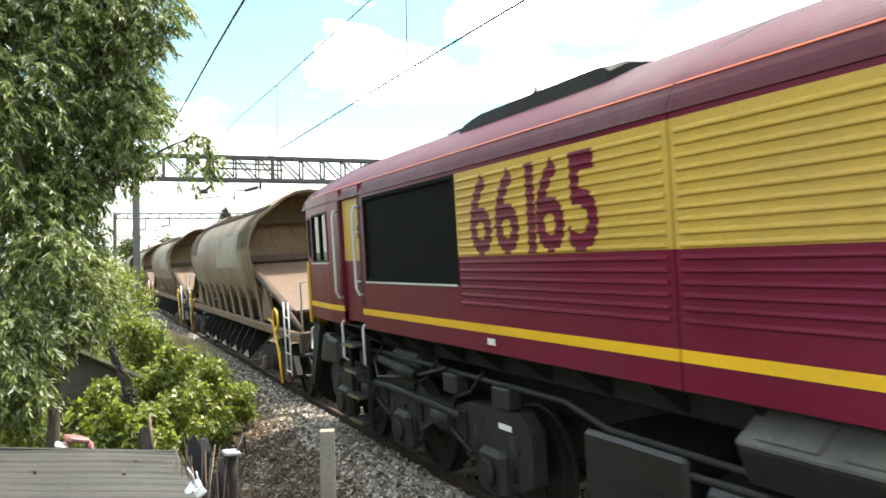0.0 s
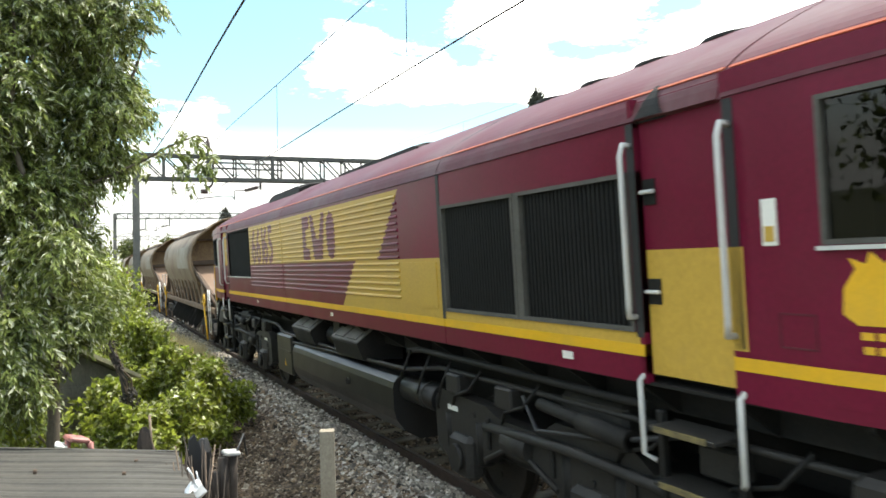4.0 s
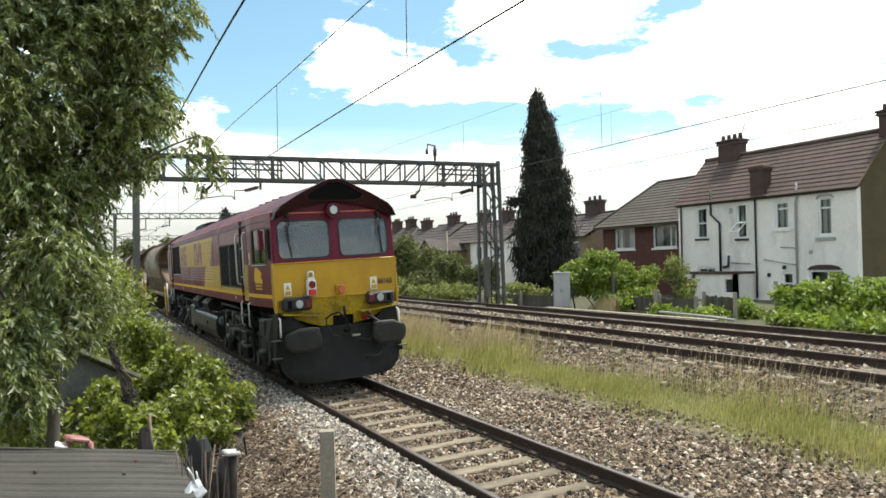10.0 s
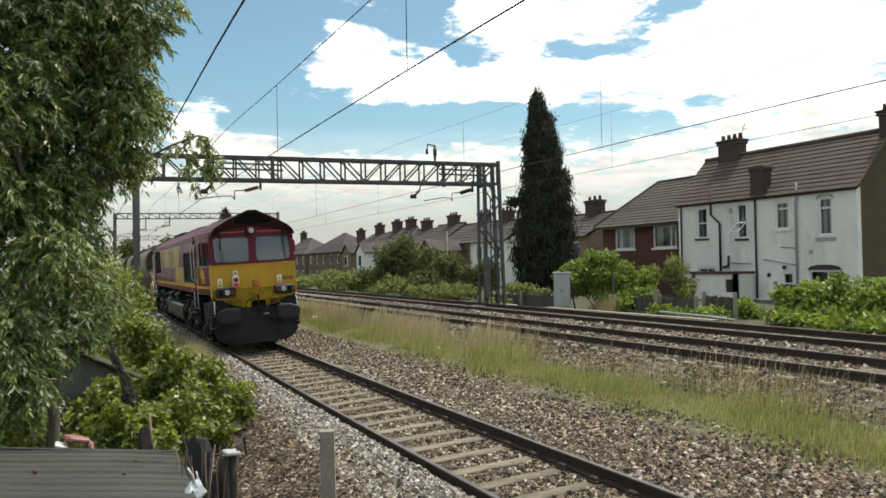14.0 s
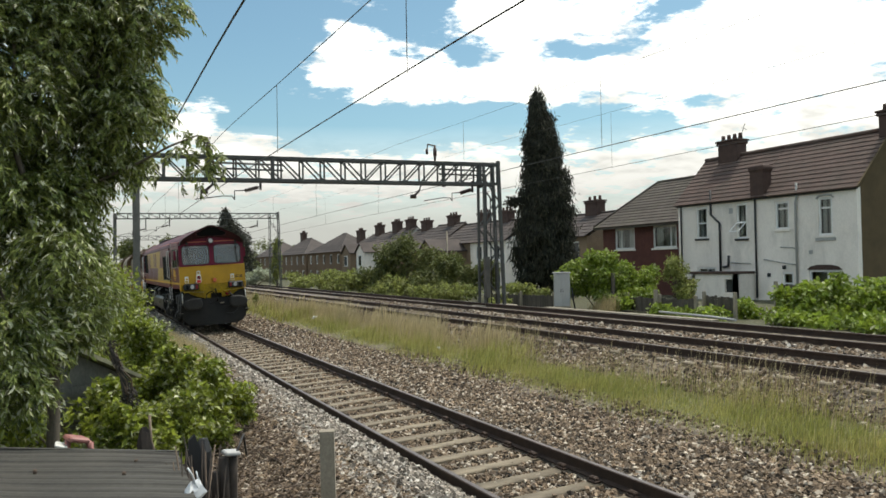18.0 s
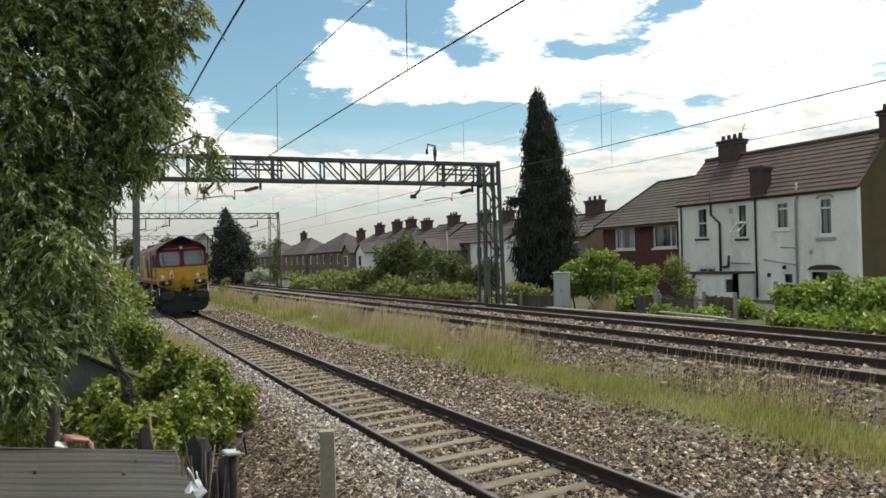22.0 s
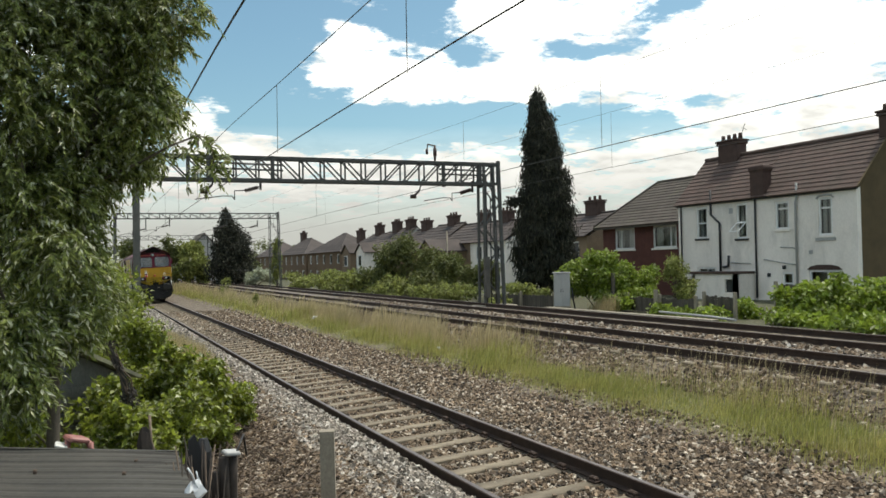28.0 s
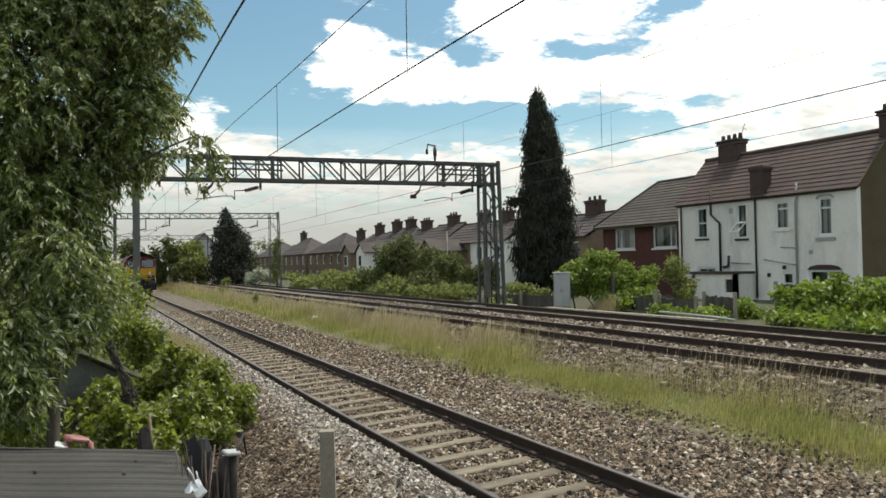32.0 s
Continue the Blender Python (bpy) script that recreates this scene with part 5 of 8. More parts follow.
        for k, ch in enumerate("66165"):
            me = text_mesh(ch, 0.66, 0.0)
            me.calc_loop_triangles()
            off = (0.0, 0.44, 0.82, 1.07, 1.49)[k]
            tris = []
            for t in me.loop_triangles:
                pts = [me.vertices[i].co for i in t.vertices]
                tris.append([((14.68 - off - 0.86 * p.x) if s < 0 else (12.75 + off + 0.86 * p.x), 2.535 + p.y) for p in pts])
            bpy.data.meshes.remove(me)
            painted("number_digit", tris, "large maroon running number digit")
        blocks = ([(10.72, 2.535), (10.72, 3.195), (10.34, 3.195), (10.34, 3.03), (10.54, 3.0), (10.54, 2.73), (10.34, 2.70), (10.34, 2.535)],
                  [(10.28, 3.195), (10.11, 2.535), (9.68, 2.535), (9.51, 3.195), (9.66, 3.195), (9.82, 2.84), (9.96, 2.84), (10.12, 3.195)],
                  [(9.43, 2.70), (9.43, 3.03), (9.34, 3.17), (9.22, 3.20), (9.12, 3.15), (9.06, 3.03), (9.06, 2.70), (9.13, 2.57), (9.25, 2.535), (9.36, 2.58)])
        for bl in blocks:
            painted("logo_block", [bl if s < 0 else [(19.8 - u, z) for u, z in bl]], "plain maroon logo block")
        # dark grille at the leading end
        panel("frame_panel", [(14.95, 1.905), (17.64, 1.905), (17.64, 2.24), (14.95, 2.24)], M_MAROON)
        panel("frame_panel", [(17.45, 2.24), (17.64, 2.24), (17.64, 3.27), (17.45, 3.27)], M_MAROON)
        g = panel("side_grille", [(15.02, 2.27), (17.42, 2.27), (17.42, 3.24), (15.02, 3.24)], M_BLACK, 0.02, 0.05, "large black air intake grille")
        part("grille_frame", ring_plate(Shape(), [(14.95, 2.24), (17.45, 2.24), (17.45, 3.27), (14.95, 3.27)], [(15.02, 2.28), (17.41, 2.28), (17.41, 3.23), (15.02, 3.23)], side, -0.006, 0.04), M_BLACK, g)
        part("grille_ledge", plate(Shape(), [(14.97, 2.225), (17.44, 2.225), (17.44, 2.245), (14.97, 2.245)], side, -0.02, 0.0), M_GREYP, g)
    # roof equipment
    for a, b, w, h in ((13.55, 16.2, 0.60, 0.03), (8.2, 11.9, 0.40, 0.015), (16.9, 17.4, 0.30, 0.03)):
        rings = []
        for y, k in ((a, 0.55), (a + 0.06, 0.9), (a + 0.18, 1.0), (b - 0.5, 0.95), (b - 0.15, 0.6), (b, 0.2)):
            rings.append([(-w, y, 3.80), (-w * 0.96, y, 3.86 + 0.13 * k), (-w * 0.6, y, 3.98 + (0.035 + h) * k), (0, y, 4.0 + (0.035 + h) * k), (w * 0.6, y, 3.98 + (0.035 + h) * k), (w * 0.96, y, 3.86 + 0.13 * k), (w, y, 3.80)])
        part("roof_hatch", Shape().loft(rings, smooth=False), M_UNDER, loco)
    part("exhaust_port", Shape().box((0.0, 9.5, 4.03), (0.4, 0.3, 0.05), 0.02), M_UNDER, loco)
    for k in range(4):
        part("roof_fan", Shape().cyl((0, 3.0 + 0.75 * k, 3.95), (0, 3.0 + 0.75 * k, 3.992), 0.34, n=18), M_UNDER, loco)
    for u in (7.4, 11.3):
        part("lifting_lug", Shape().box((-0.75, u, 3.835), (0.03, 0.06, 0.03), 0.008), M_UNDER, loco)
    # underframe
    # added dark box that stops daylight showing through below the floor
    part("centre_girder", Shape().box((0, 10.2, 1.12), (0.9, 18.6, 0.56), 0.03), M_UNDER, loco)
    part("underframe", Shape().box((0, 10.2, 1.53), (1.9, 19.9, 0.27)), M_UNDER, loco)
    for s in (-1, 1):
        for k in range(23):
            u = 1.3 + 0.8 * k
            part("sole_bracket", Shape().prism([(s * 0.95, 1.40), (s * 1.26, 1.62), (s * 1.26, 1.66), (s * 0.95, 1.66)], "y", u - 0.02, u + 0.02), M_UNDER, loco)
        part("sole_flange", Shape().box((s * 1.22, 10.2, 1.655), (0.16, 17.6, 0.02)), M_UNDER, loco)
        for c in (BOGIE_A, BOGIE_B):
            part("body_side_bearer", Shape().box((s * 1.02, c, 1.30), (0.30, 0.8, 0.26), 0.04), M_BOGIE, loco)
            part("traction_link", Shape().tube([(s * 1.22, c - 1.5, 0.95), (s * 1.24, c + 0.3, 1.0), (s * 1.20, c + 1.6, 0.92)], 0.045, 8), M_BOGIE, loco)
            for k in (-1.9, -0.9, 0.7, 1.7):
                part("air_pipe", Shape().tube([(s * 1.16, c + k, 1.42), (s * 1.24, c + k + 0.15, 1.22), (s * 1.22, c + k + 0.5, 1.12), (s * 1.16, c + k + 0.7, 0.9)], 0.016, 6), M_UNDER, loco)
            for k in (-2.3, -1.3, 1.2, 2.2):
                part("junction_box", Shape().box((s * 1.16, c + k, 1.24), (0.16, 0.30, 0.20), 0.02), M_BOGIE, loco)
    tank = [(-1.27, 0.98), (-1.25, 1.05), (-1.19, 1.11), (-1.10, 1.14), (1.10, 1.14), (1.19, 1.11), (1.25, 1.05), (1.27, 0.98), (1.27, 0.72), (1.24, 0.60), (1.14, 0.46), (0.95, 0.34), (-0.95, 0.34), (-1.14, 0.46), (-1.24, 0.60), (-1.27, 0.72)]
    part("fuel_tank", Shape().prism(tank, "y", 7.35, 12.05), M_TANK, loco, "long glossy black fuel tank")
    part("equipment_box", Shape().box((0, 12.75, 0.86), (2.5, 1.05, 0.70), 0.03).box((0, 12.75, 0.92), (2.52, 0.95, 0.03)), M_TANK, loco)
    for s in (-1, 1):
        part("air_reservoir", Shape().cyl((s * 0.98, 9.7, 1.36), (s * 0.98, 10.4, 1.36), 0.16, n=14), M_TANK, loco)
        part("tank_rail", Shape().tube([(s * 1.18, 7.4, 1.20), (s * 1.20, 9.0, 1.21), (s * 1.20, 13.0, 1.24)], 0.025), M_BOGIE, loco)
        part("air_cylinder", Shape().cyl((s * 1.08, 6.35, 0.98), (s * 1.08, 7.25, 0.98), 0.15, n=16).cyl((s * 1.08, 6.30, 0.98), (s * 1.08, 6.36, 0.98), 0.10, n=16), M_TANK, loco)
        part("cylinder_strap", Shape().cyl((s * 1.08, 6.6, 0.98), (s * 1.08, 6.66, 0.98), 0.158, n=16), M_BOGIE, loco)
        for k in range(3):
            u = 5.9 + 0.52 * k
            part("flexible_hose", Shape().tube([(s * 1.18, u, 1.46), (s * 1.26, u + 0.10, 1.20), (s * 1.22, u + 0.32, 0.95 + 0.05 * (k % 3)), (s * 1.05, u + 0.5, 0.80)], 0.014, 6), M_UNDER, loco)
        part("filler_cap", Shape().cyl((s * 1.26, 9.0, 0.86), (s * 1.30, 9.0, 0.86), 0.05), M_UNDER, loco)
        part("hanger_plate", Shape().box((s * 1.1, 9.9, 1.42), (0.05, 0.3, 0.5)), M_BOGIE, loco)
        part("warning_label", Shape().prism([(12.62, 0.66), (12.74, 0.66), (12.68, 0.78)], "x", s * 1.252, s * 1.256), M_STRIPE, loco)
        for u in (8.93, 11.16):
            # near-black body, paler top plate and lids: the lit top is put into colour
            bx = part("battery_box", Shape().prism([(s * 0.7, 1.16), (s * 1.26, 1.20), (s * 1.33, 1.40), (s * 1.33, 1.435), (s * 1.10, 1.60), (s * 0.7, 1.62)], "y", u - 0.56, u + 0.56), M_UNDER, loco)
            part("top_plate", Shape().prism([(s * 1.335, 1.425), (s * 1.335, 1.442), (s * 1.10, 1.610), (s * 1.09, 1.598)], "y", u - 0.57, u + 0.57), M_BATT, bx)
            for k in (-0.26, 0.26):
                part("lid", Shape().add([(s * 1.315, u + k - 0.19, 1.475), (s * 1.315, u + k + 0.19, 1.475), (s * 1.155, u + k + 0.19, 1.59), (s * 1.155, u + k - 0.19, 1.59), (s * 1.30, u + k - 0.19, 1.44), (s * 1.30, u + k + 0.19, 1.44), (s * 1.14, u + k + 0.19, 1.555), (s * 1.14, u + k - 0.19, 1.555)],
                                        [(0, 1, 2, 3), (4, 7, 6, 5), (0, 4, 5, 1), (2, 6, 7, 3), (1, 5, 6, 2), (0, 3, 7, 4)]), M_BATT, bx)
        part("brake_pipe", Shape().tube([(s * 1.15, 0.9, 1.36), (s * 1.15, 6.2, 1.34), (s * 1.2, 7.0, 1.24), (s * 1.2, 12.4, 1.10), (s * 1.15, 13.6, 1.34), (s * 1.15, 19.5, 1.36)], 0.028), M_BOGIE, loco)
        part("conduit", Shape().tube([(s * 1.2, 2.9, 1.48), (s * 1.22, 5.0, 1.50), (s * 1.2, 6.6, 1.50), (s * 1.1, 7.2, 1.42)], 0.035), M_UNDER, loco)
        for c in (BOGIE_A, BOGIE_B):
            e = 1 if c == BOGIE_A else -1
            x = s * 1.12
            prof = [(-2.75, 0.92), (-2.55, 1.10), (-1.6, 1.10), (-1.35, 1.02), (-0.7, 1.02), (-0.45, 1.16), (0.45, 1.16), (0.7, 1.02), (1.35, 1.02), (1.6, 1.10), (2.55, 1.14), (2.72, 1.0), (2.72, 0.55), (2.5, 0.45), (1.75, 0.50), (1.45, 0.72), (0.65, 0.72), (0.4, 0.48), (-0.4, 0.48), (-0.65, 0.72), (-1.45, 0.72), (-1.75, 0.50), (-2.5, 0.45), (-2.75, 0.6)]
            bf = part("bogie_frame", Shape().prism([(c + e * a, b) for a, b in prof], "x", x - 0.07, x + 0.07), M_BOGIE, loco, "grimy grey cast bogie side frame")
            for a in (-2.09, 0.0, 2.09):
                part("axle_box", Shape().box((s * 1.17, c + a, 0.545), (0.20, 0.46, 0.42), 0.05).cyl((s * 1.27, c + a, 0.545), (s * 1.32, c + a, 0.545), 0.13, n=14), M_BOGIE, bf)
                for k in (-0.33, 0.33):
                    part("coil_spring", Shape().cyl((s * 1.13, c + a + k, 0.52), (s * 1.13, c + a + k, 0.92), 0.085, n=10), M_UNDER, bf)
            for a in (-1.05, 1.05):
                part("brake_cylinder", Shape().cyl((s * 1.16, c + a - 0.22, 0.86), (s * 1.16, c + a + 0.18, 0.86), 0.12, n=12), M_BOGIE, bf)
                part("brake_rod", Shape().tube([(s * 1.2, c + a - 0.6, 0.62), (s * 1.22, c + a, 0.86), (s * 1.2, c + a + 0.6, 0.60)], 0.025), M_BOGIE, bf)
            for k in range(9):
                a = -2.5 + 0.62 * k
                part("bolt_head", Shape().cyl((x + s * 0.07, c + a, 0.99 if k % 2 else 0.80), (x + s * 0.09, c + a, 0.99 if k % 2 else 0.80), 0.028, n=6), M_BOGIE, bf)
            for a in (-1.55, -0.5, 0.5, 1.55):
                part("frame_rib", Shape().box((x + s * 0.085, c + a, 0.86), (0.035, 0.05, 0.30), 0.01), M_UNDER, bf)
            part("damper", Shape().cyl((s * 1.25, c - 0.55, 1.22), (s * 1.25, c + 0.55, 1.30), 0.05).cyl((s * 1.25, c - 0.55, 1.22), (s * 1.25, c, 1.26), 0.075), M_UNDER, bf)
            part("sand_pipe", Shape().tube([(s * 1.1, c - e * 2.75, 1.3), (s * 1.18, c - e * 2.78, 0.8), (s * 0.9, c - e * 2.68, 0.18)], 0.03), M_UNDER, bf)
            part("sand_box", Shape().box((s * 1.15, c - e * 2.45, 1.22), (0.26, 0.55, 0.36), 0.04), M_BOGIE, bf)
            part("bogie_mark", Shape().box((s * 1.195, c + e * 2.3, 0.98), (0.006, 0.22, 0.05)), M_WHITE, bf)
            part("cable", Shape().tube([(s * 1.2, c + 0.9, 1.30), (s * 1.27, c + 0.6, 1.08), (s * 1.25, c - 0.4, 1.20), (s * 1.2, c - 1.2, 1.38)], 0.02), M_RUBBER, bf)
    for c in (BOGIE_A, BOGIE_B):
        part("bogie_beam", Shape().box((0, c, 0.75), (2.0, 4.6, 0.40), 0.03), M_UNDER, loco)
    wheels = []
    for c in (BOGIE_A, BOGIE_B):
        for a in (-2.09, 0.0, 2.09):
            wheels.append(build_wheelset(loco, c + a, 0.533))
    return loco, wheels


def build_wheelset(parent, y, r):
    """Two wheels on an axle; its origin is the axle's centre, so that it can turn."""
    sh = Shape()
    for s in (-1, 1):
        prof = [(0.0, 0.685), (r + 0.03, 0.685), (r + 0.028, 0.712), (r, 0.722), (r, 0.815), (r - 0.07, 0.82), (r - 0.09, 0.775), (0.14, 0.775), (0.13, 0.84), (0.0, 0.84)]
        rings = [[(s * w, rr * math.cos(2 * math.pi * k / 28), rr * math.sin(2 * math.pi * k / 28)) for rr, w in prof] for k in range(29)]
        sh.loft(rings, closed=False, caps=False, smooth=False)
        for k in range(3):
            a = 2 * math.pi * k / 3
            sh.cyl((s * 0.775, 0.27 * math.cos(a), 0.27 * math.sin(a)), (s * 0.79, 0.27 * math.cos(a), 0.27 * math.sin(a)), 0.05, n=8)
    sh.cyl((-0.8, 0, 0), (0.8, 0, 0), 0.085, n=12)
    return part("wheelset", sh, M_STEELW, parent, "worn steel wheels on an axle", at=Matrix.Translation((0, y, r)))


LOCO, LOCO_WHEELS = build_loco()
# ---- hopper wagons ----
WAG_LEN, WAG_PITCH, WAG_A, WAG_B = 16.2, 17.05, 2.3, 13.9


def six(sh, top, drop):
    """A slab from four top corners and a drop."""
    vs = [tuple(p) for p in top] + [tuple(Vector(p) + Vector(drop)) for p in top]
    return sh.add(vs, [(0, 1, 2, 3), (4, 7, 6, 5), (0, 4, 5, 1), (1, 5, 6, 2), (2, 6, 7, 3), (3, 7, 4, 0)])


def build_wagon():
    wg = thing("hopper_wagon", "faded beige and rust bogie hopper wagon with open hooded ends", "wagon", group="hopper wagons of the train")
    half = [(1.02, 1.72), (1.20, 2.05), (1.32, 2.45), (1.36, 2.85), (1.29, 3.18), (1.12, 3.45), (0.84, 3.66)]
    crown = [(0.84, 3.66), (0.55, 3.86), (0.28, 3.99), (0.0, 4.03)]
    y0, y1 = 3.35, WAG_LEN - 3.35
    for s in (-1, 1):
        outer = [[(s * w, y0 + (y1 - y0) * k / 8, z) for w, z in half] for k in range(9)]
        inner = [[(s * (w - 0.04), y, z) for (w, z), (_, y, _) in zip(half, r)] for r in outer]
        sh = Shape().loft(outer, closed=False, caps=False).loft(inner, closed=False, caps=False)
        for k in (0, 8):
            sh.loft([outer[k], inner[k]], closed=False, caps=False, smooth=False)
        part("side_sheet", sh, M_HOPPER, wg)
        part("top_rail", Shape().box((s * 0.84, WAG_LEN / 2, 3.68), (0.09, y1 - y0, 0.09), 0.015), M_RUST, wg)
        part("faded_panel", Shape().loft([[(s * (w + 0.010), y, z) for w, z in half[2:5]] for y in (4.6, 7.8)], closed=False, caps=False).loft([[(s * (w + 0.002), y, z) for w, z in half[2:5]] for y in (4.6, 7.8)], closed=False, caps=False), M_FADED, wg)
        part("side_sill", Shape().box((s * 1.10, WAG_LEN / 2, 1.19), (0.12, WAG_LEN - 0.5, 0.16), 0.02), M_BRACE, wg)
        for k in range(9):
            y = y0 + 0.25 + k * (y1 - y0 - 0.5) / 8
            part("brace_plate", six(Shape(), [(s * 1.10, y - 0.17, 1.27), (s * 1.10, y + 0.17, 1.27), (s * 1.20, y + 0.13, 2.06), (s * 1.20, y - 0.13, 2.06)], (-s * 0.04, 0, 0)), M_BRACE, wg)
        for k in range(5):
            y = 4.9 + k * 1.55
            part("discharge_chute", six(Shape(), [(s * 0.55, y - 0.38, 1.10), (s * 0.55, y + 0.38, 1.10), (s * 1.24, y + 0.38, 0.44), (s * 1.24, y - 0.38, 0.44)], (-s * 0.05, 0, -0.05)), M_CHUTE, wg)
            for q in (-0.42, 0.38):
                part("chute_cheek", Shape().prism([(s * 0.5, 1.14), (s * 1.24, 0.42), (s * 1.27, 0.66), (s * 1.0, 1.14)], "y", y + q, y + q + 0.04), M_UNDER, wg)
        for e, y in ((1, 0.0), (-1, WAG_LEN)):
            lad = part("end_ladder", Shape().tube([(s * 1.2, y + e * 0.75, 0.50), (s * 1.2, y + e * 0.75, 1.8)], 0.016).tube([(s * 1.2, y + e * 1.1, 0.50), (s * 1.2, y + e * 1.1, 1.8)], 0.016), M_GREYP, wg)
            for z in (0.56, 0.88, 1.2, 1.52):
                part("rung", Shape().cyl((s * 1.2, y + e * 0.75, z), (s * 1.2, y + e * 1.1, z), 0.014), M_GREYP, lad)
            part("yellow_lever", Shape().tube([(s * 1.24, y + e * 1.35, 0.30), (s * 1.25, y + e * 1.45, 0.85), (s * 1.22, y + e * 1.95, 1.38), (s * 1.22, y + e * 2.3, 1.42)], 0.026), M_STRIPE, wg)
            part("hand_wheel", Shape().tube([(s * 1.25, y + e * 1.6 + 0.20 * math.cos(a), 1.45 + 0.20 * math.sin(a)) for a in [k * math.pi / 6 for k in range(13)]], 0.022), M_STRIPE, wg)
            part("corner_strut", Shape().tube([(s * 1.08, y + e * 0.35, 1.32), (s * 1.12, y + e * 1.9, 1.86), (s * 1.2, y + e * 3.3, 2.32)], 0.05), M_RUST, wg)
            part("gusset", Shape().prism([(y + e * 2.4, 1.34), (y + e * 3.7, 1.34), (y + e * 3.6, 1.95), (y + e * 3.1, 2.1)], "x", s * 1.04, s * 1.10), M_BRACE, wg)
            bf = part("bogie_side", Shape().prism([(y + e * a, b) for a, b in ((0.75, 0.50), (1.0, 0.80), (1.9, 0.88), (2.7, 0.88), (3.6, 0.80), (3.85, 0.50), (3.6, 0.42), (2.9, 0.34), (1.7, 0.34), (1.0, 0.42))], "x", s * 1.0, s * 1.10), M_UNDER, wg)
            for a in (1.3, 3.3):
                part("axle_box", Shape().box((s * 1.12, y + e * a, 0.46), (0.12, 0.3, 0.3), 0.03), M_RUST, bf)
            for a in (-0.2, 0.0, 0.2):
                part("coil_spring", Shape().cyl((s * 1.08, y + e * 2.3 + a, 0.42), (s * 1.08, y + e * 2.3 + a, 0.72), 0.07, n=10), M_UNDER, bf)
            bu = part("buffer_shank", Shape().cyl((s * 0.865, y + e * 0.15, 1.05), (s * 0.865, y - e * 0.30, 1.05), 0.09), M_UNDER, wg)
            part("buffer_head", Shape().cyl((s * 0.865, y - e * 0.30, 1.05), (s * 0.865, y - e * 0.34, 1.05), 0.23, n=18), M_UNDER, bu)
    for e, y in ((1, 0.0), (-1, WAG_LEN)):
        ye = y + e * 3.35
        sec = half + crown[1:] + [(-w, z) for w, z in reversed(crown[:-1])] + [(-w, z) for w, z in reversed(half[:-1])]
        arch = [(w, z) for w, z in sec if z > 2.8]
        rings = [[(w, ye + e * d, z) for w, z in arch] for d in (0.0, 0.45, 0.9, 1.35)]
        back_w = [[(w * 0.975, y3, z - 0.035) for w, y3, z in r] for r in rings]
        sh = Shape().loft(rings, closed=False, caps=False).loft(back_w, closed=False, caps=False)
        sh.loft([rings[0], back_w[0]], closed=False, caps=False, smooth=False).loft([rings[-1], back_w[-1]], closed=False, caps=False, smooth=False)
        part("hood", sh, M_HOPPER, wg)
        part("hood_rim", Shape().tube([(w, ye, z) for w, z in sec], 0.022, 6), M_HOPPER, wg)
        part("end_sheet", Shape().loft([[(k * w * 0.98, ye + e * (0.75 + 0.28 * (z - 2.2)), z) for k in (-1, -0.5, 0, 0.5, 1)] for w, z in half[1:] + crown[1:3]], closed=False, caps=False).loft([[(k * w * 0.98, ye + e * (0.80 + 0.28 * (z - 2.2)), z) for k in (-1, -0.5, 0, 0.5, 1)] for w, z in half[1:] + crown[1:3]], closed=False, caps=False), M_HOPIN, wg)
        part("end_shelf", Shape().box((0, ye + e * 0.95, 3.38), (2.2, 0.25, 0.04)).box((0, ye + e * 0.72, 2.62), (2.5, 0.16, 0.14)), M_RUST, wg)
        slope = part("slope_sheet", six(Shape(), [(-1.20, ye + e * 0.55, 2.50), (1.20, ye + e * 0.55, 2.50), (1.0, y + e * 1.15, 1.62), (-1.0, y + e * 1.15, 1.62)], (0, 0, -0.05)), M_SLOPE, wg, "pale worn sloping end sheet")
        for s in (-1, 1):
            part("slope_edge", six(Shape(), [(s * 1.20, ye + e * 0.5, 2.56), (s * 1.28, ye + e * 0.5, 2.56), (s * 1.06, y + e * 1.1, 1.64), (s * 0.99, y + e * 1.1, 1.64)], (0, 0, -0.14)), M_RUST, slope)
        part("headstock", Shape().box((0, y + e * 0.24, 1.12), (2.3, 0.16, 0.36), 0.02), M_RUST, wg)
        part("end_post", Shape().box((-0.5, y + e * 0.8, 1.5), (0.1, 0.1, 0.5)).box((0.5, y + e * 0.8, 1.5), (0.1, 0.1, 0.5)), M_RUST, wg)
        part("end_handrail", Shape().tube([(-1.1, y + e * 0.2, 1.3), (-1.1, y + e * 0.2, 2.15), (-0.6, y + e * 0.2, 2.2), (-0.6, y + e * 0.2, 1.3)], 0.02), M_GREYP, wg)
        part("coupler", Shape().box((0, y - e * 0.1, 1.0), (0.25, 0.7, 0.25), 0.03), M_UNDER, wg)
        part("bogie_bolster", Shape().box((0, y + e * 2.3, 0.62), (2.0, 2.2, 0.3), 0.03), M_UNDER, wg)
    part("hopper_floor", Shape().prism([(-1.02, 1.72), (-0.3, 1.15), (0.3, 1.15), (1.02, 1.72), (0.98, 1.76), (-0.98, 1.76)], "y", y0, y1), M_RUST, wg)
    part("centre_sill", Shape().box((0, WAG_LEN / 2, 1.10), (0.5, WAG_LEN - 0.5, 0.34)), M_UNDER, wg)
    for e, y in ((1, 0.0), (-1, WAG_LEN)):
        for a in (1.3, 3.3):
            build_wheelset(wg, y + e * a, 0.46)
    return wg


WAGONS = [build_wagon()]
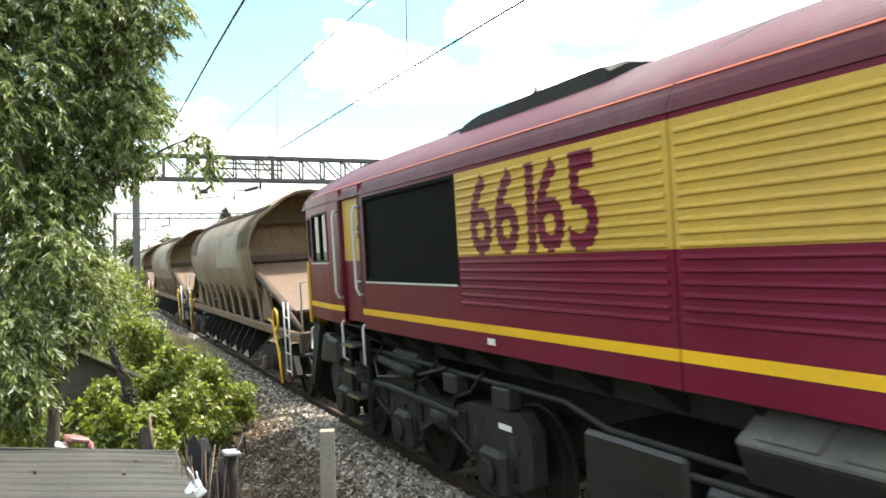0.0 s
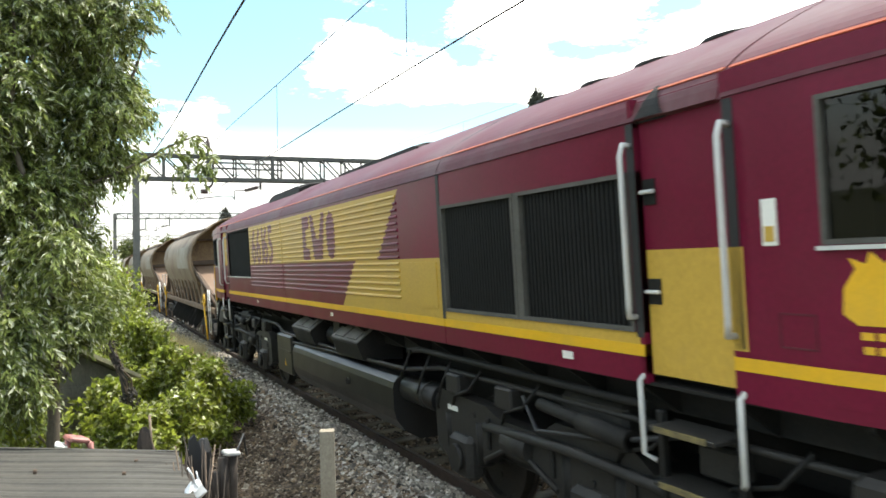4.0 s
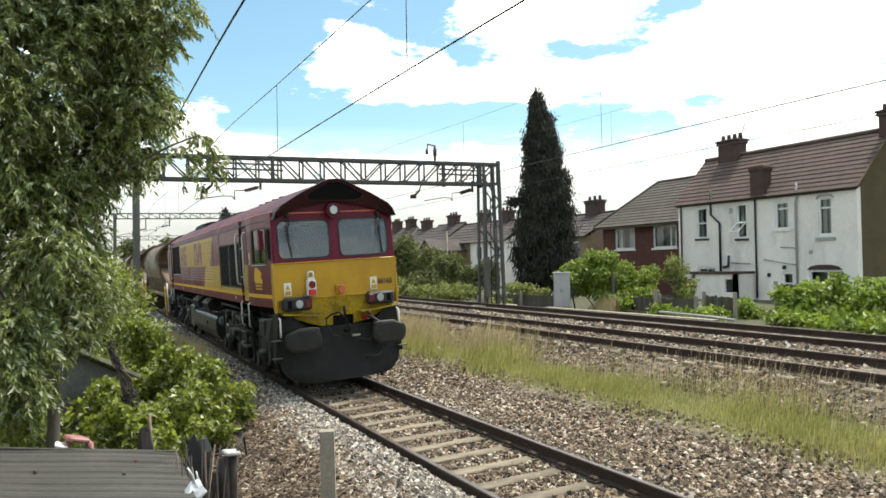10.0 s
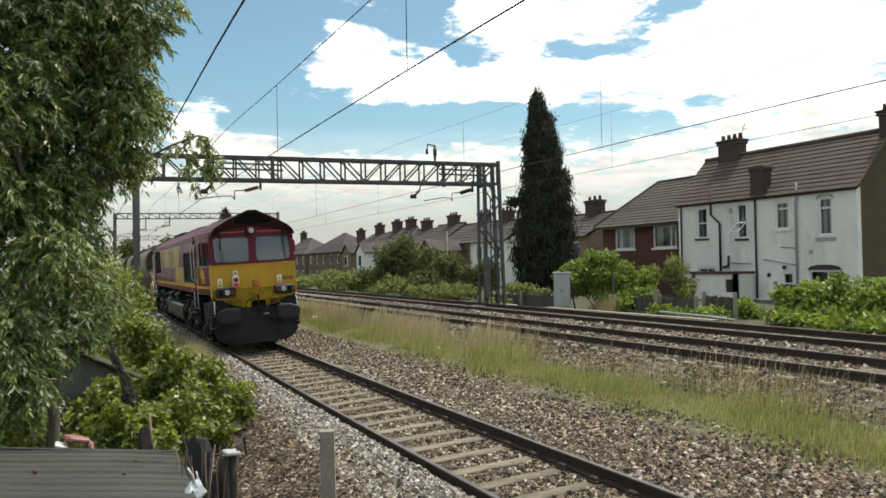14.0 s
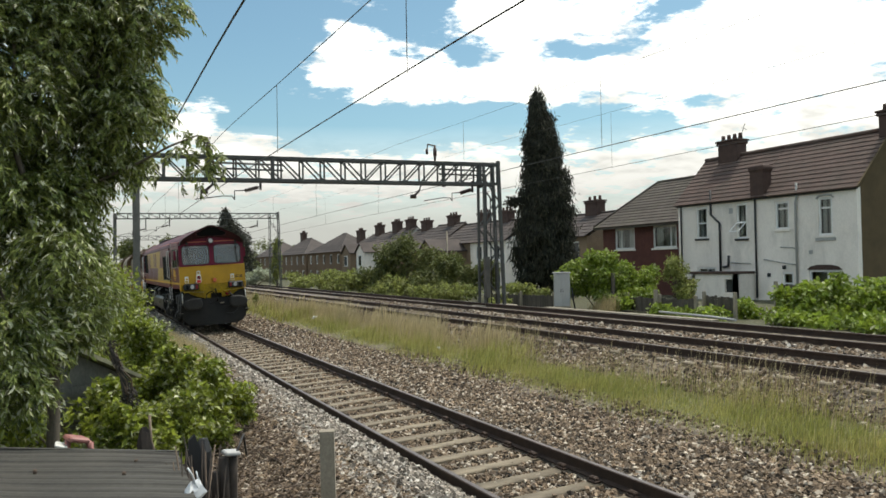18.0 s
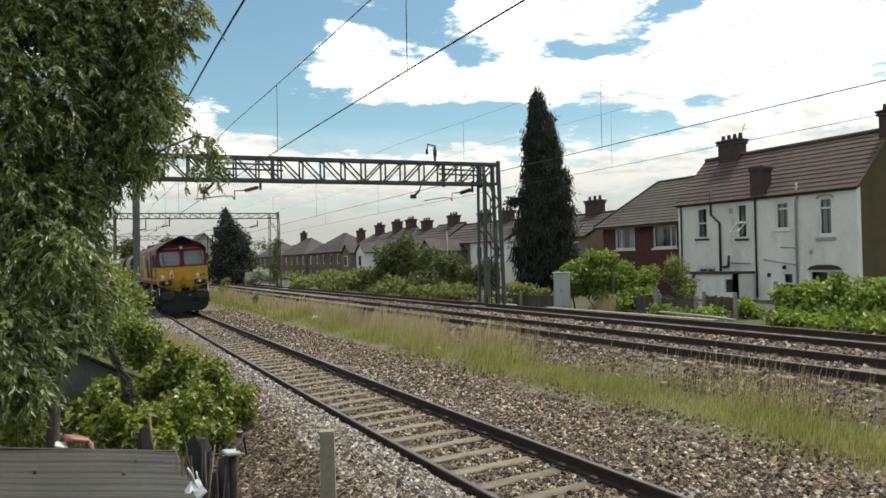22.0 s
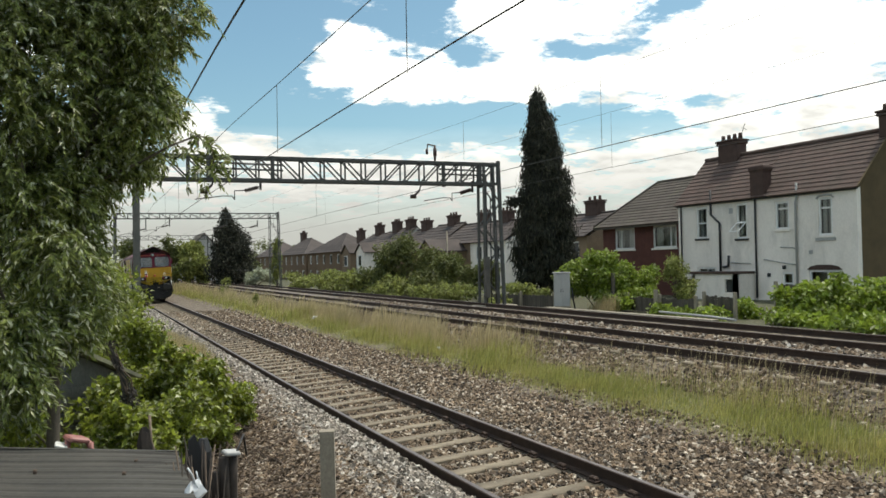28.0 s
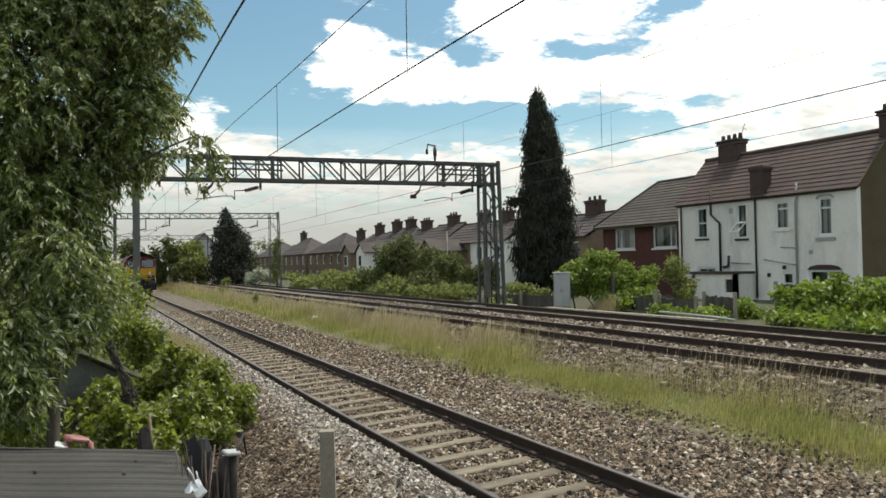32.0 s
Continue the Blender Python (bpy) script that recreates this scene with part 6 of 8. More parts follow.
for k in range(3):
    WAGONS.append(copy_thing(WAGONS[0], Matrix.Identity(4)))
# ---- houses ----
def tiled_slope(parent, y0, y1, x_low, z_low, x_top, z_top, mat, course=0.30, hip0=0.0, hip1=0.0, step=0.03):
    """A roof slope laid in overlapping tile courses, each a strip of its own. hip0, hip1: how far the ends draw in at the top."""
    n = max(3, int(round(math.hypot(x_top - x_low, z_top - z_low) / course)))
    nx, nz = -(z_top - z_low), (x_top - x_low)
    ln = math.hypot(nx, nz)
    nx, nz = nx / ln, nz / ln
    if nz < 0:
        nx, nz = -nx, -nz
    for i in range(n):
        f0, f1 = i / n, min(1.0, (i + 1.15) / n)
        a0, a1 = y0 + hip0 * f0, y0 + hip0 * f1
        b0, b1 = y1 - hip1 * f0, y1 - hip1 * f1
        p0 = (x_low + (x_top - x_low) * f0, z_low + (z_top - z_low) * f0)
        p1 = (x_low + (x_top - x_low) * f1, z_low + (z_top - z_low) * f1)
        up = 0.035 + step
        vs = [(p0[0] + nx * up, a0, p0[1] + nz * up), (p0[0] + nx * up, b0, p0[1] + nz * up), (p1[0] + nx * 0.03, b1, p1[1] + nz * 0.03), (p1[0] + nx * 0.03, a1, p1[1] + nz * 0.03),
              (p0[0], a0, p0[1]), (p0[0], b0, p0[1]), (p1[0], b1, p1[1]), (p1[0], a1, p1[1])]
        part("tile_course", Shape().add(vs, [(0, 1, 2, 3), (4, 7, 6, 5), (0, 4, 5, 1), (2, 6, 7, 3), (1, 5, 6, 2), (0, 3, 7, 4)]), mat, parent)


def build_chimney(parent, x, y, z0, z1, sx, sy, pots):
    ch = part("chimney", Shape().box((x, y, (z0 + z1) / 2), (sx, sy, z1 - z0), 0.02), M_CHIM, parent)
    part("oversail_course", Shape().box((x, y, z1 - 0.18), (sx + 0.14, sy + 0.14, 0.14), 0.02), M_CHIM, ch)
    part("cap", Shape().box((x, y, z1 - 0.04), (sx + 0.22, sy + 0.22, 0.10), 0.02), M_CHIM, ch)
    for k in range(pots):
        yy = y + (k - (pots - 1) / 2) * (sy * 1.05 / max(1, pots - 0.5))
        part("chimney_pot", Shape().cyl((x, yy, z1), (x, yy, z1 + 0.34), 0.12, 0.10, n=10), M_CHIM, ch)
    return ch


def build_window(parent, X, y0, y1, z0, z1, bar_z=None, mull_y=None, sill=True, curtain=True, sill_mat=None, arch=False, dark_sill=False):
    """A window set in the wall that faces the tracks (towards -x)."""
    put = lambda a, b, d: (X + d, a, b)
    w = part("window", ring_plate(Shape(), [(y0, z0), (y1, z0), (y1, z1), (y0, z1)], [(y0 + 0.10, z0 + 0.10), (y1 - 0.10, z0 + 0.10), (y1 - 0.10, z1 - 0.10), (y0 + 0.10, z1 - 0.10)], put, 0.04, 0.12), M_FRAME, parent)
    if bar_z:
        part("glazing_bar", plate(Shape(), [(y0 + 0.08, bar_z - 0.04), (y1 - 0.08, bar_z - 0.04), (y1 - 0.08, bar_z + 0.04), (y0 + 0.08, bar_z + 0.04)], put, 0.08, 0.13), M_FRAME, w)
    if mull_y:
        part("mullion", plate(Shape(), [(mull_y - 0.04, z0 + 0.08), (mull_y + 0.04, z0 + 0.08), (mull_y + 0.04, z1 - 0.08), (mull_y - 0.04, z1 - 0.08)], put, 0.08, 0.13), M_FRAME, w)
    part("pane", plate(Shape(), [(y0 + 0.07, z0 + 0.07), (y1 - 0.07, z0 + 0.07), (y1 - 0.07, z1 - 0.07), (y0 + 0.07, z1 - 0.07)], put, 0.10, 0.112), M_HGLASS, w)
    part("dark_room", plate(Shape(), [(y0, z0), (y1, z0), (y1, z1), (y0, z1)], put, 0.45, 0.47), M_ROOM, w)
    if curtain:
        sh = Shape()
        n = 10
        for a, b in ((y0 + 0.08, y0 + 0.08 + (y1 - y0) * 0.34), (y1 - 0.08 - (y1 - y0) * 0.30, y1 - 0.08)):
            rows = [[(X + 0.22 + 0.03 * math.sin(k * 2.2), a + (b - a) * k / n, z) for k in range(n + 1)] for z in (z0 + 0.05, z1 - 0.06)]
            sh.loft(rows, closed=False, caps=False)
            sh.loft([[(x + 0.006, y, z) for x, y, z in r] for r in rows], closed=False, caps=False)
        part("curtain", sh, M_CURTAIN, w)
    if sill:
        part("window_sill", Shape().span((X - 0.07, y0 - 0.10, z0 - 0.10), (X + 0.10, y1 + 0.10, z0), 0.01), M_PIPE if dark_sill else (sill_mat or M_RENDER), w)
    return w


def wall_to_tracks(parent, X, y0, y1, z0, z1, holes, mat, name="wall"):
    return part(name, grid_wall(Shape(), y0, y1, z0, z1, holes, lambda a, b, d: (X + d, a, b), 0.0, 0.26), mat, parent)


def gable_end(parent, y, x0, x1, z0, z_eave, x_ridge, z_ridge, mat, thick):
    part("gable_wall", Shape().prism([(x0, z0), (x1, z0), (x1, z_eave), (x_ridge, z_ridge), (x0, z_eave)], "y", y, y + thick), mat, parent)


def gutter(parent, X, y0, y1, z):
    part("gutter", Shape().tube([(X - 0.10, y0, z), (X - 0.10, y1, z)], 0.06, 8), M_PIPE, parent)
    part("fascia", Shape().span((X - 0.05, y0, z - 0.02), (X - 0.01, y1, z + 0.13)), M_PIPE, parent)


def build_terrace():
    X, xr, xb, ze, zr = 30.7, 33.0, 36.0, 5.42, 8.02
    # house with the two sash windows
    h = thing("terraced_house", "white rendered terraced house with brown tiled roof and black pipe", "house", group="white terraced houses")
    win = [(30.71, 31.52, 3.50, 5.20), (28.03, 28.72, 3.40, 5.20), (30.2, 31.5, 1.1, 1.95), (27.9, 28.4, 0.8, 1.75)]
    wall_to_tracks(h, X, 27.52, 32.90, 0.0, ze, win, M_RENDER)
    gable_end(h, 32.65, X + 0.26, xb, 0.0, ze, xr, zr - 0.1, M_BRICK, 0.25)
    gable_end(h, 27.52, X + 0.26, xb, 0.0, ze, xr, zr - 0.1, M_BRICK, 0.2)
    part("back_wall", Shape().span((xb - 0.25, 27.8, 0.0), (xb, 32.6, ze)), M_BRICK, h)
    build_window(h, X, *win[0], bar_z=4.33, dark_sill=True)
    w = build_window(h, X, *win[1], bar_z=4.25, dark_sill=True)
    part("open_sash", ring_plate(Shape(), [(28.06, 0.0), (28.70, 0.0), (28.70, 0.75), (28.06, 0.75)], [(28.12, 0.06), (28.64, 0.06), (28.64, 0.69), (28.12, 0.69)], lambda a, b, d: (X - 0.02 - 0.75 * b - d * 0.5, a, 4.22 - 0.62 * b), 0.0, 0.05), M_FRAME, w)
    build_window(h, X, *win[2], mull_y=30.85)
    build_window(h, X, *win[3], curtain=False)
    tiled_slope(h, 27.52, 33.02, X - 0.22, ze - 0.05, xr, zr, M_TILE)
    tiled_slope(h, 27.52, 33.02, xb + 0.2, ze - 0.05, xr, zr, M_TILE)
    part("ridge_tiles", Shape().tube([(xr, 27.5, zr + 0.06), (xr, 33.0, zr + 0.06)], 0.12, 8), M_TILE, h)
    gutter(h, X, 27.55, 32.95, ze - 0.06)
    ch = build_chimney(h, xr, 31.05, 7.2, 8.95, 0.75, 1.35, 4)
    part("aerial_mast", Shape().tube([(xr, 30.6, 8.7), (xr, 30.1, 9.75)], 0.02).cyl((xr, 30.0, 9.4), (xr, 30.35, 9.55), 0.012), M_WIRE, ch)
    part("soil_pipe", Shape().tube([(X - 0.09, 30.38, 6.05), (X - 0.09, 30.38, 4.75), (X - 0.09, 29.78, 4.25), (X - 0.09, 29.78, 1.72)], 0.06, 8), M_PIPE, h, "black cranked soil pipe")
    part("down_pipe", Shape().tube([(X - 0.07, 32.62, 5.35), (X - 0.07, 32.62, 0.3)], 0.045, 8), M_PIPE, h)
    part("flue", Shape().tube([(X - 0.08, 29.6, 1.95), (X - 0.15, 29.2, 2.0), (X - 0.15, 29.15, 2.55)], 0.07, 8), M_PIPE, h)
    part("waste_pipe", Shape().tube([(X - 0.05, 29.1, 2.18), (X - 0.05, 27.8, 2.12)], 0.025, 6), M_PIPEG, h)
    part("air_brick", Shape().span((X - 0.015, 28.95, 4.72), (X + 0.01, 29.2, 5.0)), M_PIPEG, h)
    ext = part("rear_extension", grid_wall(Shape(), 27.65, 30.6, 0.0, 1.62, [(27.85, 28.35, 0.7, 1.35)], lambda a, b, d: (X - 1.3 + d, a, b), 0.0, 0.2), M_RENDER, h, "low white lean-to extension")
    part("extension_side", Shape().span((X - 1.3, 30.4, 0.0), (X - 0.01, 30.6, 1.62)).span((X - 1.3, 27.65, 0.0), (X - 0.01, 27.85, 1.62)), M_RENDER, ext)
    part("flat_roof", Shape().span((X - 1.42, 27.6, 1.62), (X - 0.01, 30.7, 1.74), 0.02), M_CHIM, ext)
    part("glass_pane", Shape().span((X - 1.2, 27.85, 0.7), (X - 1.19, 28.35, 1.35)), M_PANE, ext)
    part("outhouse", Shape().span((X - 1.1, 30.75, 0.0), (X - 0.01, 32.3, 1.25), 0.02).span((X - 1.2, 30.7, 1.25), (X - 0.01, 32.4, 1.32), 0.01), M_CHIM, h)
    # end house with the tall window and the pebbledashed gable
    h = thing("terraced_house", "white rendered end terrace house with dark pebbledashed gable wall", "house", group="white terraced houses")
    win = [(25.51, 26.31, 3.75, 5.10), (23.20, 23.93, 3.36, 5.10), (22.85, 24.5, 0.75, 1.80), (25.35, 26.0, 0.3, 1.7)]
    wall_to_tracks(h, X, 22.0, 27.5, 0.0, ze, win, M_RENDER)
    gable_end(h, 22.0, X + 0.26, xb, 0.0, ze, xr, zr - 0.1, M_GABLE, 0.3)
    part("back_wall", Shape().span((xb - 0.25, 22.3, 0.0), (xb, 27.5, ze)), M_BRICK, h)
    build_window(h, X, *win[0], bar_z=4.75)
    w = build_window(h, X, *win[1], bar_z=4.62)
    part("sill_block", Shape().span((X - 0.05, 23.05, 3.12), (X + 0.02, 24.08, 3.255), 0.01), M_PIPEG, w)
    part("arch_band", Shape().tube([(X - 0.01, 23.12, 5.06), (X - 0.01, 23.25, 5.17), (X - 0.01, 23.56, 5.21), (X - 0.01, 23.88, 5.17), (X - 0.01, 24.0, 5.06)], 0.05, 6), M_PIPEG, w)
    w = build_window(h, X, *win[2], mull_y=23.55, curtain=False)
    part("arch_head", Shape().prism([(22.75, 1.80), (24.6, 1.80), (24.4, 1.95), (24.0, 2.03), (23.35, 2.03), (22.95, 1.95)], "x", X - 0.03, X + 0.06), M_CHIM, w)
    w = build_window(h, X, *win[3], bar_z=1.15, sill=False, curtain=False)
    tiled_slope(h, 21.82, 27.5, X - 0.22, ze - 0.05, xr, zr, M_TILE)
    tiled_slope(h, 21.82, 27.5, xb + 0.2, ze - 0.05, xr, zr, M_TILE)
    part("ridge_tiles", Shape().tube([(xr, 21.8, zr + 0.06), (xr, 27.5, zr + 0.06)], 0.12, 8), M_TILE, h)
    part("barge_board", bar(Shape(), (X - 0.2, 21.80, ze - 0.02), (xr, 21.80, zr + 0.06), 0.09), M_GABLE, h)
    gutter(h, X, 21.9, 27.5, ze - 0.06)
    part("chimney", Shape().loft([[(30.80 + a * sx, 27.22 + b * sy, z) for a, b in ((-1, -1), (1, -1), (1, 1), (-1, 1))] for z, sx, sy in ((5.40, 0.28, 0.41), (6.62, 0.28, 0.41), (6.70, 0.30, 0.43), (6.76, 0.33, 0.47), (6.88, 0.33, 0.47), (6.96, 0.30, 0.43), (7.03, 0.20, 0.30))], smooth=False), M_CHIM, h, "squat sooty chimney stack with a flared top")
    build_chimney(h, xr, 21.95, 7.7, 8.9, 0.8, 0.5, 2)
    part("down_pipe", Shape().tube([(X - 0.07, 27.46, 5.3), (X - 0.07, 27.46, 0.4)], 0.05, 8), M_PIPE, h)
    part("grey_pipe", Shape().tube([(X - 0.08, 25.0, 5.9), (X - 0.08, 25.0, 5.2), (X - 0.08, 25.08, 5.0), (X - 0.08, 25.08, 0.4)], 0.055, 8), M_PIPEG, h)
    for pts in ([(25.05, 2.05), (25.6, 2.10), (27.0, 2.32)], [(25.05, 2.72), (25.3, 2.85), (26.0, 2.9)]):
        part("waste_pipe", Shape().tube([(X - 0.05, a, b) for a, b in pts], 0.028, 6), M_PIPEG, h)
    for y, z in ((25.85, 1.92), (26.75, 1.55), (24.35, 2.62)):
        part("wall_vent", Shape().span((X - 0.05, y - 0.1, z - 0.09), (X, y + 0.1, z + 0.09), 0.02), M_PIPEG if z > 2 else M_PIPE, h)


build_terrace()


def build_brick_house():
    X, xr, xb, ze, zr = 31.6, 34.6, 37.6, 4.65, 7.45
    h = thing("brick_house", "red brick house with hipped grey tiled roof and white windows", "house")
    win = [(34.05, 36.05, 3.10, 4.45), (37.75, 39.65, 3.10, 4.45)]
    wall_to_tracks(h, X, 33.1, 40.9, 0.0, ze, win, M_BRICK)
    part("side_wall", Shape().span((X + 0.26, 40.65, 0.0), (xb, 40.9, ze)).span((X + 0.26, 33.1, 0.0), (xb, 33.3, ze)).span((xb - 0.25, 33.3, 0), (xb, 40.6, ze)), M_BRICK, h)
    build_window(h, X, *win[0], mull_y=34.6)
    build_window(h, X, *win[1], mull_y=39.1)
    tiled_slope(h, 33.05, 41.4, X - 0.45, ze - 0.1, xr, zr, M_TILEG, hip1=2.6)
    tiled_slope(h, 33.05, 41.4, xb + 0.4, ze - 0.1, xr, zr, M_TILEG, hip1=2.6)
    part("hip_slope", Shape().add([(X - 0.45, 41.4, ze - 0.1), (xb + 0.4, 41.4, ze - 0.1), (xr, 38.8, zr), (X - 0.45, 41.4, ze - 0.16), (xb + 0.4, 41.4, ze - 0.16), (xr, 38.8, zr - 0.06)], [(0, 1, 2), (3, 5, 4), (0, 3, 4, 1), (1, 4, 5, 2), (2, 5, 3, 0)]), M_TILEG, h)
    part("ridge_tiles", Shape().tube([(X - 0.4, 41.35, ze - 0.02), (xr, 38.8, zr + 0.05), (xr, 33.1, zr + 0.05)], 0.10, 8), M_TILEG, h)
    part("eaves_board", Shape().span((X - 0.42, 33.1, ze - 0.22), (X - 0.36, 41.3, ze - 0.06)), M_TILEG, h)
    part("soffit", Shape().span((X - 0.42, 33.1, ze - 0.12), (X, 41.3, ze - 0.08)), M_CHIM, h)


build_brick_house()


def far_house(y0, y1, x0, ze, zr, chimney_y, chim_z, wall_mat, roof_mat, label, windows=2, hips=(0.0, 0.0), wing=None):
    xr, xb = x0 + 3.0, x0 + 6.0
    h = thing("terraced_house", label, "house", group="far terraced houses")
    holes = []
    n = windows
    for k in range(n):
        c = y0 + (y1 - y0) * (k + 0.5) / n
        holes.append((c - 0.55, c + 0.55, ze - 1.65, ze - 0.35))
        holes.append((c - 0.6, c + 0.6, ze - 4.0, ze - 2.6))
    wall_to_tracks(h, x0, y0, y1, 0.0, ze, holes, wall_mat)
    part("side_wall", Shape().span((x0 + 0.26, y1 - 0.2, 0.0), (xb, y1, ze)).span((x0 + 0.26, y0, 0.0), (xb, y0 + 0.2, ze)).span((xb - 0.2, y0 + 0.2, 0), (xb, y1 - 0.2, ze)), wall_mat, h)
    for q in holes:
        w = part("window", ring_plate(Shape(), [(q[0], q[2]), (q[1], q[2]), (q[1], q[3]), (q[0], q[3])], [(q[0] + 0.1, q[2] + 0.1), (q[1] - 0.1, q[2] + 0.1), (q[1] - 0.1, q[3] - 0.1), (q[0] + 0.1, q[3] - 0.1)], lambda a, b, d: (x0 + d, a, b), 0.05, 0.12), M_FRAME, h)
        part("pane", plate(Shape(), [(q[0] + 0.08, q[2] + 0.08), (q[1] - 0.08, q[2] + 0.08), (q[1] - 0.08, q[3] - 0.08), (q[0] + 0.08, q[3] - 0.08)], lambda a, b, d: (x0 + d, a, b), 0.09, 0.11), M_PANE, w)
    tiled_slope(h, y0 - 0.1, y1 + 0.1, x0 - 0.3, ze - 0.05, xr, zr, roof_mat, course=0.55, hip0=hips[0], hip1=hips[1])
    tiled_slope(h, y0 - 0.1, y1 + 0.1, xb + 0.3, ze - 0.05, xr, zr, roof_mat, course=1.1, hip0=hips[0], hip1=hips[1])
    for hp, ya, yb, yw in ((hips[0], y0 - 0.1, y0 - 0.1 + hips[0], y0 + 0.02), (hips[1], y1 + 0.1, y1 + 0.1 - hips[1], y1 - 0.2)):
        if hp:
            part("hip_slope", Shape().add([(x0 - 0.3, ya, ze - 0.05), (xb + 0.3, ya, ze - 0.05), (xr, yb, zr), (xr, yb, zr - 0.08)], [(0, 1, 2), (0, 3, 1), (0, 2, 3), (1, 3, 2)]), roof_mat, h)
        else:
            gable_end(h, yw, x0 + 0.26, xb, ze, ze, xr, zr - 0.06, wall_mat, 0.18)
    part("ridge_tiles", Shape().tube([(xr, y0 + hips[0], zr + 0.05), (xr, y1 - hips[1] + 0.01, zr + 0.05)], 0.10, 6), roof_mat, h)
    if wing:
        # rear wing with its own gable towards the tracks
        a, b, top, rise = wing
        m = (a + b) / 2
        wg = part("rear_wing", Shape().prism([(a, 0.0), (b, 0.0), (b, top), (m, top + rise), (a, top)], "x", x0 - 3.4, x0 - 0.01), wall_mat, h)
        for ya in (a - 0.2, b + 0.2):
            part("wing_roof", six(Shape(), [(x0 - 3.6, ya, top - 0.08), (x0 - 0.02, ya, top - 0.08), (x0 - 0.02, m, top + rise + 0.12), (x0 - 3.6, m, top + rise + 0.12)], (0, 0, -0.10)), roof_mat, wg)
        f = part("window", Shape().span((x0 - 3.47, m - 0.55, top - 1.7), (x0 - 3.40, m + 0.55, top - 0.4), 0.01), M_FRAME, wg)
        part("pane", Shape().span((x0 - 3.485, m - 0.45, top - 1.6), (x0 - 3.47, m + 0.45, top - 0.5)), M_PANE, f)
    if chimney_y:
        build_chimney(h, xr, chimney_y, ze if hips[0] else zr - 0.4, chim_z, 0.8, 1.5, 3)
    return h


FAR_W = "far terraced house with brown tiled roof and tall brick chimney stack"
far_house(44.6, 50.6, 33.0, 4.2, 6.0, 47.5, 7.05, M_BRICKF, M_TILED, "brick house with brown tiled roof and broad chimney stack")
for y0, y1, cy, cz, zr, mat, wing in ((56.0, 62.4, 60.7, 7.2, 6.25, M_RENDER, None), (62.4, 69.0, 65.0, 7.3, 6.3, M_BRICKF, (63.2, 66.2, 3.7, 0.9)), (69.0, 75.4, 71.7, 7.5, 6.55, M_BRICKF, (72.0, 75.0, 3.9, 0.9)), (75.4, 81.2, 78.5, 7.35, 6.3, M_RENDER, None),
                                      (81.2, 85.4, 83.0, 7.75, 6.75, M_RENDER, (81.6, 84.4, 4.0, 0.9)), (85.4, 90.2, 87.3, 7.75, 6.5, M_BRICKF, (86.6, 89.6, 4.0, 0.9)), (90.2, 98.6, 93.3, 7.65, 6.4, M_BRICKF, None)):
    far_house(y0, y1, 33.0, 4.3, zr, cy, cz, mat, M_TILED, FAR_W, hips=(0.0, 2.6 if y1 > 98 else 0.0), wing=wing)
for y0, y1, hips, cy in ((100.0, 117.0, (6.6, 8.2), 100.6), (118.0, 136.0, (7.0, 7.0), 130.0), (138.0, 156.0, (6.0, 8.0), 0)):
    far_house(y0, y1, 33.0, 4.4, 7.1, cy, 8.3 if cy > 110 else 7.3, M_BRICKO, M_TILED, "brown brick house with a tall hipped dark roof", windows=5, hips=hips)
pale = thing("pale_gabled_house", "small pale grey gabled house far beside the line", "house")
part("wall", Shape().prism([(-3, 0), (3, 0), (3, 4.2), (0, 7.6), (-3, 4.2)], "y", 0, 8), M_CAB, pale)
part("roof_slope", Shape().add([(-3.3, -0.3, 3.95), (0, -0.3, 7.75), (0, 8.3, 7.75), (-3.3, 8.3, 3.95), (-3.3, -0.3, 3.8), (0, -0.3, 7.6), (0, 8.3, 7.6), (-3.3, 8.3, 3.8)], [(0, 1, 2, 3), (4, 7, 6, 5), (0, 4, 5, 1), (2, 6, 7, 3), (1, 5, 6, 2), (0, 3, 7, 4)]), M_TILEG, pale)
part("roof_slope", Shape().add([(3.3, -0.3, 3.95), (0, -0.3, 7.75), (0, 8.3, 7.75), (3.3, 8.3, 3.95), (3.3, -0.3, 3.8), (0, -0.3, 7.6), (0, 8.3, 7.6), (3.3, 8.3, 3.8)], [(0, 3, 2, 1), (4, 5, 6, 7), (0, 1, 5, 4), (2, 3, 7, 6), (1, 2, 6, 5), (0, 4, 7, 3)]), M_TILEG, pale)
pale.matrix_basis = pose(17.5, 118, 0.0)
# ---- plants ----
def leaf_quads(name, pos, aim, nrm, L, W, material):
    """Folded leaves at pos, each along aim with its face towards nrm."""
    count = len(pos)
    nrm = nrm - aim * np.sum(nrm * aim, axis=1, keepdims=True)
    nrm /= np.linalg.norm(nrm, axis=1, keepdims=True) + 1e-9
    side = np.cross(aim, nrm)
    v = np.empty((count, 4, 3))
    v[:, 0] = pos
    v[:, 1] = pos + aim * L * 0.45 + side * W * 0.5 + nrm * W * 0.18
    v[:, 2] = pos + aim * L - nrm * W * 0.25
    v[:, 3] = pos + aim * L * 0.45 - side * W * 0.5 + nrm * W * 0.18
    faces = np.arange(count * 4).reshape(count, 4)
    tri = np.concatenate([faces[:, (0, 1, 2)], faces[:, (0, 2, 3)]])
    return fast_mesh(name, v.reshape(-1, 3), tri, material)


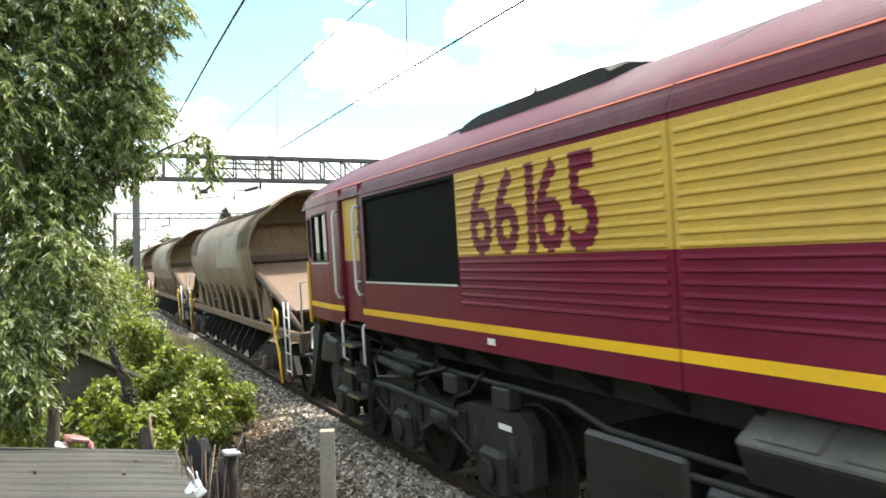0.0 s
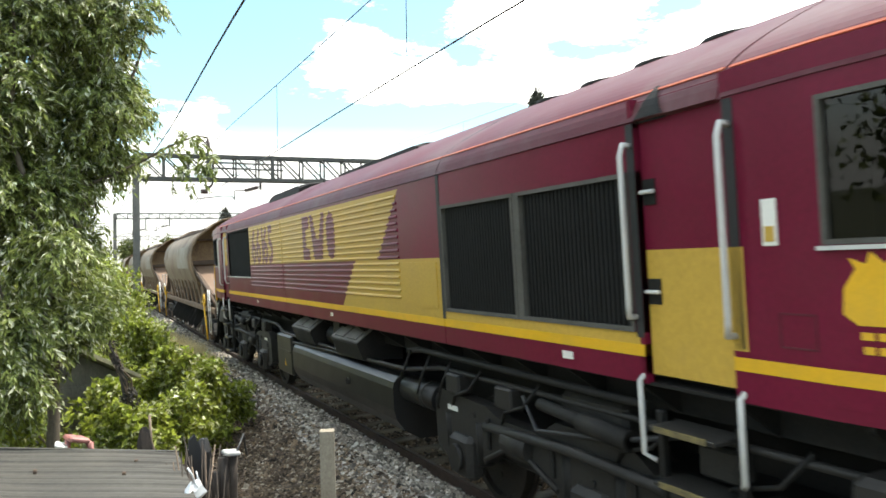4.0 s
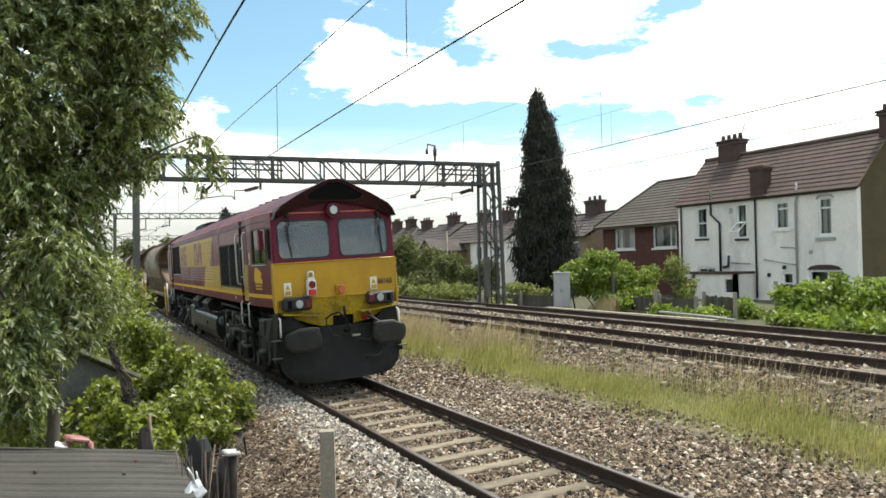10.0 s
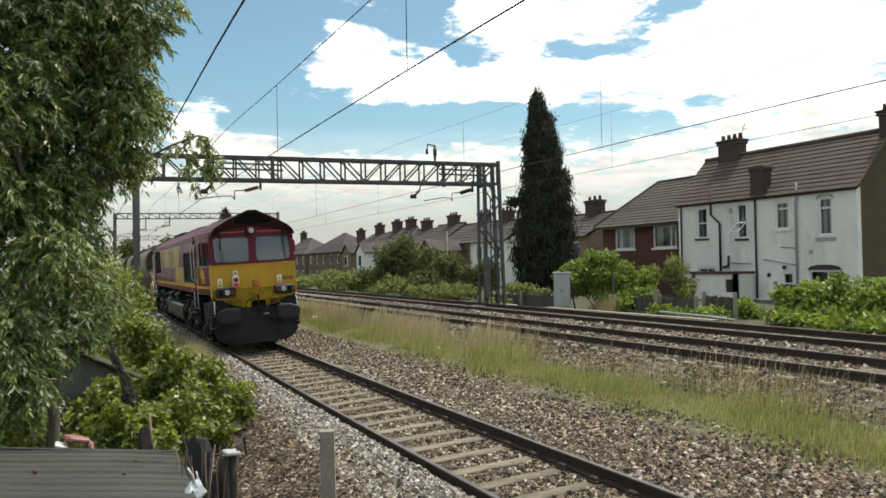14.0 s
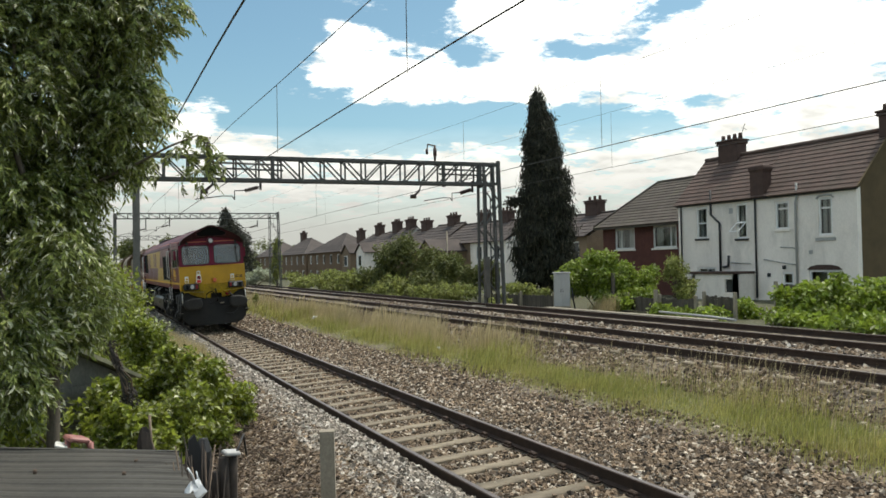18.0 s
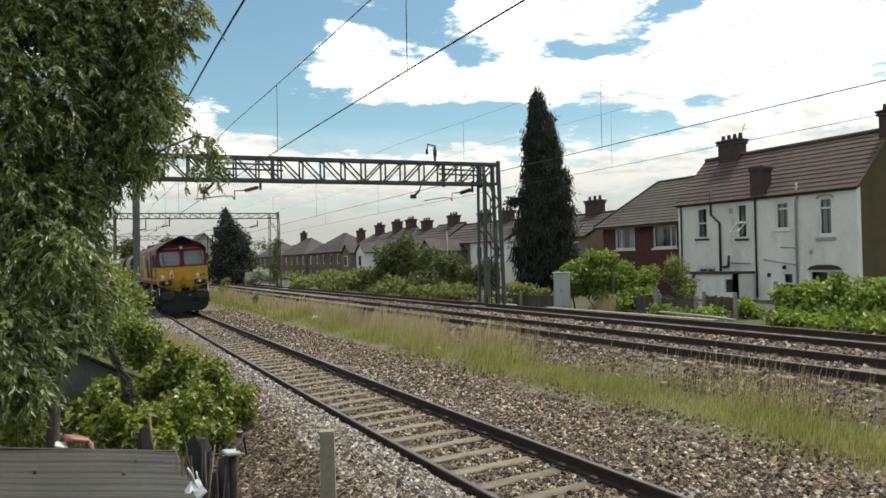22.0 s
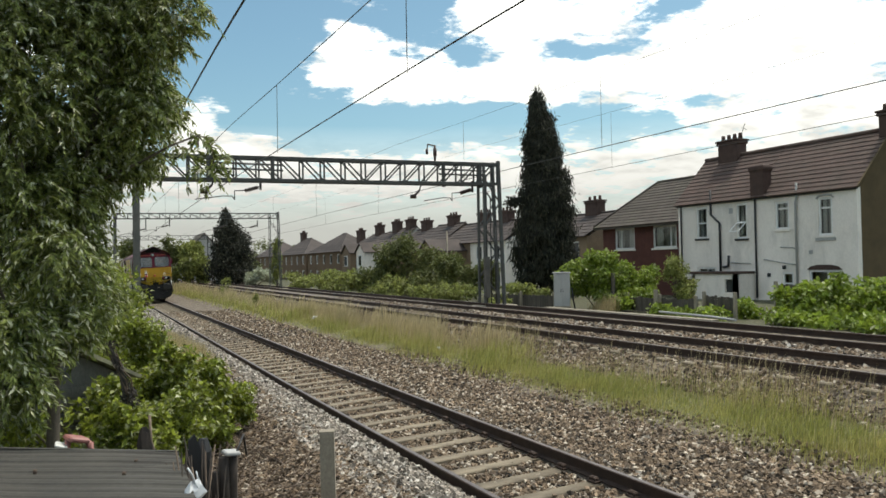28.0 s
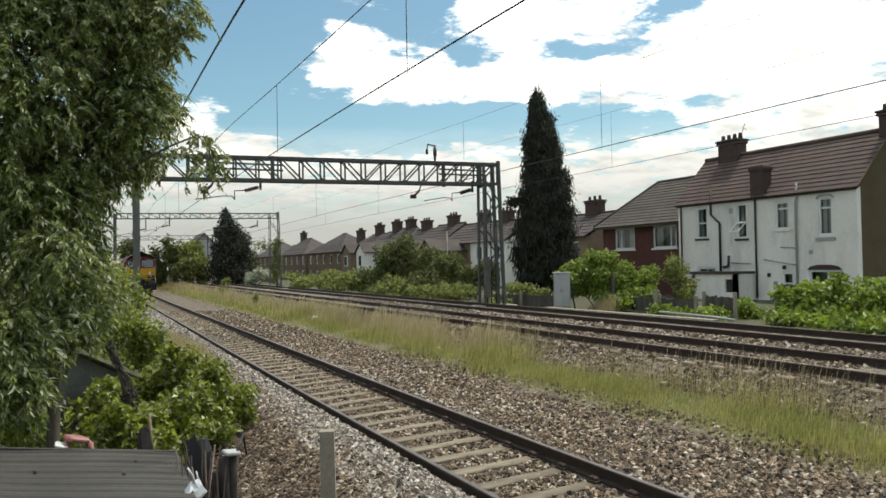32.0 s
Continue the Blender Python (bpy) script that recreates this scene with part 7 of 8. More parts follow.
def lumps(blobs, seed, n=9):
    """Breaks each clump into smaller ones over its surface, with gaps between."""
    rnd = random.Random(seed)
    out = []
    for b in blobs:
        out.append((b[0], b[1], b[2], b[3] * 0.6, b[4] * 0.6, b[5] * 0.6))
        for k in range(n):
            d = Vector((rnd.gauss(0, 1), rnd.gauss(0, 1), rnd.gauss(0.15, 1))).normalized() * rnd.uniform(0.55, 0.85)
            q = rnd.uniform(0.22, 0.42)
            out.append((b[0] + d.x * b[3], b[1] + d.y * b[4], b[2] + d.z * b[5], b[3] * q, b[4] * q, b[5] * q))
    return out


def leaf_cloud(name, blobs, count, length, width, material, seed, droop=0.3, shell=0.55, jag=0.35, face=0.0):
    """Many small folded leaves filling ragged clumps. blobs: x, y, z, rx, ry, rz; face: how much the leaves turn up and out."""
    rng = np.random.default_rng(seed)
    vol = np.array([b[3] * b[4] * b[5] for b in blobs]) ** 0.67
    pick = rng.choice(len(blobs), count, p=vol / vol.sum())
    B = np.array(blobs)[pick]
    d = rng.normal(size=(count, 3))
    d /= np.linalg.norm(d, axis=1, keepdims=True)
    # ragged outline: the radius swings with direction
    ph = rng.uniform(0, 6.28, (len(blobs), 6))[pick]
    wob = 1 + jag * 0.5 * (np.sin(4 * d[:, 0] + ph[:, 0]) * np.sin(5 * d[:, 2] + ph[:, 1]) + np.sin(9 * d[:, 1] + ph[:, 2]) * np.sin(8 * d[:, 2] + ph[:, 3]) + 0.6 * np.sin(17 * d[:, 2] + ph[:, 4]) * np.sin(15 * d[:, 0] + ph[:, 5]))
    r = rng.uniform(0, 1, count) ** shell * wob
    pos = B[:, :3] + d * B[:, 3:6] * r[:, None]
    aim = d * 0.5 + rng.normal(size=(count, 3)) * 0.7 + np.array([0, 0, -droop * 2])
    aim /= np.linalg.norm(aim, axis=1, keepdims=True)
    nrm = rng.normal(size=(count, 3)) * (1 - 0.6 * face) + face * (d * 0.7 + np.array([0, 0, 0.9]))
    L = (length * rng.uniform(0.6, 1.3, count))[:, None]
    W = (width * rng.uniform(0.6, 1.3, count))[:, None]
    return leaf_quads(name, pos, aim, nrm, L, W, material)


def spray_cloud(name, blobs, sprays, per, length, width, material, seed, reach=0.30):
    """Hanging sprays: thin twigs that arch out and down, each with a double row of narrow leaves."""
    rng = np.random.default_rng(seed)
    vol = np.array([b[3] * b[4] * b[5] for b in blobs]) ** 0.67
    pick = rng.choice(len(blobs), sprays, p=vol / vol.sum())
    B = np.array(blobs)[pick]
    d = rng.normal(size=(sprays, 3))
    d /= np.linalg.norm(d, axis=1, keepdims=True)
    base = B[:, :3] + d * B[:, 3:6] * (rng.uniform(0.25, 1, sprays) ** 0.6)[:, None]
    out = d * np.array([1, 1, 0.4]) + rng.normal(size=(sprays, 3)) * 0.35 + np.array([0, 0, 0.15])
    out /= np.linalg.norm(out, axis=1, keepdims=True)
    ln = reach * rng.uniform(0.5, 1.25, sprays)
    t = (np.arange(per) + 0.5) / per
    T = t[None, :, None]
    path = base[:, None] + (out[:, None] * T * 0.75 + np.array([0, 0, -0.5]) * T ** 2) * ln[:, None, None]
    along = out[:, None] * 0.75 + np.array([0, 0, -1.0]) * T
    along /= np.linalg.norm(along, axis=2, keepdims=True)
    flat = rng.normal(size=(sprays, 1, 3)) * 0.5 + np.array([0, 0, 1.0]) + d[:, None] * 0.5
    side = np.cross(along, np.broadcast_to(flat, along.shape))
    side /= np.linalg.norm(side, axis=2, keepdims=True) + 1e-9
    sign = np.where(np.arange(per) % 2, 1.0, -1.0)[None, :, None]
    aim = along * 0.8 + side * sign * 0.55 + rng.normal(size=along.shape) * 0.22 + np.array([0, 0, -0.25])
    aim = aim.reshape(-1, 3)
    aim /= np.linalg.norm(aim, axis=1, keepdims=True)
    n = len(aim)
    nrm = np.broadcast_to(flat, along.shape).reshape(-1, 3) + rng.normal(size=(n, 3)) * 0.45
    L = (length * rng.uniform(0.6, 1.3, n))[:, None]
    W = (width * rng.uniform(0.7, 1.3, n))[:, None]
    return leaf_quads(name, path.reshape(-1, 3), aim, nrm, L, W, material)


def limb(parent, pts, r0, r1, name="limb"):
    sh = Shape()
    path = [Vector(p) for p in pts]
    fine = []
    for i in range(len(path) - 1):
        for k in range(4):
            f = k / 4
            p = path[i].lerp(path[i + 1], f)
            fine.append(p + Vector((noise.noise(p * 1.7), noise.noise(p * 1.7 + Vector((5, 0, 0))), 0)) * r0 * 0.7)
    fine.append(path[-1])
    return part(name, sh.tube(fine, r0, 9, r1), M_BARK, parent)


SWAYING = []


def build_big_tree():
    base = Vector((-0.22, 8.3, -0.5))
    tree = thing("willow_leaved_tree", "tall leafy tree with long narrow hanging leaves beside the track", "tree", at=Matrix.Translation(base))
    o = base

    def rel(*p):
        return tuple(Vector(p) - o)
    limb(tree, [rel(-0.22, 8.3, -0.5), rel(-0.19, 8.3, 1.45), rel(-0.05, 8.3, 2.43), rel(0.18, 8.35, 3.66), rel(0.33, 8.4, 5.0), rel(0.3, 8.5, 6.6)], 0.065, 0.02, "trunk")
    limb(tree, [rel(-0.16, 8.3, 1.7), rel(-0.3, 8.1, 2.6), rel(-0.5, 7.9, 3.6), rel(-0.5, 8.0, 5.0)], 0.05, 0.012)
    limb(tree, [rel(0.05, 8.3, 3.0), rel(0.4, 8.5, 3.8), rel(0.7, 8.5, 4.9)], 0.035, 0.01)
    limb(tree, [rel(0.1, 8.3, 3.2), rel(0.6, 8.2, 3.45), rel(0.86, 8.05, 3.60), rel(1.13, 8.0, 3.72), rel(1.27, 8.0, 3.58), rel(1.30, 8.0, 3.3)], 0.016, 0.004)
    limb(tree, [rel(-0.2, 8.3, 1.2), rel(-0.5, 8.0, 1.9), rel(-0.6, 7.7, 2.3)], 0.03, 0.008)
    clumps = ((-0.47, 8.2, 4.73, 0.62), (0.12, 8.6, 4.92, 0.62), (0.62, 8.4, 4.85, 0.50), (-0.42, 8.0, 3.84, 0.58), (0.21, 8.4, 4.02, 0.58), (0.62, 8.6, 4.10, 0.40), (-0.38, 8.0, 3.11, 0.52), (0.02, 8.3, 3.21, 0.46),
              (0.34, 8.6, 3.55, 0.34), (-0.28, 7.8, 2.43, 0.46), (-0.10, 8.4, 2.60, 0.38), (-0.41, 7.6, 1.79, 0.42), (-0.14, 8.0, 1.82, 0.26), (-0.62, 7.6, 1.25, 0.30), (0.02, 8.1, 1.95, 0.28), (-0.42, 7.3, 1.45, 0.24),
              (-0.3, 8.3, 5.8, 0.75), (0.4, 8.5, 5.8, 0.7), (-1.0, 8.2, 4.4, 0.7), (-1.1, 8.2, 3.0, 0.7), (-1.0, 8.0, 1.9, 0.6), (0.1, 8.5, 6.7, 0.6), (-0.05, 8.9, 2.2, 0.5), (-0.3, 9.0, 3.4, 0.6), (0.3, 9.1, 4.6, 0.6))
    for i, (x, y, z, r) in enumerate(clumps):
        blobs = []
        rnd = random.Random(50 + i)
        for k in range(7):
            blobs.append((rnd.uniform(-0.6, 0.6) * r, rnd.uniform(-0.6, 0.6) * r, rnd.uniform(-0.5, 0.5) * r, r * 0.48, r * 0.48, r * 0.62))
        me = spray_cloud("foliage_clump", blobs, int((1750 if z > 2.7 else 1300) * r * r) + 60, 13, 0.078, 0.023, M_LEAF, 100 + i, 0.23)
        ob = tagged(part("foliage_clump", me, None, tree, at=Matrix.Translation(rel(x, y, z))), kind="stuff")
        SWAYING.append((ob, 0.06 if z > 3 else 0.035, i, max(0.0, z - 2.3) / 2.5))
    me = spray_cloud("twig_leaves", [(0.02, 0, 0.20, 0.12, 0.1, 0.09), (0.17, -0.05, 0.06, 0.09, 0.1, 0.16), (0.28, 0, 0.0, 0.07, 0.1, 0.12), (-0.14, 0.05, 0.08, 0.12, 0.1, 0.14), (-0.30, 0.1, -0.02, 0.14, 0.1, 0.18), (0.05, 0, -0.08, 0.10, 0.1, 0.14), (-0.12, 0, -0.15, 0.10, 0.1, 0.12)], 48, 11, 0.085, 0.027, M_LEAF, 77, 0.18)
    ob = part("foliage_clump", me, None, tree, at=Matrix.Translation(rel(1.12, 8.0, 3.45)))
    tagged(ob, kind="stuff")
    SWAYING.append((ob, 0.05, 40, 0.3))
    return tree


build_big_tree()


def build_shrub(name, label, blobs, count, length, width, mat, seed, stems=6, droop=0.1, category="shrub", group="", sway=0.0, shell=0.5):
    b0 = blobs[0]
    gx, gy = b0[0], b0[1]
    gz = ground_z(gx, gy)
    ob = thing(name, label, category, at=Matrix.Translation((gx, gy, gz)), group=group)
    rel = [(b[0] - gx, b[1] - gy, b[2] - gz, *b[3:]) for b in blobs]
    rnd = random.Random(seed)
    for k in range(stems):
        b = rel[k % len(rel)]
        part("stem", Shape().tube([(rnd.uniform(-0.1, 0.1), rnd.uniform(-0.1, 0.1), -0.05), (b[0] * 0.5 + rnd.uniform(-0.1, 0.1), b[1] * 0.5, b[2] * 0.5), (b[0], b[1], b[2])], 0.025 + 0.01 * b[3], 6, 0.006), M_BARK, ob)
    c = part("crown", leaf_cloud("crown", lumps(rel, seed) if droop < 0.4 else rel, count, length, width, mat, seed, droop=droop, shell=shell, face=0.75 if droop < 0.4 else 0.2), None, ob)
    if sway:
        SWAYING.append((c, sway, seed, 0.0))
    return ob


SH = "bright green leafy shrub on the bank beside the track"
build_shrub("shrub", SH, [(1.5, 12.0, 0.45, 0.72, 0.6, 0.62), (1.15, 12.3, 0.7, 0.5, 0.5, 0.5), (2.15, 12.5, 0.22, 0.52, 0.5, 0.48), (1.75, 11.6, 0.05, 0.5, 0.5, 0.35), (1.9, 12.2, 0.55, 0.4, 0.4, 0.4), (1.35, 11.9, 0.95, 0.3, 0.3, 0.3)], 8600, 0.10, 0.066, M_BUSH, 201, sway=0.02)
build_shrub("shrub", SH, [(0.82, 10.5, 0.42, 0.6, 0.5, 0.42), (0.4, 10.2, 0.6, 0.45, 0.4, 0.45), (1.2, 10.6, 0.2, 0.45, 0.4, 0.35), (0.75, 10.4, 0.0, 0.6, 0.5, 0.4)], 5400, 0.09, 0.06, M_BUSH, 202, sway=0.015)
build_shrub("shrub", SH, [(1.02, 14.0, 1.05, 0.62, 0.6, 0.66), (1.12, 14.4, 0.5, 0.5, 0.5, 0.5), (0.7, 13.6, 0.5, 0.6, 0.6, 0.6)], 7000, 0.095, 0.058, M_BUSH, 203, sway=0.02)
build_shrub("elder_bush", "tall green bush behind the shed beside the track", [(0.95, 17.0, 1.7, 0.55, 0.7, 0.75), (0.65, 20.0, 2.25, 0.8, 0.8, 0.85), (0.2, 15.0, 1.5, 0.7, 0.7, 0.75), (0.9, 18.0, 0.7, 0.8, 1.2, 0.8), (0.5, 16.0, 0.6, 0.9, 1.0, 0.8), (0.1, 18.0, 1.8, 0.9, 1.0, 0.9), (0.9, 22.5, 1.6, 0.8, 1.5, 1.3)], 9000, 0.11, 0.06, M_BUSH, 204, stems=10, sway=0.015)
build_shrub("elder_bush", "dark green bush along the garden edge of the line", [(0.2, 25.5, 1.5, 1.2, 2.0, 1.6), (0.6, 30.0, 1.2, 1.1, 2.5, 1.4), (0.7, 36.0, 1.2, 1.2, 3.0, 1.5), (0.9, 43.0, 1.4, 1.3, 4.0, 1.7), (1.2, 52.0, 1.5, 1.4, 5.0, 1.8), (1.5, 63.0, 1.6, 1.6, 6.0, 2.0)], 9000, 0.20, 0.12, M_TREEF, 205, stems=8)
build_shrub("climbing_weeds", "tangle of green weeds between the sheds", [(0.28, 10.0, 0.62, 0.42, 0.4, 0.42), (-0.6, 9.6, 0.6, 0.7, 0.5, 0.45), (-0.2, 9.4, 0.3, 0.6, 0.4, 0.4), (-0.6, 8.9, 1.0, 0.4, 0.4, 0.4)], 2600, 0.10, 0.06, M_BUSH, 206)
build_shrub("back_garden_tree", "dark leafy garden tree behind the willow", [(-2.2, 14.0, 2.2, 1.2, 1.2, 1.8), (-1.5, 15.5, 3.6, 1.3, 1.2, 1.6), (-2.8, 15.0, 4.6, 1.6, 1.5, 1.8), (-0.9, 16.0, 1.6, 0.9, 1.0, 1.2)], 6000, 0.16, 0.08, M_BRAMBLE, 207, category="tree")
build_shrub("nettle_clump", "green nettles around the dark post", [(0.5, 8.5, 0.45, 0.3, 0.25, 0.45), (0.25, 8.7, 0.55, 0.3, 0.25, 0.4), (0.46, 8.6, 0.80, 0.26, 0.2, 0.30), (0.75, 8.8, 0.35, 0.3, 0.25, 0.45)], 3200, 0.085, 0.055, M_BUSH, 219)
build_shrub("back_garden_tree", "tall dark garden tree beyond the sheds", [(-5.0, 10.0, 3.5, 2.0, 2.5, 3.0), (-6.0, 4.0, 3.5, 2.0, 3.0, 3.0), (-5.0, 18.0, 4.0, 2.5, 3.0, 3.2)], 7000, 0.2, 0.11, M_TREEF, 218, category="tree")
HG = "sprawling bright green vine over the trackside fence"
build_shrub("vine_hedge", HG, [(21.5, 17.4, 0.75, 1.1, 1.5, 0.85), (21.4, 15.8, 0.9, 1.1, 1.4, 0.95), (21.0, 14.0, 0.9, 1.0, 1.3, 0.85), (21.2, 12.5, 0.9, 1.0, 1.3, 0.95), (21.0, 19.2, 0.5, 0.7, 1.0, 0.55), (20.4, 16.6, 0.45, 0.8, 1.6, 0.35), (20.2, 14.5, 0.45, 0.8, 1.6, 0.4), (21.4, 16.6, 1.32, 0.7, 0.9, 0.36), (21.2, 14.6, 1.46, 0.6, 0.6, 0.35), (21.3, 10.8, 0.9, 1.0, 1.4, 0.9), (19.5, 14.2, 0.45, 0.7, 1.4, 0.32), (19.3, 12.4, 0.45, 0.7, 1.3, 0.35), (19.7, 16.0, 0.45, 0.6, 1.2, 0.28)], 15000, 0.19, 0.14, M_HEDGE, 208, stems=10)
build_shrub("shrub", "rounded green garden shrub beside the equipment cabinet", [(20.4, 26.8, 1.75, 1.7, 1.6, 1.15), (21.5, 26.0, 1.3, 1.5, 1.3, 1.1), (20.6, 25.4, 0.8, 1.5, 1.3, 0.8), (19.6, 21.6, 0.45, 0.5, 1.3, 0.3), (19.5, 19.6, 0.45, 0.5, 1.2, 0.32), (19.6, 27.6, 1.4, 0.9, 0.9, 0.9)], 15000, 0.17, 0.115, M_HEDGE, 209)
build_shrub("shrub", "small sage green garden shrub in front of the house", [(22.2, 24.0, 1.85, 0.62, 0.6, 0.72), (22.4, 23.7, 1.1, 0.7, 0.6, 0.6)], 3200, 0.13, 0.06, M_BRAMBLE, 210)
build_shrub("bramble", "low green bramble beside the gantry foot", [(20.5, 33.0, 0.75, 1.3, 1.6, 0.65), (18.6, 36.5, 0.9, 1.0, 2.5, 0.8), (18.2, 31.6, 0.6, 0.5, 1.0, 0.4)], 3600, 0.18, 0.11, M_BRAMBLE, 211)
build_shrub("garden_tree", "broad leafy tree behind the tracks", [(20.5, 48.0, 2.9, 2.3, 2.3, 1.9), (19.4, 49.5, 1.6, 2.0, 2.0, 1.4), (21.6, 46.0, 2.0, 1.8, 1.8, 1.6)], 8000, 0.24, 0.15, M_TREEF, 212, category="tree")
build_shrub("garden_tree", "leafy bush behind the gantry mast", [(20.9, 42.0, 1.8, 1.5, 1.8, 1.5), (21.8, 40.0, 1.6, 1.5, 1.5, 1.3), (20.2, 44.5, 1.2, 1.3, 1.3, 1.0)], 6000, 0.20, 0.12, M_TREEF, 213, category="tree")
build_shrub("hedge", "long low bright green hedge beside the main line", [(18.6, 46.0, 0.95, 1.2, 3.0, 0.85), (18.2, 52.0, 1.1, 1.3, 3.5, 0.9), (18.1, 58.5, 1.1, 1.4, 4.0, 0.9), (18.3, 66.0, 1.1, 1.5, 4.5, 0.9), (19.5, 62.0, 1.2, 1.6, 5, 0.9), (18.4, 41.0, 0.7, 0.9, 2.0, 0.6)], 11000, 0.26, 0.16, M_BRAMBLE, 214, stems=8, category="hedge")
build_shrub("flowering_bush", "pale flowering bush beside the main line", [(15.3, 72.0, 1.55, 1.3, 1.5, 0.8), (16.8, 73.5, 1.5, 1.3, 1.4, 0.8)], 3000, 0.24, 0.14, M_PALEFL, 215)
build_shrub("slender_poplar", "slim upright green tree beside the far gantry", [(15.85, 66.0, 2.6, 0.5, 0.5, 2.0), (15.9, 66.1, 4.2, 0.35, 0.35, 0.9)], 1300, 0.22, 0.12, M_BRAMBLE, 216, category="tree")
build_shrub("round_conifer", "dark pointed evergreen beside the far gantry", [(15.5, 85.0, 2.4, 2.7, 2.5, 2.2), (15.6, 85.0, 4.6, 2.3, 1.9, 2.2), (15.2, 85.0, 6.3, 1.5, 1.2, 1.6), (14.9, 85.0, 7.7, 0.7, 0.7, 1.1), (14.8, 85, 8.5, 0.25, 0.3, 0.7)], 17000, 0.30, 0.14, M_CYPRESS, 217, category="tree", droop=0.5)
for i, (bl, n, m) in enumerate((([(10.6, 100, 3.6, 2.2, 2.0, 3.0), (9.0, 101, 2.4, 1.8, 2.0, 2.2)], 3600, M_TREEF), ([(12.3, 92, 2.4, 2.0, 2.0, 2.0), (13.0, 94, 3.6, 1.4, 1.5, 2.4), (11.8, 93, 4.2, 0.9, 1.0, 1.5)], 4200, M_BRAMBLE), ([(8.0, 132, 4.4, 4.0, 3.0, 3.2), (3.0, 128, 4.0, 3.5, 3.0, 3.0)], 4000, M_TREEF),
                                ([(24.0, 130, 3.4, 4.5, 5.0, 2.4), (22.0, 120, 2.2, 3.0, 4.0, 1.8), (20.5, 105, 2.0, 2.5, 5.0, 1.6)], 5000, M_TREEF), ([(40.0, 165, 5.5, 9.0, 5.0, 3.2), (55, 160, 5.5, 9.0, 5.0, 3.0), (30, 175, 5.0, 7.0, 5.0, 3.0)], 5000, M_TREEF))):
    build_shrub("far_tree", "leafy green tree in the distance beside the line", bl, n, 0.42, 0.28, m, 230 + i, category="tree", group="far trees")


build_shrub("weed", "tall green weed standing in the dry grass", [(9.0, 42.5, 0.5, 0.16, 0.2, 0.40), (9.1, 42.5, 0.8, 0.10, 0.1, 0.2)], 260, 0.12, 0.05, M_BRAMBLE, 251, stems=3, category="weed")
build_shrub("weed", "tall pale green weed standing in the dry grass", [(9.75, 56.5, 0.8, 0.32, 0.3, 0.55), (9.9, 56.5, 1.35, 0.4, 0.2, 0.35)], 360, 0.18, 0.07, M_BRAMBLE, 252, stems=4, category="weed")


def build_cypress():
    x, y, z0 = 24.25, 36.6, 0.3
    tree = thing("cypress_tree", "tall narrow dark cypress with drooping ragged foliage", "tree", at=Matrix.Translation((x, y, z0)))
    limb(tree, [(0, 0, -0.1), (0.1, 0, 4.0), (-0.1, 0, 8.0), (-0.25, 0, 11.7)], 0.22, 0.03, "trunk")
    rnd = random.Random(9)
    for k in range(46):
        f = (k + 0.5) / 46
        z = 0.8 + 10.9 * f
        r = 2.1 * (1 - f) ** 0.5 * (0.85 + 0.15 * min(1, f * 5)) * rnd.uniform(0.85, 1.12)
        a = k * 2.4
        dx, dy = math.cos(a) * r * 0.55, math.sin(a) * r * 0.55
        lean = -0.1 * f - 0.40 * max(0.0, f - 0.72) / 0.28
        me = leaf_cloud("bough", [(dx, dy, 0, r * 0.55, r * 0.55, 0.7), (dx * 1.6, dy * 1.6, -0.3, r * 0.2, r * 0.2, 0.6), (dx * 1.2 - dy * 0.7, dy * 1.2 + dx * 0.7, -0.2, r * 0.22, r * 0.22, 0.55)], int(320 + 700 * r), 0.30, 0.06, M_CYPRESS, 300 + k, droop=1.1, shell=0.6, jag=0.6)
        part("bough", me, None, tree, at=Matrix.Translation((lean, 0, z)))
    for k in range(12):
        z = 1.5 + k * 0.8
        part("branch", Shape().tube([(0, 0, z), (math.cos(k * 2.1) * 1.0, math.sin(k * 2.1) * 1.0, z - 0.1)], 0.03, 6, 0.01), M_BARK, tree)
    me = leaf_cloud("bough", [(-1.55, 0.6, 0, 0.45, 0.4, 0.35)], 300, 0.26, 0.09, M_CYPRESS, 391, droop=0.6)
    part("bough", me, None, tree, at=Matrix.Translation((-0.25, 0, 5.6)))


build_cypress()
# ---- lineside things and the foreground ----
def build_cabinet():
    x, y, z = 18.6, 26.95, ground_z(18.6, 26.95)
    c = thing("equipment_cabinet", "pale grey metal lineside equipment cabinet with streaked doors", "cabinet", at=pose(x, y, z, 0, 0, -34))
    part("body", Shape().box((0, 0, 0.85), (0.68, 0.5, 1.42), 0.02), M_CAB, c)
    part("plinth", Shape().box((0, 0, 0.07), (0.74, 0.56, 0.22), 0.01), M_CONC, c)
    part("roof_cap", Shape().box((0, 0, 1.59), (0.76, 0.58, 0.06), 0.015), M_CAB, c)
    for s in (-1, 1):
        d = part("door", Shape().box((s * 0.165, -0.255, 0.85), (0.32, 0.02, 1.32), 0.006), M_CAB, c)
        part("handle", Shape().box((s * 0.04, -0.275, 0.85), (0.02, 0.03, 0.14), 0.005), M_PIPE, d)
    part("cable_duct", Shape().tube([(0.42, 0, 0.95), (0.45, 0, 0.5), (0.55, -0.1, 0.0)], 0.035), M_PIPE, c)


build_cabinet()


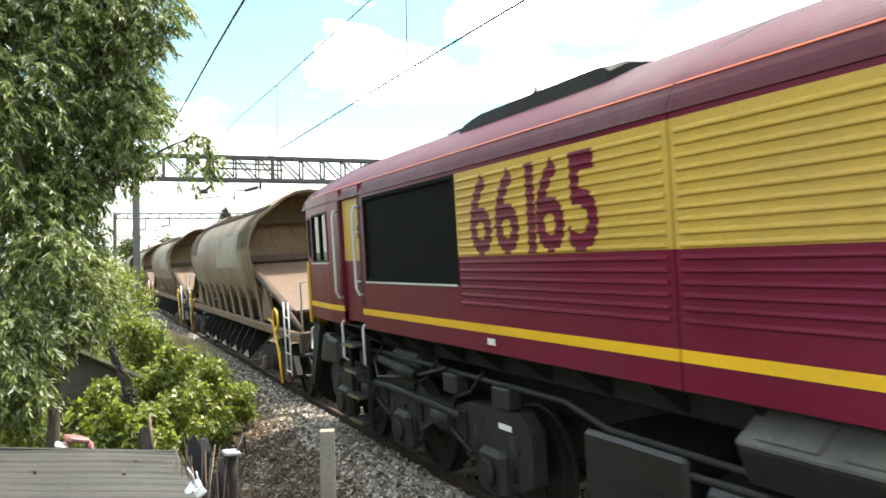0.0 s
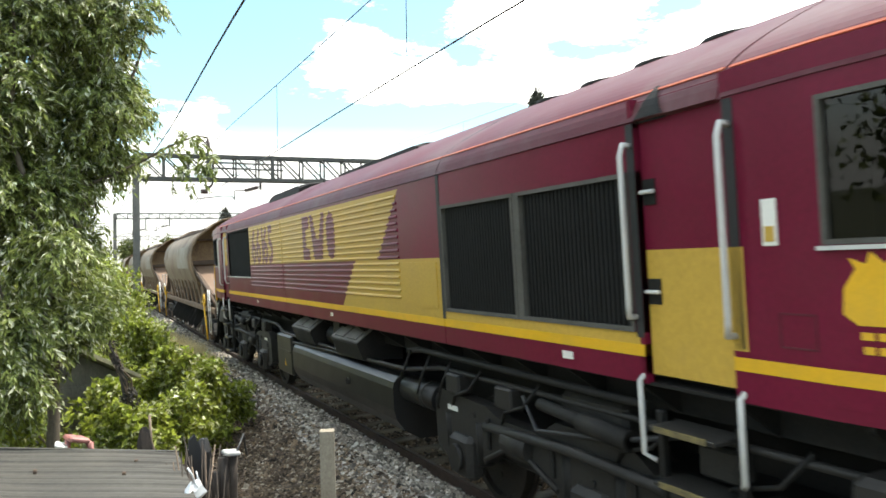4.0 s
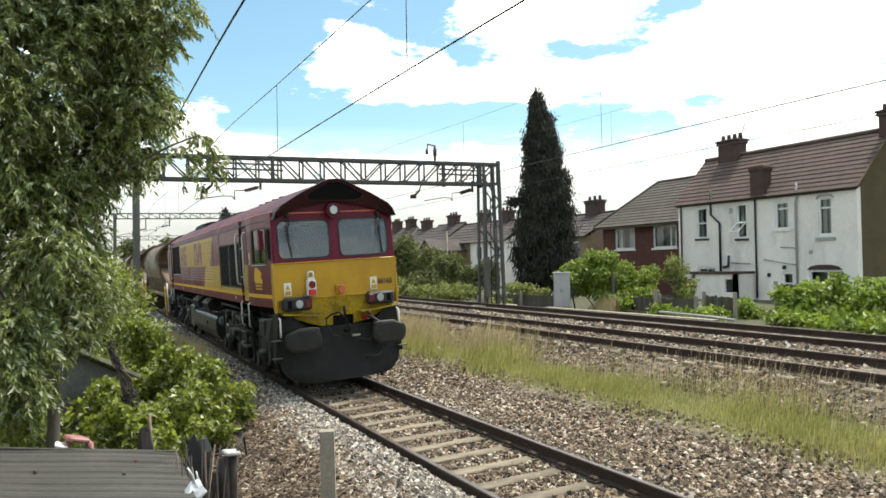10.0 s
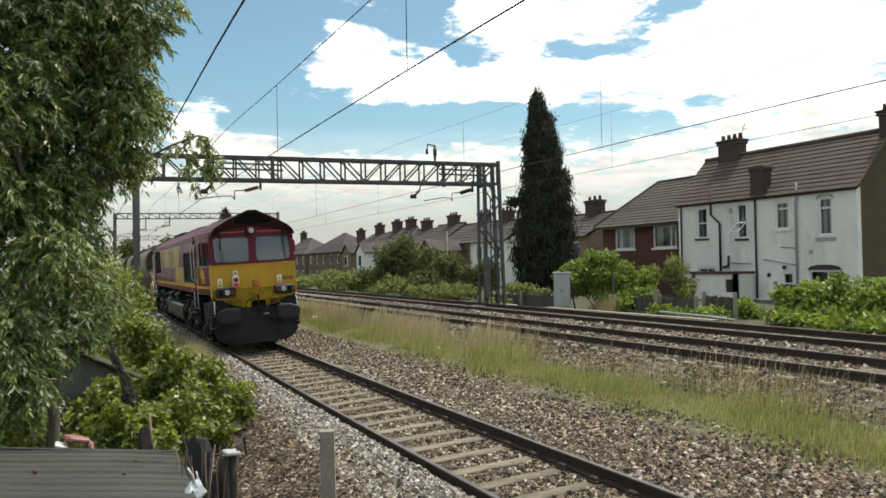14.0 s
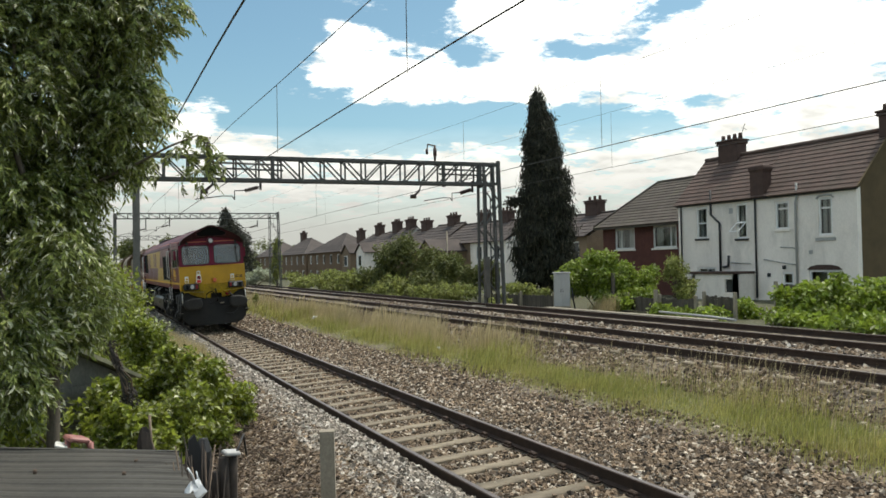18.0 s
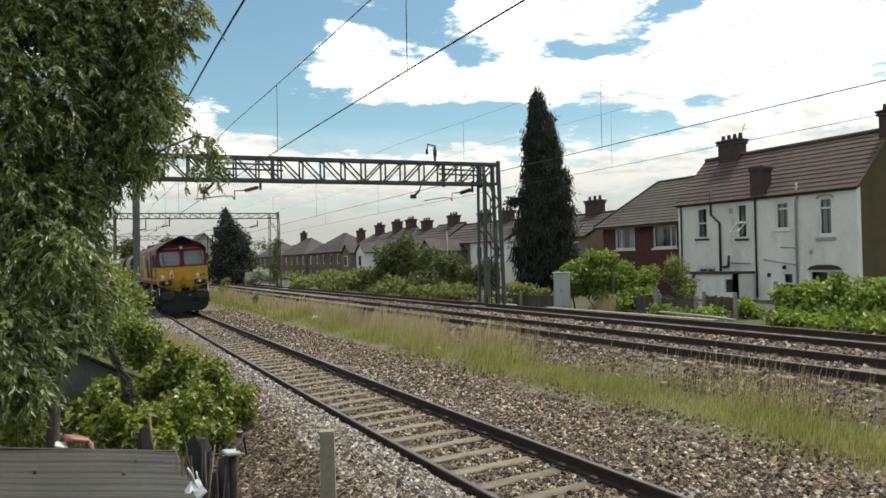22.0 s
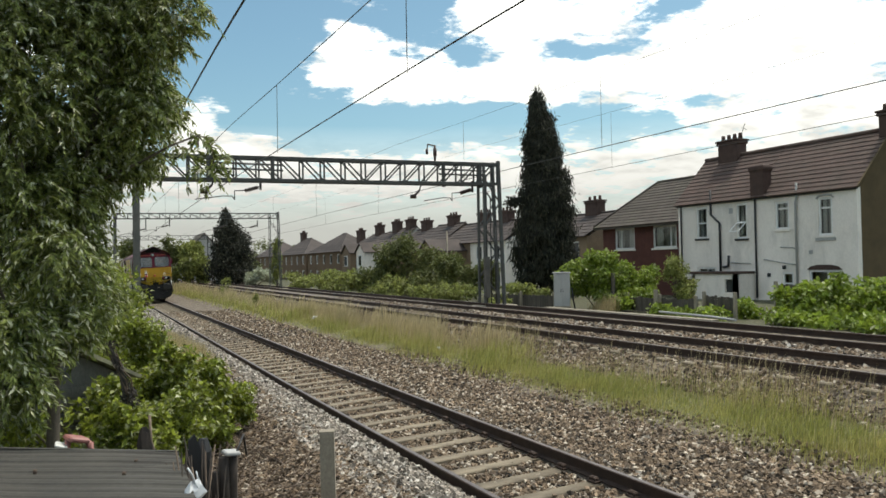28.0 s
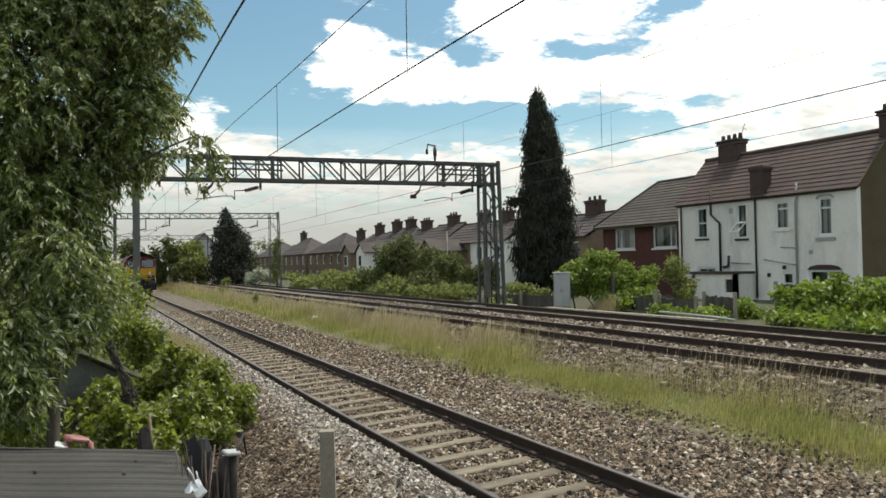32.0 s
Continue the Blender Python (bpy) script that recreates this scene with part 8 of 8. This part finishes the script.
def build_garden_fence():
    f = thing("garden_fence", "old grey wooden garden fence with concrete posts behind the tracks", "fence")
    rnd = random.Random(12)
    for seg, (xa, ya, xb, yb, h) in enumerate(((20.4, 24.8, 20.0, 20.6, 0.62), (20.3, 20.5, 20.0, 18.8, 0.78), (18.9, 33.5, 19.4, 28.6, 0.55), (22.4, 19.2, 22.6, 8.0, 1.1))):
        n = max(3, int(math.hypot(xb - xa, yb - ya) / 0.16))
        for k in range(n):
            t = (k + 0.5) / n
            x, y = xa + (xb - xa) * t, ya + (yb - ya) * t
            hh = h + rnd.uniform(-0.04, 0.04)
            part("board", Shape().box((x, y, ground_z(x, y) + hh / 2), (0.022, 0.148, hh), 0.004, Euler((rnd.uniform(-0.02, 0.02), 0, math.atan2(yb - ya, xb - xa) + math.pi / 2))), M_WOOD, f)
        for k in range(max(2, n // 11 + 1)):
            t = k / max(1, n // 11)
            x, y = xa + (xb - xa) * min(1, t), ya + (yb - ya) * min(1, t)
            part("post", Shape().box((x - 0.06, y, ground_z(x, y) + (h + 0.15) / 2), (0.11, 0.11, h + 0.15), 0.012), M_CONC, f)
        part("rail", bar(Shape(), (xa + 0.04, ya, ground_z(xa, ya) + h * 0.75), (xb + 0.04, yb, ground_z(xb, yb) + h * 0.75), 0.06), M_WOOD, f)
    p = solid("signal_post", Shape().box((20.0, 25.3, 1.1), (0.13, 0.13, 1.55), 0.01), M_WOOD, "weathered timber post beside the garden fence", "post")
    p = solid("concrete_post", Shape().box((20.0, 22.75, 0.75), (0.13, 0.13, 1.0), 0.012), M_CONC, "short concrete post beside the garden fence", "post")
    solid("cable_trough", Shape().box((17.2, 21.5, 0.50), (0.30, 9.0, 0.14), 0.01), M_CONC, "pale concrete cable trough beside the main line", "cable trough")
    solid("white_pipe", Shape().tube([(17.9, 20.2, 0.62), (17.5, 17.6, 0.62), (17.4, 16.4, 0.58)], 0.04), M_CAB, "white pipe lying beside the main line", "pipe")
    solid("pole", Shape().tube([(19.8, 34.6, 0.3), (19.8, 34.6, 3.6)], 0.05), M_CONC, "slim grey pole behind the gantry mast", "pole")
    solid("pole", Shape().tube([(22.8, 46.5, 0.3), (22.8, 46.5, 4.6)], 0.05), M_CONC, "slim grey pole behind the garden trees", "pole")


build_garden_fence()
solid("white_barrier", Shape().box((16.63, 84.0, 2.11), (2.36, 0.08, 0.22), 0.01).box((15.55, 84.05, 1.21), (0.1, 0.1, 1.86)).box((17.71, 84.05, 1.21), (0.1, 0.1, 1.86)), M_CAB, "pale low barrier far behind the main line", "barrier")


def build_shed_roof():
    """The corrugated roof of the shed in the foreground; its ridges run along the far edge."""
    shed = thing("garden_shed", "low shed with a dull grey corrugated sheet roof", "shed")
    a = Vector((0.685, 6.0, 1.0))
    u = Vector((-1.21, 0.82, 0.0)).normalized()
    v = Vector((-0.045, -1.21, 0.0)).normalized()
    rows = []
    n = 150
    for k in range(n + 1):
        d = 2.3 * k / n
        ph = (d % 0.155) / 0.155
        lift = 0.009 * (1 if 0.10 < ph < 0.30 else 0) + 0.003 * math.sin(d * 60)
        rows.append([a + v * d + u * s + Vector((0, 0, lift + 0.01 * math.sin(s * 3 + d))) for s in [-0.0 + 0.25 * i for i in range(15)]])
    sh = Shape().loft(rows, closed=False, caps=False, smooth=False)
    sh.loft([[p - Vector((0, 0, 0.012)) for p in r] for r in rows], closed=False, caps=False, smooth=False)
    part("roof_sheet", sh, M_SHEET, shed)
    for q, w in ((a, u * 3.4), (a, v * 2.2)):
        c = q + w / 2
        ang = math.atan2(w.y, w.x)
        part("wall", Shape().box((c.x - 0.0 + (0.03 if w is not None else 0), c.y - 0.08, 0.2), (w.length - 0.1, 0.04, 1.5), 0.005, Euler((0, 0, ang))), M_DARKWOOD, shed)
    part("edge_flashing", bar(Shape(), a + Vector((0, 0.01, 0.0)), a + u * 3.5 + Vector((0, 0.01, 0.0)), 0.035), M_SHEET, shed)
    for s, d in ((0.35, 0.35), (1.1, 0.72), (0.45, 0.72), (1.9, 0.3)):
        p = a + u * s + v * d
        part("roof_bolt", Shape().cyl((p.x, p.y, 1.0), (p.x, p.y, 1.028), 0.012, n=8), M_RUST, shed)


build_shed_roof()


def build_foreground():
    z = ground_z(1.92, 6.0)
    p = solid("concrete_fence_post", Shape().prism([(-0.062, 0), (0.062, 0), (0.057, 1.40), (-0.057, 1.40)], "y", -0.06, 0.06), M_CONC, "square weathered concrete fence post beside the track", "post", at=pose(1.86, 6.05, z - 0.05, 0, -0.6, -20))
    w = thing("timber_post", "rotten dark timber fence post with a pale capped top", "post", at=pose(0.93, 5.42, ground_z(0.93, 5.42)))
    for k, (dx, dy, h) in enumerate(((0, 0, 1.50), (0.06, 0.02, 1.51), (-0.05, 0.03, 1.40))):
        part("stake", Shape().loft([[(dx + 0.035 * math.cos(a) + 0.015 * math.sin(z * 3 + k), dy + 0.035 * math.sin(a), z) for a in [i * math.pi / 4 for i in range(8)]] for z in [h * j / 8 for j in range(9)]]), M_DARKWOOD, w)
    part("cap", Shape().box((0.035, 0.0, 1.525), (0.11, 0.10, 0.03), 0.012, Euler((0.05, 0.12, 0.2))), M_CAB, w)
    part("wire_tie", Shape().tube([(0.05, -0.05, 1.2), (0.25, 0.1, 1.05), (0.55, 0.3, 0.75), (0.9, 0.5, 0.5)], 0.006), M_RUST, w)
    part("wire_tie", Shape().tube([(0.05, -0.05, 1.5), (0.14, 0.1, 1.62), (0.18, 0.2, 1.45)], 0.008), M_PIPE, w)
    rnd = random.Random(5)
    t = thing("brushwood_heap", "heap of dark dead stalks and bark beside the shed", "brushwood", at=pose(0.74, 5.5, ground_z(0.74, 5.5)))
    for k in range(60):
        x, y = rnd.uniform(-0.14, 0.14), rnd.uniform(-0.18, 0.18)
        h = rnd.uniform(1.1, 1.62)
        part("stalk", Shape().tube([(x, y, 0), (x + rnd.uniform(-0.06, 0.06), y, h * 0.5), (x + rnd.uniform(-0.12, 0.12), y + rnd.uniform(-0.1, 0.1), h)], rnd.uniform(0.006, 0.018), 5, 0.004), M_DARKWOOD if k % 4 else M_TWIG, t)
    b = Shape()
    for i in range(5):
        b.loft([[(0.10 * math.cos(a) * f + 0.03 * rnd.uniform(-1, 1), 0.05 * math.sin(a) * f + 0.02 * rnd.uniform(-1, 1), zz + 0.02 * rnd.uniform(-1, 1)) for a in [k * math.pi / 4 for k in range(8)]] for zz, f in ((0.0, 0.3), (0.05, 1.0), (0.11, 0.8), (0.16, 0.25))], smooth=False) if i == 0 else None
    b.tube([(0.0, 0, 0.14), (-0.03, 0.0, 0.22), (-0.06, 0.02, 0.28)], 0.008).tube([(0.03, 0, 0.14), (0.01, 0.0, 0.24)], 0.007)
    solid("plastic_bag", b, M_PLASTIC, "crumpled white plastic bag caught beside the shed roof", "plastic bag", at=pose(0.66, 4.92, 0.95, 0, 0, 20) @ Matrix.Scale(0.72, 4))
    solid("bag_support", Shape().tube([(0.66, 4.92, -0.45), (0.66, 4.92, 1.0)], 0.02), M_DARKWOOD, "dark stake holding a plastic bag", "stake")
    lb = thing("leaning_board", "dark wet board with a pale edge leaning behind the shed", "board", at=pose(0.80, 5.85, ground_z(0.8, 5.85)))
    part("face", Shape().prism([(-0.16, 0.0), (0.12, 0.0), (0.13, 1.15), (0.09, 1.38), (0.02, 1.50), (-0.02, 1.60), (-0.06, 1.56), (-0.08, 1.34), (-0.13, 1.1)], "y", -0.02, 0.02), M_RUBBER, lb)
    part("edge_strip", bar(Shape(), (-0.12, -0.03, 1.12), (-0.07, -0.03, 1.50), 0.014), M_GREYSTEM, lb)
    part("fold", Shape().loft([[(0.05 + 0.06 * f * math.cos(a) + 0.02 * math.sin(5 * a + 7 * z), 0.05 + 0.06 * f * math.sin(a), z) for a in [k * math.pi / 4 for k in range(8)]] for z, f in ((0.9, 0.8), (1.1, 1.2), (1.3, 0.9), (1.46, 1.1), (1.55, 0.4))], smooth=False), M_RUBBER, lb)
    ds = thing("dead_stump", "dark broken stump with a pale stem among the weeds", "stump", at=pose(0.52, 6.9, ground_z(0.52, 6.9)))
    part("stump", Shape().loft([[(0.06 * f * math.cos(a) + 0.018 * math.sin(3 * a + 7 * z), 0.06 * f * math.sin(a), z + 0.03 * math.sin(2 * a + 1)) for a in [k * math.pi / 5 for k in range(10)]] for z, f in ((0, 1.2), (0.6, 1.0), (1.1, 1.05), (1.36, 0.9), (1.48, 0.5))], smooth=False), M_DARKWOOD, ds)
    part("stem", Shape().tube([(0.07, -0.04, 0.8), (0.10, -0.03, 1.2), (0.05, -0.02, 1.38), (0.04, 0, 1.6)], 0.012, 6), M_TWIG, ds)
    v = thing("vine_covered_post", "dark post with dead climbing stems", "post", at=pose(0.43, 9.0, ground_z(0.43, 9.0)))
    part("post", Shape().tube([(0.06, 0, 0), (0.08, 0, 1.2), (0.06, 0.01, 1.55), (-0.02, 0, 1.85), (-0.10, 0, 2.04)], 0.03, 8, 0.016), M_DARKWOOD, v)
    rnd = random.Random(88)
    for k in range(12):
        a, b = rnd.uniform(-0.05, 0.06), rnd.uniform(-0.04, 0.05)
        foot = 1.25 + rnd.uniform(0, 0.2)
        pts = [(0.09 + a, -0.03 + 0.5 * b, foot), (0.07 + 0.8 * a + rnd.uniform(-0.015, 0.015), -0.045, foot + 0.2), (0.0 + 0.7 * b, -0.04, 1.75), (-0.07 + b, -0.03, 1.92), (-0.12 + a, -0.02, 2.0 + rnd.uniform(-0.05, 0.08))]
        part("dead_stem", Shape().tube(pts, rnd.uniform(0.006, 0.012), 5, 0.004), M_TWIG if k % 4 == 0 else M_GREYSTEM, v)
    for name, blobs, n in (("withered_leaves", [(0.09, -0.04, 1.42, 0.09, 0.06, 0.10), (0.13, -0.04, 1.50, 0.05, 0.05, 0.06)], 90), ("top_tangle", [(-0.10, -0.02, 2.02, 0.08, 0.05, 0.07), (0.0, -0.03, 1.8, 0.05, 0.04, 0.1)], 60)):
        part(name, leaf_cloud(name, blobs, n, 0.06, 0.035, M_GREYSTEM, 90 + n, droop=0.3, shell=0.4, face=0.4), None, v)
    # small felted shed behind the tree
    s = thing("felt_roofed_shed", "small dark shed with a pale mossy felt roof among bushes", "shed", at=pose(-0.35, 11.2, -0.5, 0, 0, 32))
    part("wall", Shape().box((0, 0, 0.72), (1.5, 1.3, 1.44)), M_SHEDWALL, s)
    for k in range(9):
        part("weatherboard", Shape().box((0, 0, 0.08 + 0.16 * k), (1.54, 1.34, 0.145), 0.008), M_SHEDWALL, s)
    part("roof_sheet", Shape().prism([(-0.85, 1.42), (0.0, 1.85), (0.85, 1.42), (0.85, 1.47), (0.0, 1.91), (-0.85, 1.47)], "y", -0.8, 0.8), M_SHEDROOF, s)
    part("gable_board", Shape().prism([(-0.75, 1.44), (0.75, 1.44), (0.0, 1.83)], "y", -0.66, -0.62), M_SHEDWALL, s)
    r = thing("toy_slide", "faded red plastic toy behind the shed roof", "toy", at=pose(0.02, 6.95, 0.88) @ Matrix.Scale(0.8, 4))
    part("red_panel", Shape().box((-0.02, 0, 0.15), (0.20, 0.25, 0.05), 0.015, Euler((0, 0.25, 0.3))), M_PINK, r)
    part("leg", Shape().tube([(0.08, 0, 0.12), (0.17, 0.02, -0.1)], 0.03).tube([(-0.1, 0, 0.15), (-0.1, 0, -1.4)], 0.03).tube([(0.12, 0.0, 0.1), (0.14, 0.02, -1.4)], 0.02), M_PINK, r)
    part("white_edge", Shape().box((-0.16, 0.0, 0.10), (0.12, 0.2, 0.03), 0.01, Euler((0, 0.3, 0))), M_WHITE, r)


build_foreground()


# ---- loose stones, grass, twigs ----
def build_stones(name, label, areas, seed, mat):
    rng = np.random.default_rng(seed)
    cube = np.array([(x, y, z) for x in (-1, 1) for y in (-1, 1) for z in (-1, 1)], float)
    quads = np.array([(0, 1, 3, 2), (4, 6, 7, 5), (0, 4, 5, 1), (2, 3, 7, 6), (0, 2, 6, 4), (1, 5, 7, 3)])
    P, S = [], []
    for d0, d1, y0, y1, n, size in areas:
        d = rng.uniform(d0, d1, n)
        y = y0 + (y1 - y0) * rng.uniform(0, 1, n)
        s = size * rng.uniform(0.55, 1.35, n)
        if d1 < 0.7 and d0 > -0.7:
            free = np.array([min(abs(b - q) for q in SLEEPER_Y) > 0.085 for b in y]) | (rng.uniform(0, 1, n) < 0.22)
            d, y, s = d[free], y[free], s[free]
        P += [(line(b) + a, b, glide(PROFILE, a)) for a, b in zip(d, y)]
        S += list(s)
    P, S = np.array(P), np.array(S)
    n = len(P)
    P[:, 2] += S * rng.uniform(-0.1, 0.35, n)
    v = cube[None] * (1 + rng.uniform(-0.45, 0.25, (n, 8, 3))) * (S[:, None, None] / 2) * rng.uniform(0.6, 1.15, (n, 1, 3))
    ang = rng.uniform(0, 6.28, (n, 3))
    for i, (a, b) in enumerate(((0, 1), (1, 2), (0, 2))):
        c, s = np.cos(ang[:, i])[:, None], np.sin(ang[:, i])[:, None]
        va, vb = v[:, :, a] * c - v[:, :, b] * s, v[:, :, a] * s + v[:, :, b] * c
        v[:, :, a], v[:, :, b] = va, vb
    v += P[:, None]
    faces = (quads[None] + 8 * np.arange(n)[:, None, None]).reshape(-1, 4)
    me = fast_mesh(name, v.reshape(-1, 3), faces, mat)
    tagged(new(name, me), label, "ballast", kind="stuff")


build_stones("ballast_stones", "loose angular brown and grey ballast stones around the track",
             ((-2.6, -1.3, 5.5, 14, 10500, 0.048), (-2.4, -1.3, 14, 26, 5000, 0.055), (0.86, 2.9, 4.2, 13, 19000, 0.047), (0.86, 2.9, 13, 26, 14000, 0.052), (0.86, 2.9, 26, 45, 7000, 0.07), (-0.66, 0.66, 5.5, 16, 8500, 0.042), (-0.66, 0.66, 16, 28, 5500, 0.048), (-0.66, 0.66, 28, 48, 3500, 0.06), (2.7, 3.5, 4.2, 20, 3500, 0.042), (4.2, 5.1, 4.5, 16, 9000, 0.045), (4.2, 5.1, 16, 30, 7000, 0.055), (-3.4, -2.4, 6.0, 12, 5500, 0.045), (-2.7, -1.7, 5.5, 11, 4500, 0.035), (7.0, 8.6, 8, 40, 8000, 0.06), (5.45, 6.75, 8, 30, 5000, 0.05)), 21, M_STONE)
build_stones("pale_ballast_stones", "pale grey ballast stones along the near rail", ((-1.75, -0.84, 5.5, 15, 7500, 0.05), (-1.9, -0.84, 15, 30, 6500, 0.055), (-1.9, -0.84, 30, 50, 3000, 0.07), (0.84, 1.2, 4.5, 20, 1200, 0.05), (7.1, 8.5, 8, 40, 1500, 0.06)), 22, M_STONEG)


def build_grass(name, label, areas, mat, seed, lean=0.35):
    rng = np.random.default_rng(seed)
    rows = []
    for d0, d1, y0, y1, n, h, w in areas:
        d = rng.normal((d0 + d1) / 2, (d1 - d0) / 3.2, n)
        y = y0 + (y1 - y0) * rng.uniform(0, 1, n) ** 1.1
        patch = np.array([noise.noise(Vector((a * 0.8, b * 0.5, 9.0))) for a, b in zip(d, y)])
        keep = patch > -0.9
        d, y, patch = d[keep], y[keep], patch[keep]
        hh = h * rng.uniform(0.4, 1.3, len(d)) * np.clip(1 + 0.9 * patch, 0.25, 1.6) * np.clip(1.25 - 0.7 * np.abs(d - (d0 + d1) / 2) / (d1 - d0), 0.4, 1.1)
        rows += [(line(b) + a, b, glide(PROFILE, a) - 0.02, c, w) for a, b, c in zip(d, y, hh)]
    R = np.array(rows)
    n = len(R)
    az = rng.uniform(0, 6.28, n)
    side = np.stack([np.cos(az), np.sin(az), np.zeros(n)], 1)
    out = np.stack([-np.sin(az), np.cos(az), np.zeros(n)], 1) * rng.uniform(-lean, lean, n)[:, None] + np.array([0.10, -0.10, 0])
    up = np.array([0, 0, 1.0])
    p, h, w = R[:, :3], R[:, 3:4], R[:, 4:5]
    v = np.empty((n, 5, 3))
    v[:, 0], v[:, 1] = p - side * w / 2, p + side * w / 2
    mid = p + up * h * 0.6 + out * h * 0.35
    v[:, 2], v[:, 3] = mid + side * w * 0.4, mid - side * w * 0.4
    v[:, 4] = p + up * h * 0.95 + out * h * 1.1
    k = 5 * np.arange(n)[:, None]
    tri = np.concatenate([k + np.array([[0, 1, 2]]), k + np.array([[0, 2, 3]]), k + np.array([[3, 2, 4]])])
    tagged(new(name, fast_mesh(name, v.reshape(-1, 3), tri, mat)), label, "grass", kind="stuff")


build_grass("grass_strip", "long dry green and yellow grass between and beside the tracks", ((3.15, 4.5, 3.5, 14, 20000, 0.17, 0.007), (3.15, 4.55, 14, 32, 17000, 0.20, 0.011), (3.1, 4.6, 32, 75, 9000, 0.28, 0.026), (3.0, 4.8, 75, 150, 3000, 0.33, 0.06), (-2.75, -1.9, 17.5, 30, 5200, 0.34, 0.013)), M_GRASS, 31, 0.55)
build_grass("seed_grass", "tall pale seed heads of dry grass beside the main line", ((3.7, 4.9, 5, 16, 2000, 0.38, 0.006), (3.7, 4.9, 16, 34, 7000, 0.45, 0.009), (3.5, 4.9, 34, 75, 4500, 0.48, 0.02), (3.2, 4.8, 75, 130, 2500, 0.5, 0.05), (-2.6, -1.7, 18.5, 30, 5200, 0.40, 0.013), (14.3, 14.9, 24.6, 26.0, 500, 0.75, 0.012)), M_STRAW, 32, 0.25)


def build_twigs():
    rng = np.random.default_rng(40)
    sh = Shape()
    for k in range(430):
        d, y = rng.uniform(-3.3, -1.9), rng.uniform(6.6, 13.5)
        x, z = line(y) + d, glide(PROFILE, d) + 0.03
        a, ln = rng.uniform(0, 6.28), rng.uniform(0.2, 0.85)
        q = (x + ln * math.cos(a), y + ln * math.sin(a), z + rng.uniform(0.0, 0.22))
        mid = ((x + q[0]) / 2 + rng.uniform(-0.05, 0.05), (y + q[1]) / 2, (z + q[2]) / 2 + rng.uniform(0, 0.06))
        sh.tube([(x, y, z), mid, q], rng.uniform(0.005, 0.011), 4, 0.003)
    me = sh.mesh("dead_stalks", M_TWIG)
    tagged(new("dead_stalks", me), "dry dead stalks and twigs lying on the bank", "twigs", kind="stuff")


build_twigs()


def build_litter():
    for x, y, s, mat, name, label, cat in ((8.56, 19.56, 0.07, M_REDP, "drink_can", "crushed red drink can at the edge of the grass", "can"),
                                           (8.54, 18.02, 0.08, M_PLASTIC, "paper_scrap", "scrap of white paper lying on the ballast", "litter"),
                                           (8.9, 30.5, 0.16, M_PLASTIC, "paper_scrap", "scrap of white paper lying in the grass", "litter")):
        z = ground_z(x, y)
        sh = Shape().loft([[(s * f * math.cos(a) * (1 + 0.2 * math.sin(3 * a)), s * 0.7 * f * math.sin(a), h * s) for a in [k * math.pi / 5 for k in range(10)]] for h, f in ((0.0, 0.7), (0.3, 1.0), (0.7, 0.9), (1.0, 0.5))], smooth=False)
        solid(name, sh, mat, label, cat, at=pose(x, y, z, 0, 0, 25))


build_litter()
# ---- what moves ----
def vehicle_pose(y_front, a, b):
    """A vehicle whose trailing end stands at y_front, carried by bogies a and b metres along it."""
    ya, yb = y_front + a, y_front + b
    xa, xb = line(ya), line(yb)
    h = math.atan2(xb - xa, yb - ya)
    m = pose(xa, ya, 0, 0, -math.degrees(CANT), -math.degrees(h))
    return m @ Matrix.Translation((0, -a, 0))


def motions():
    steps = [k * 1.0 for k in range(33)] + [3.5, 5.5]
    steps.sort()
    walk(LOCO, [(t, vehicle_pose(glide(FRONT, t), BOGIE_A, BOGIE_B)) for t in steps])
    for k, wg in enumerate(WAGONS):
        off = LOCO_LEN + 0.85 + k * WAG_PITCH
        walk(wg, [(t, vehicle_pose(glide(FRONT, t) + off, WAG_A, WAG_B)) for t in steps])

    def roll(wheel, r, base):
        rows, last = [], None
        t = 0.0
        while t < 32.001:
            ang = -(glide(FRONT, min(t, 32.0)) - FRONT[0][1]) / r
            rows.append((t, base @ Matrix.Rotation(ang, 4, "X")))
            t += 0.2
        walk(wheel, rows)
    for w in LOCO_WHEELS:
        roll(w, 0.533, w.matrix_basis.copy())
    # gusts lean the crown of the tall tree to and fro, metres at its top
    gust = ((0, -0.06), (1, -0.33), (2.6, -0.32), (6, -0.29), (7, -0.1), (9, 0.08), (12, -0.08), (14, -0.12), (19, -0.05), (22, 0.12), (25, 0.16), (28, 0.12), (32, 0.08))
    for ob, amount, k, bend in SWAYING:
        base = ob.matrix_basis.copy()
        rows = []
        for i in range(65):
            t = i * 0.5
            a = amount * (math.sin(t * 1.9 + k * 1.3) + 0.6 * math.sin(t * 0.83 + k * 2.1))
            b = amount * 0.7 * math.sin(t * 1.4 + k * 0.7)
            rows.append((t, Matrix.Translation((glide(gust, t) * bend, 0, 0)) @ base @ Matrix.Rotation(a, 4, "Y") @ Matrix.Rotation(b, 4, "X")))
        walk(ob, rows)
    for wg in WAGONS:
        for w in wg.children:
            if w.name.startswith("wheelset"):
                roll(w, 0.46, Matrix.Translation(w.location))


motions()
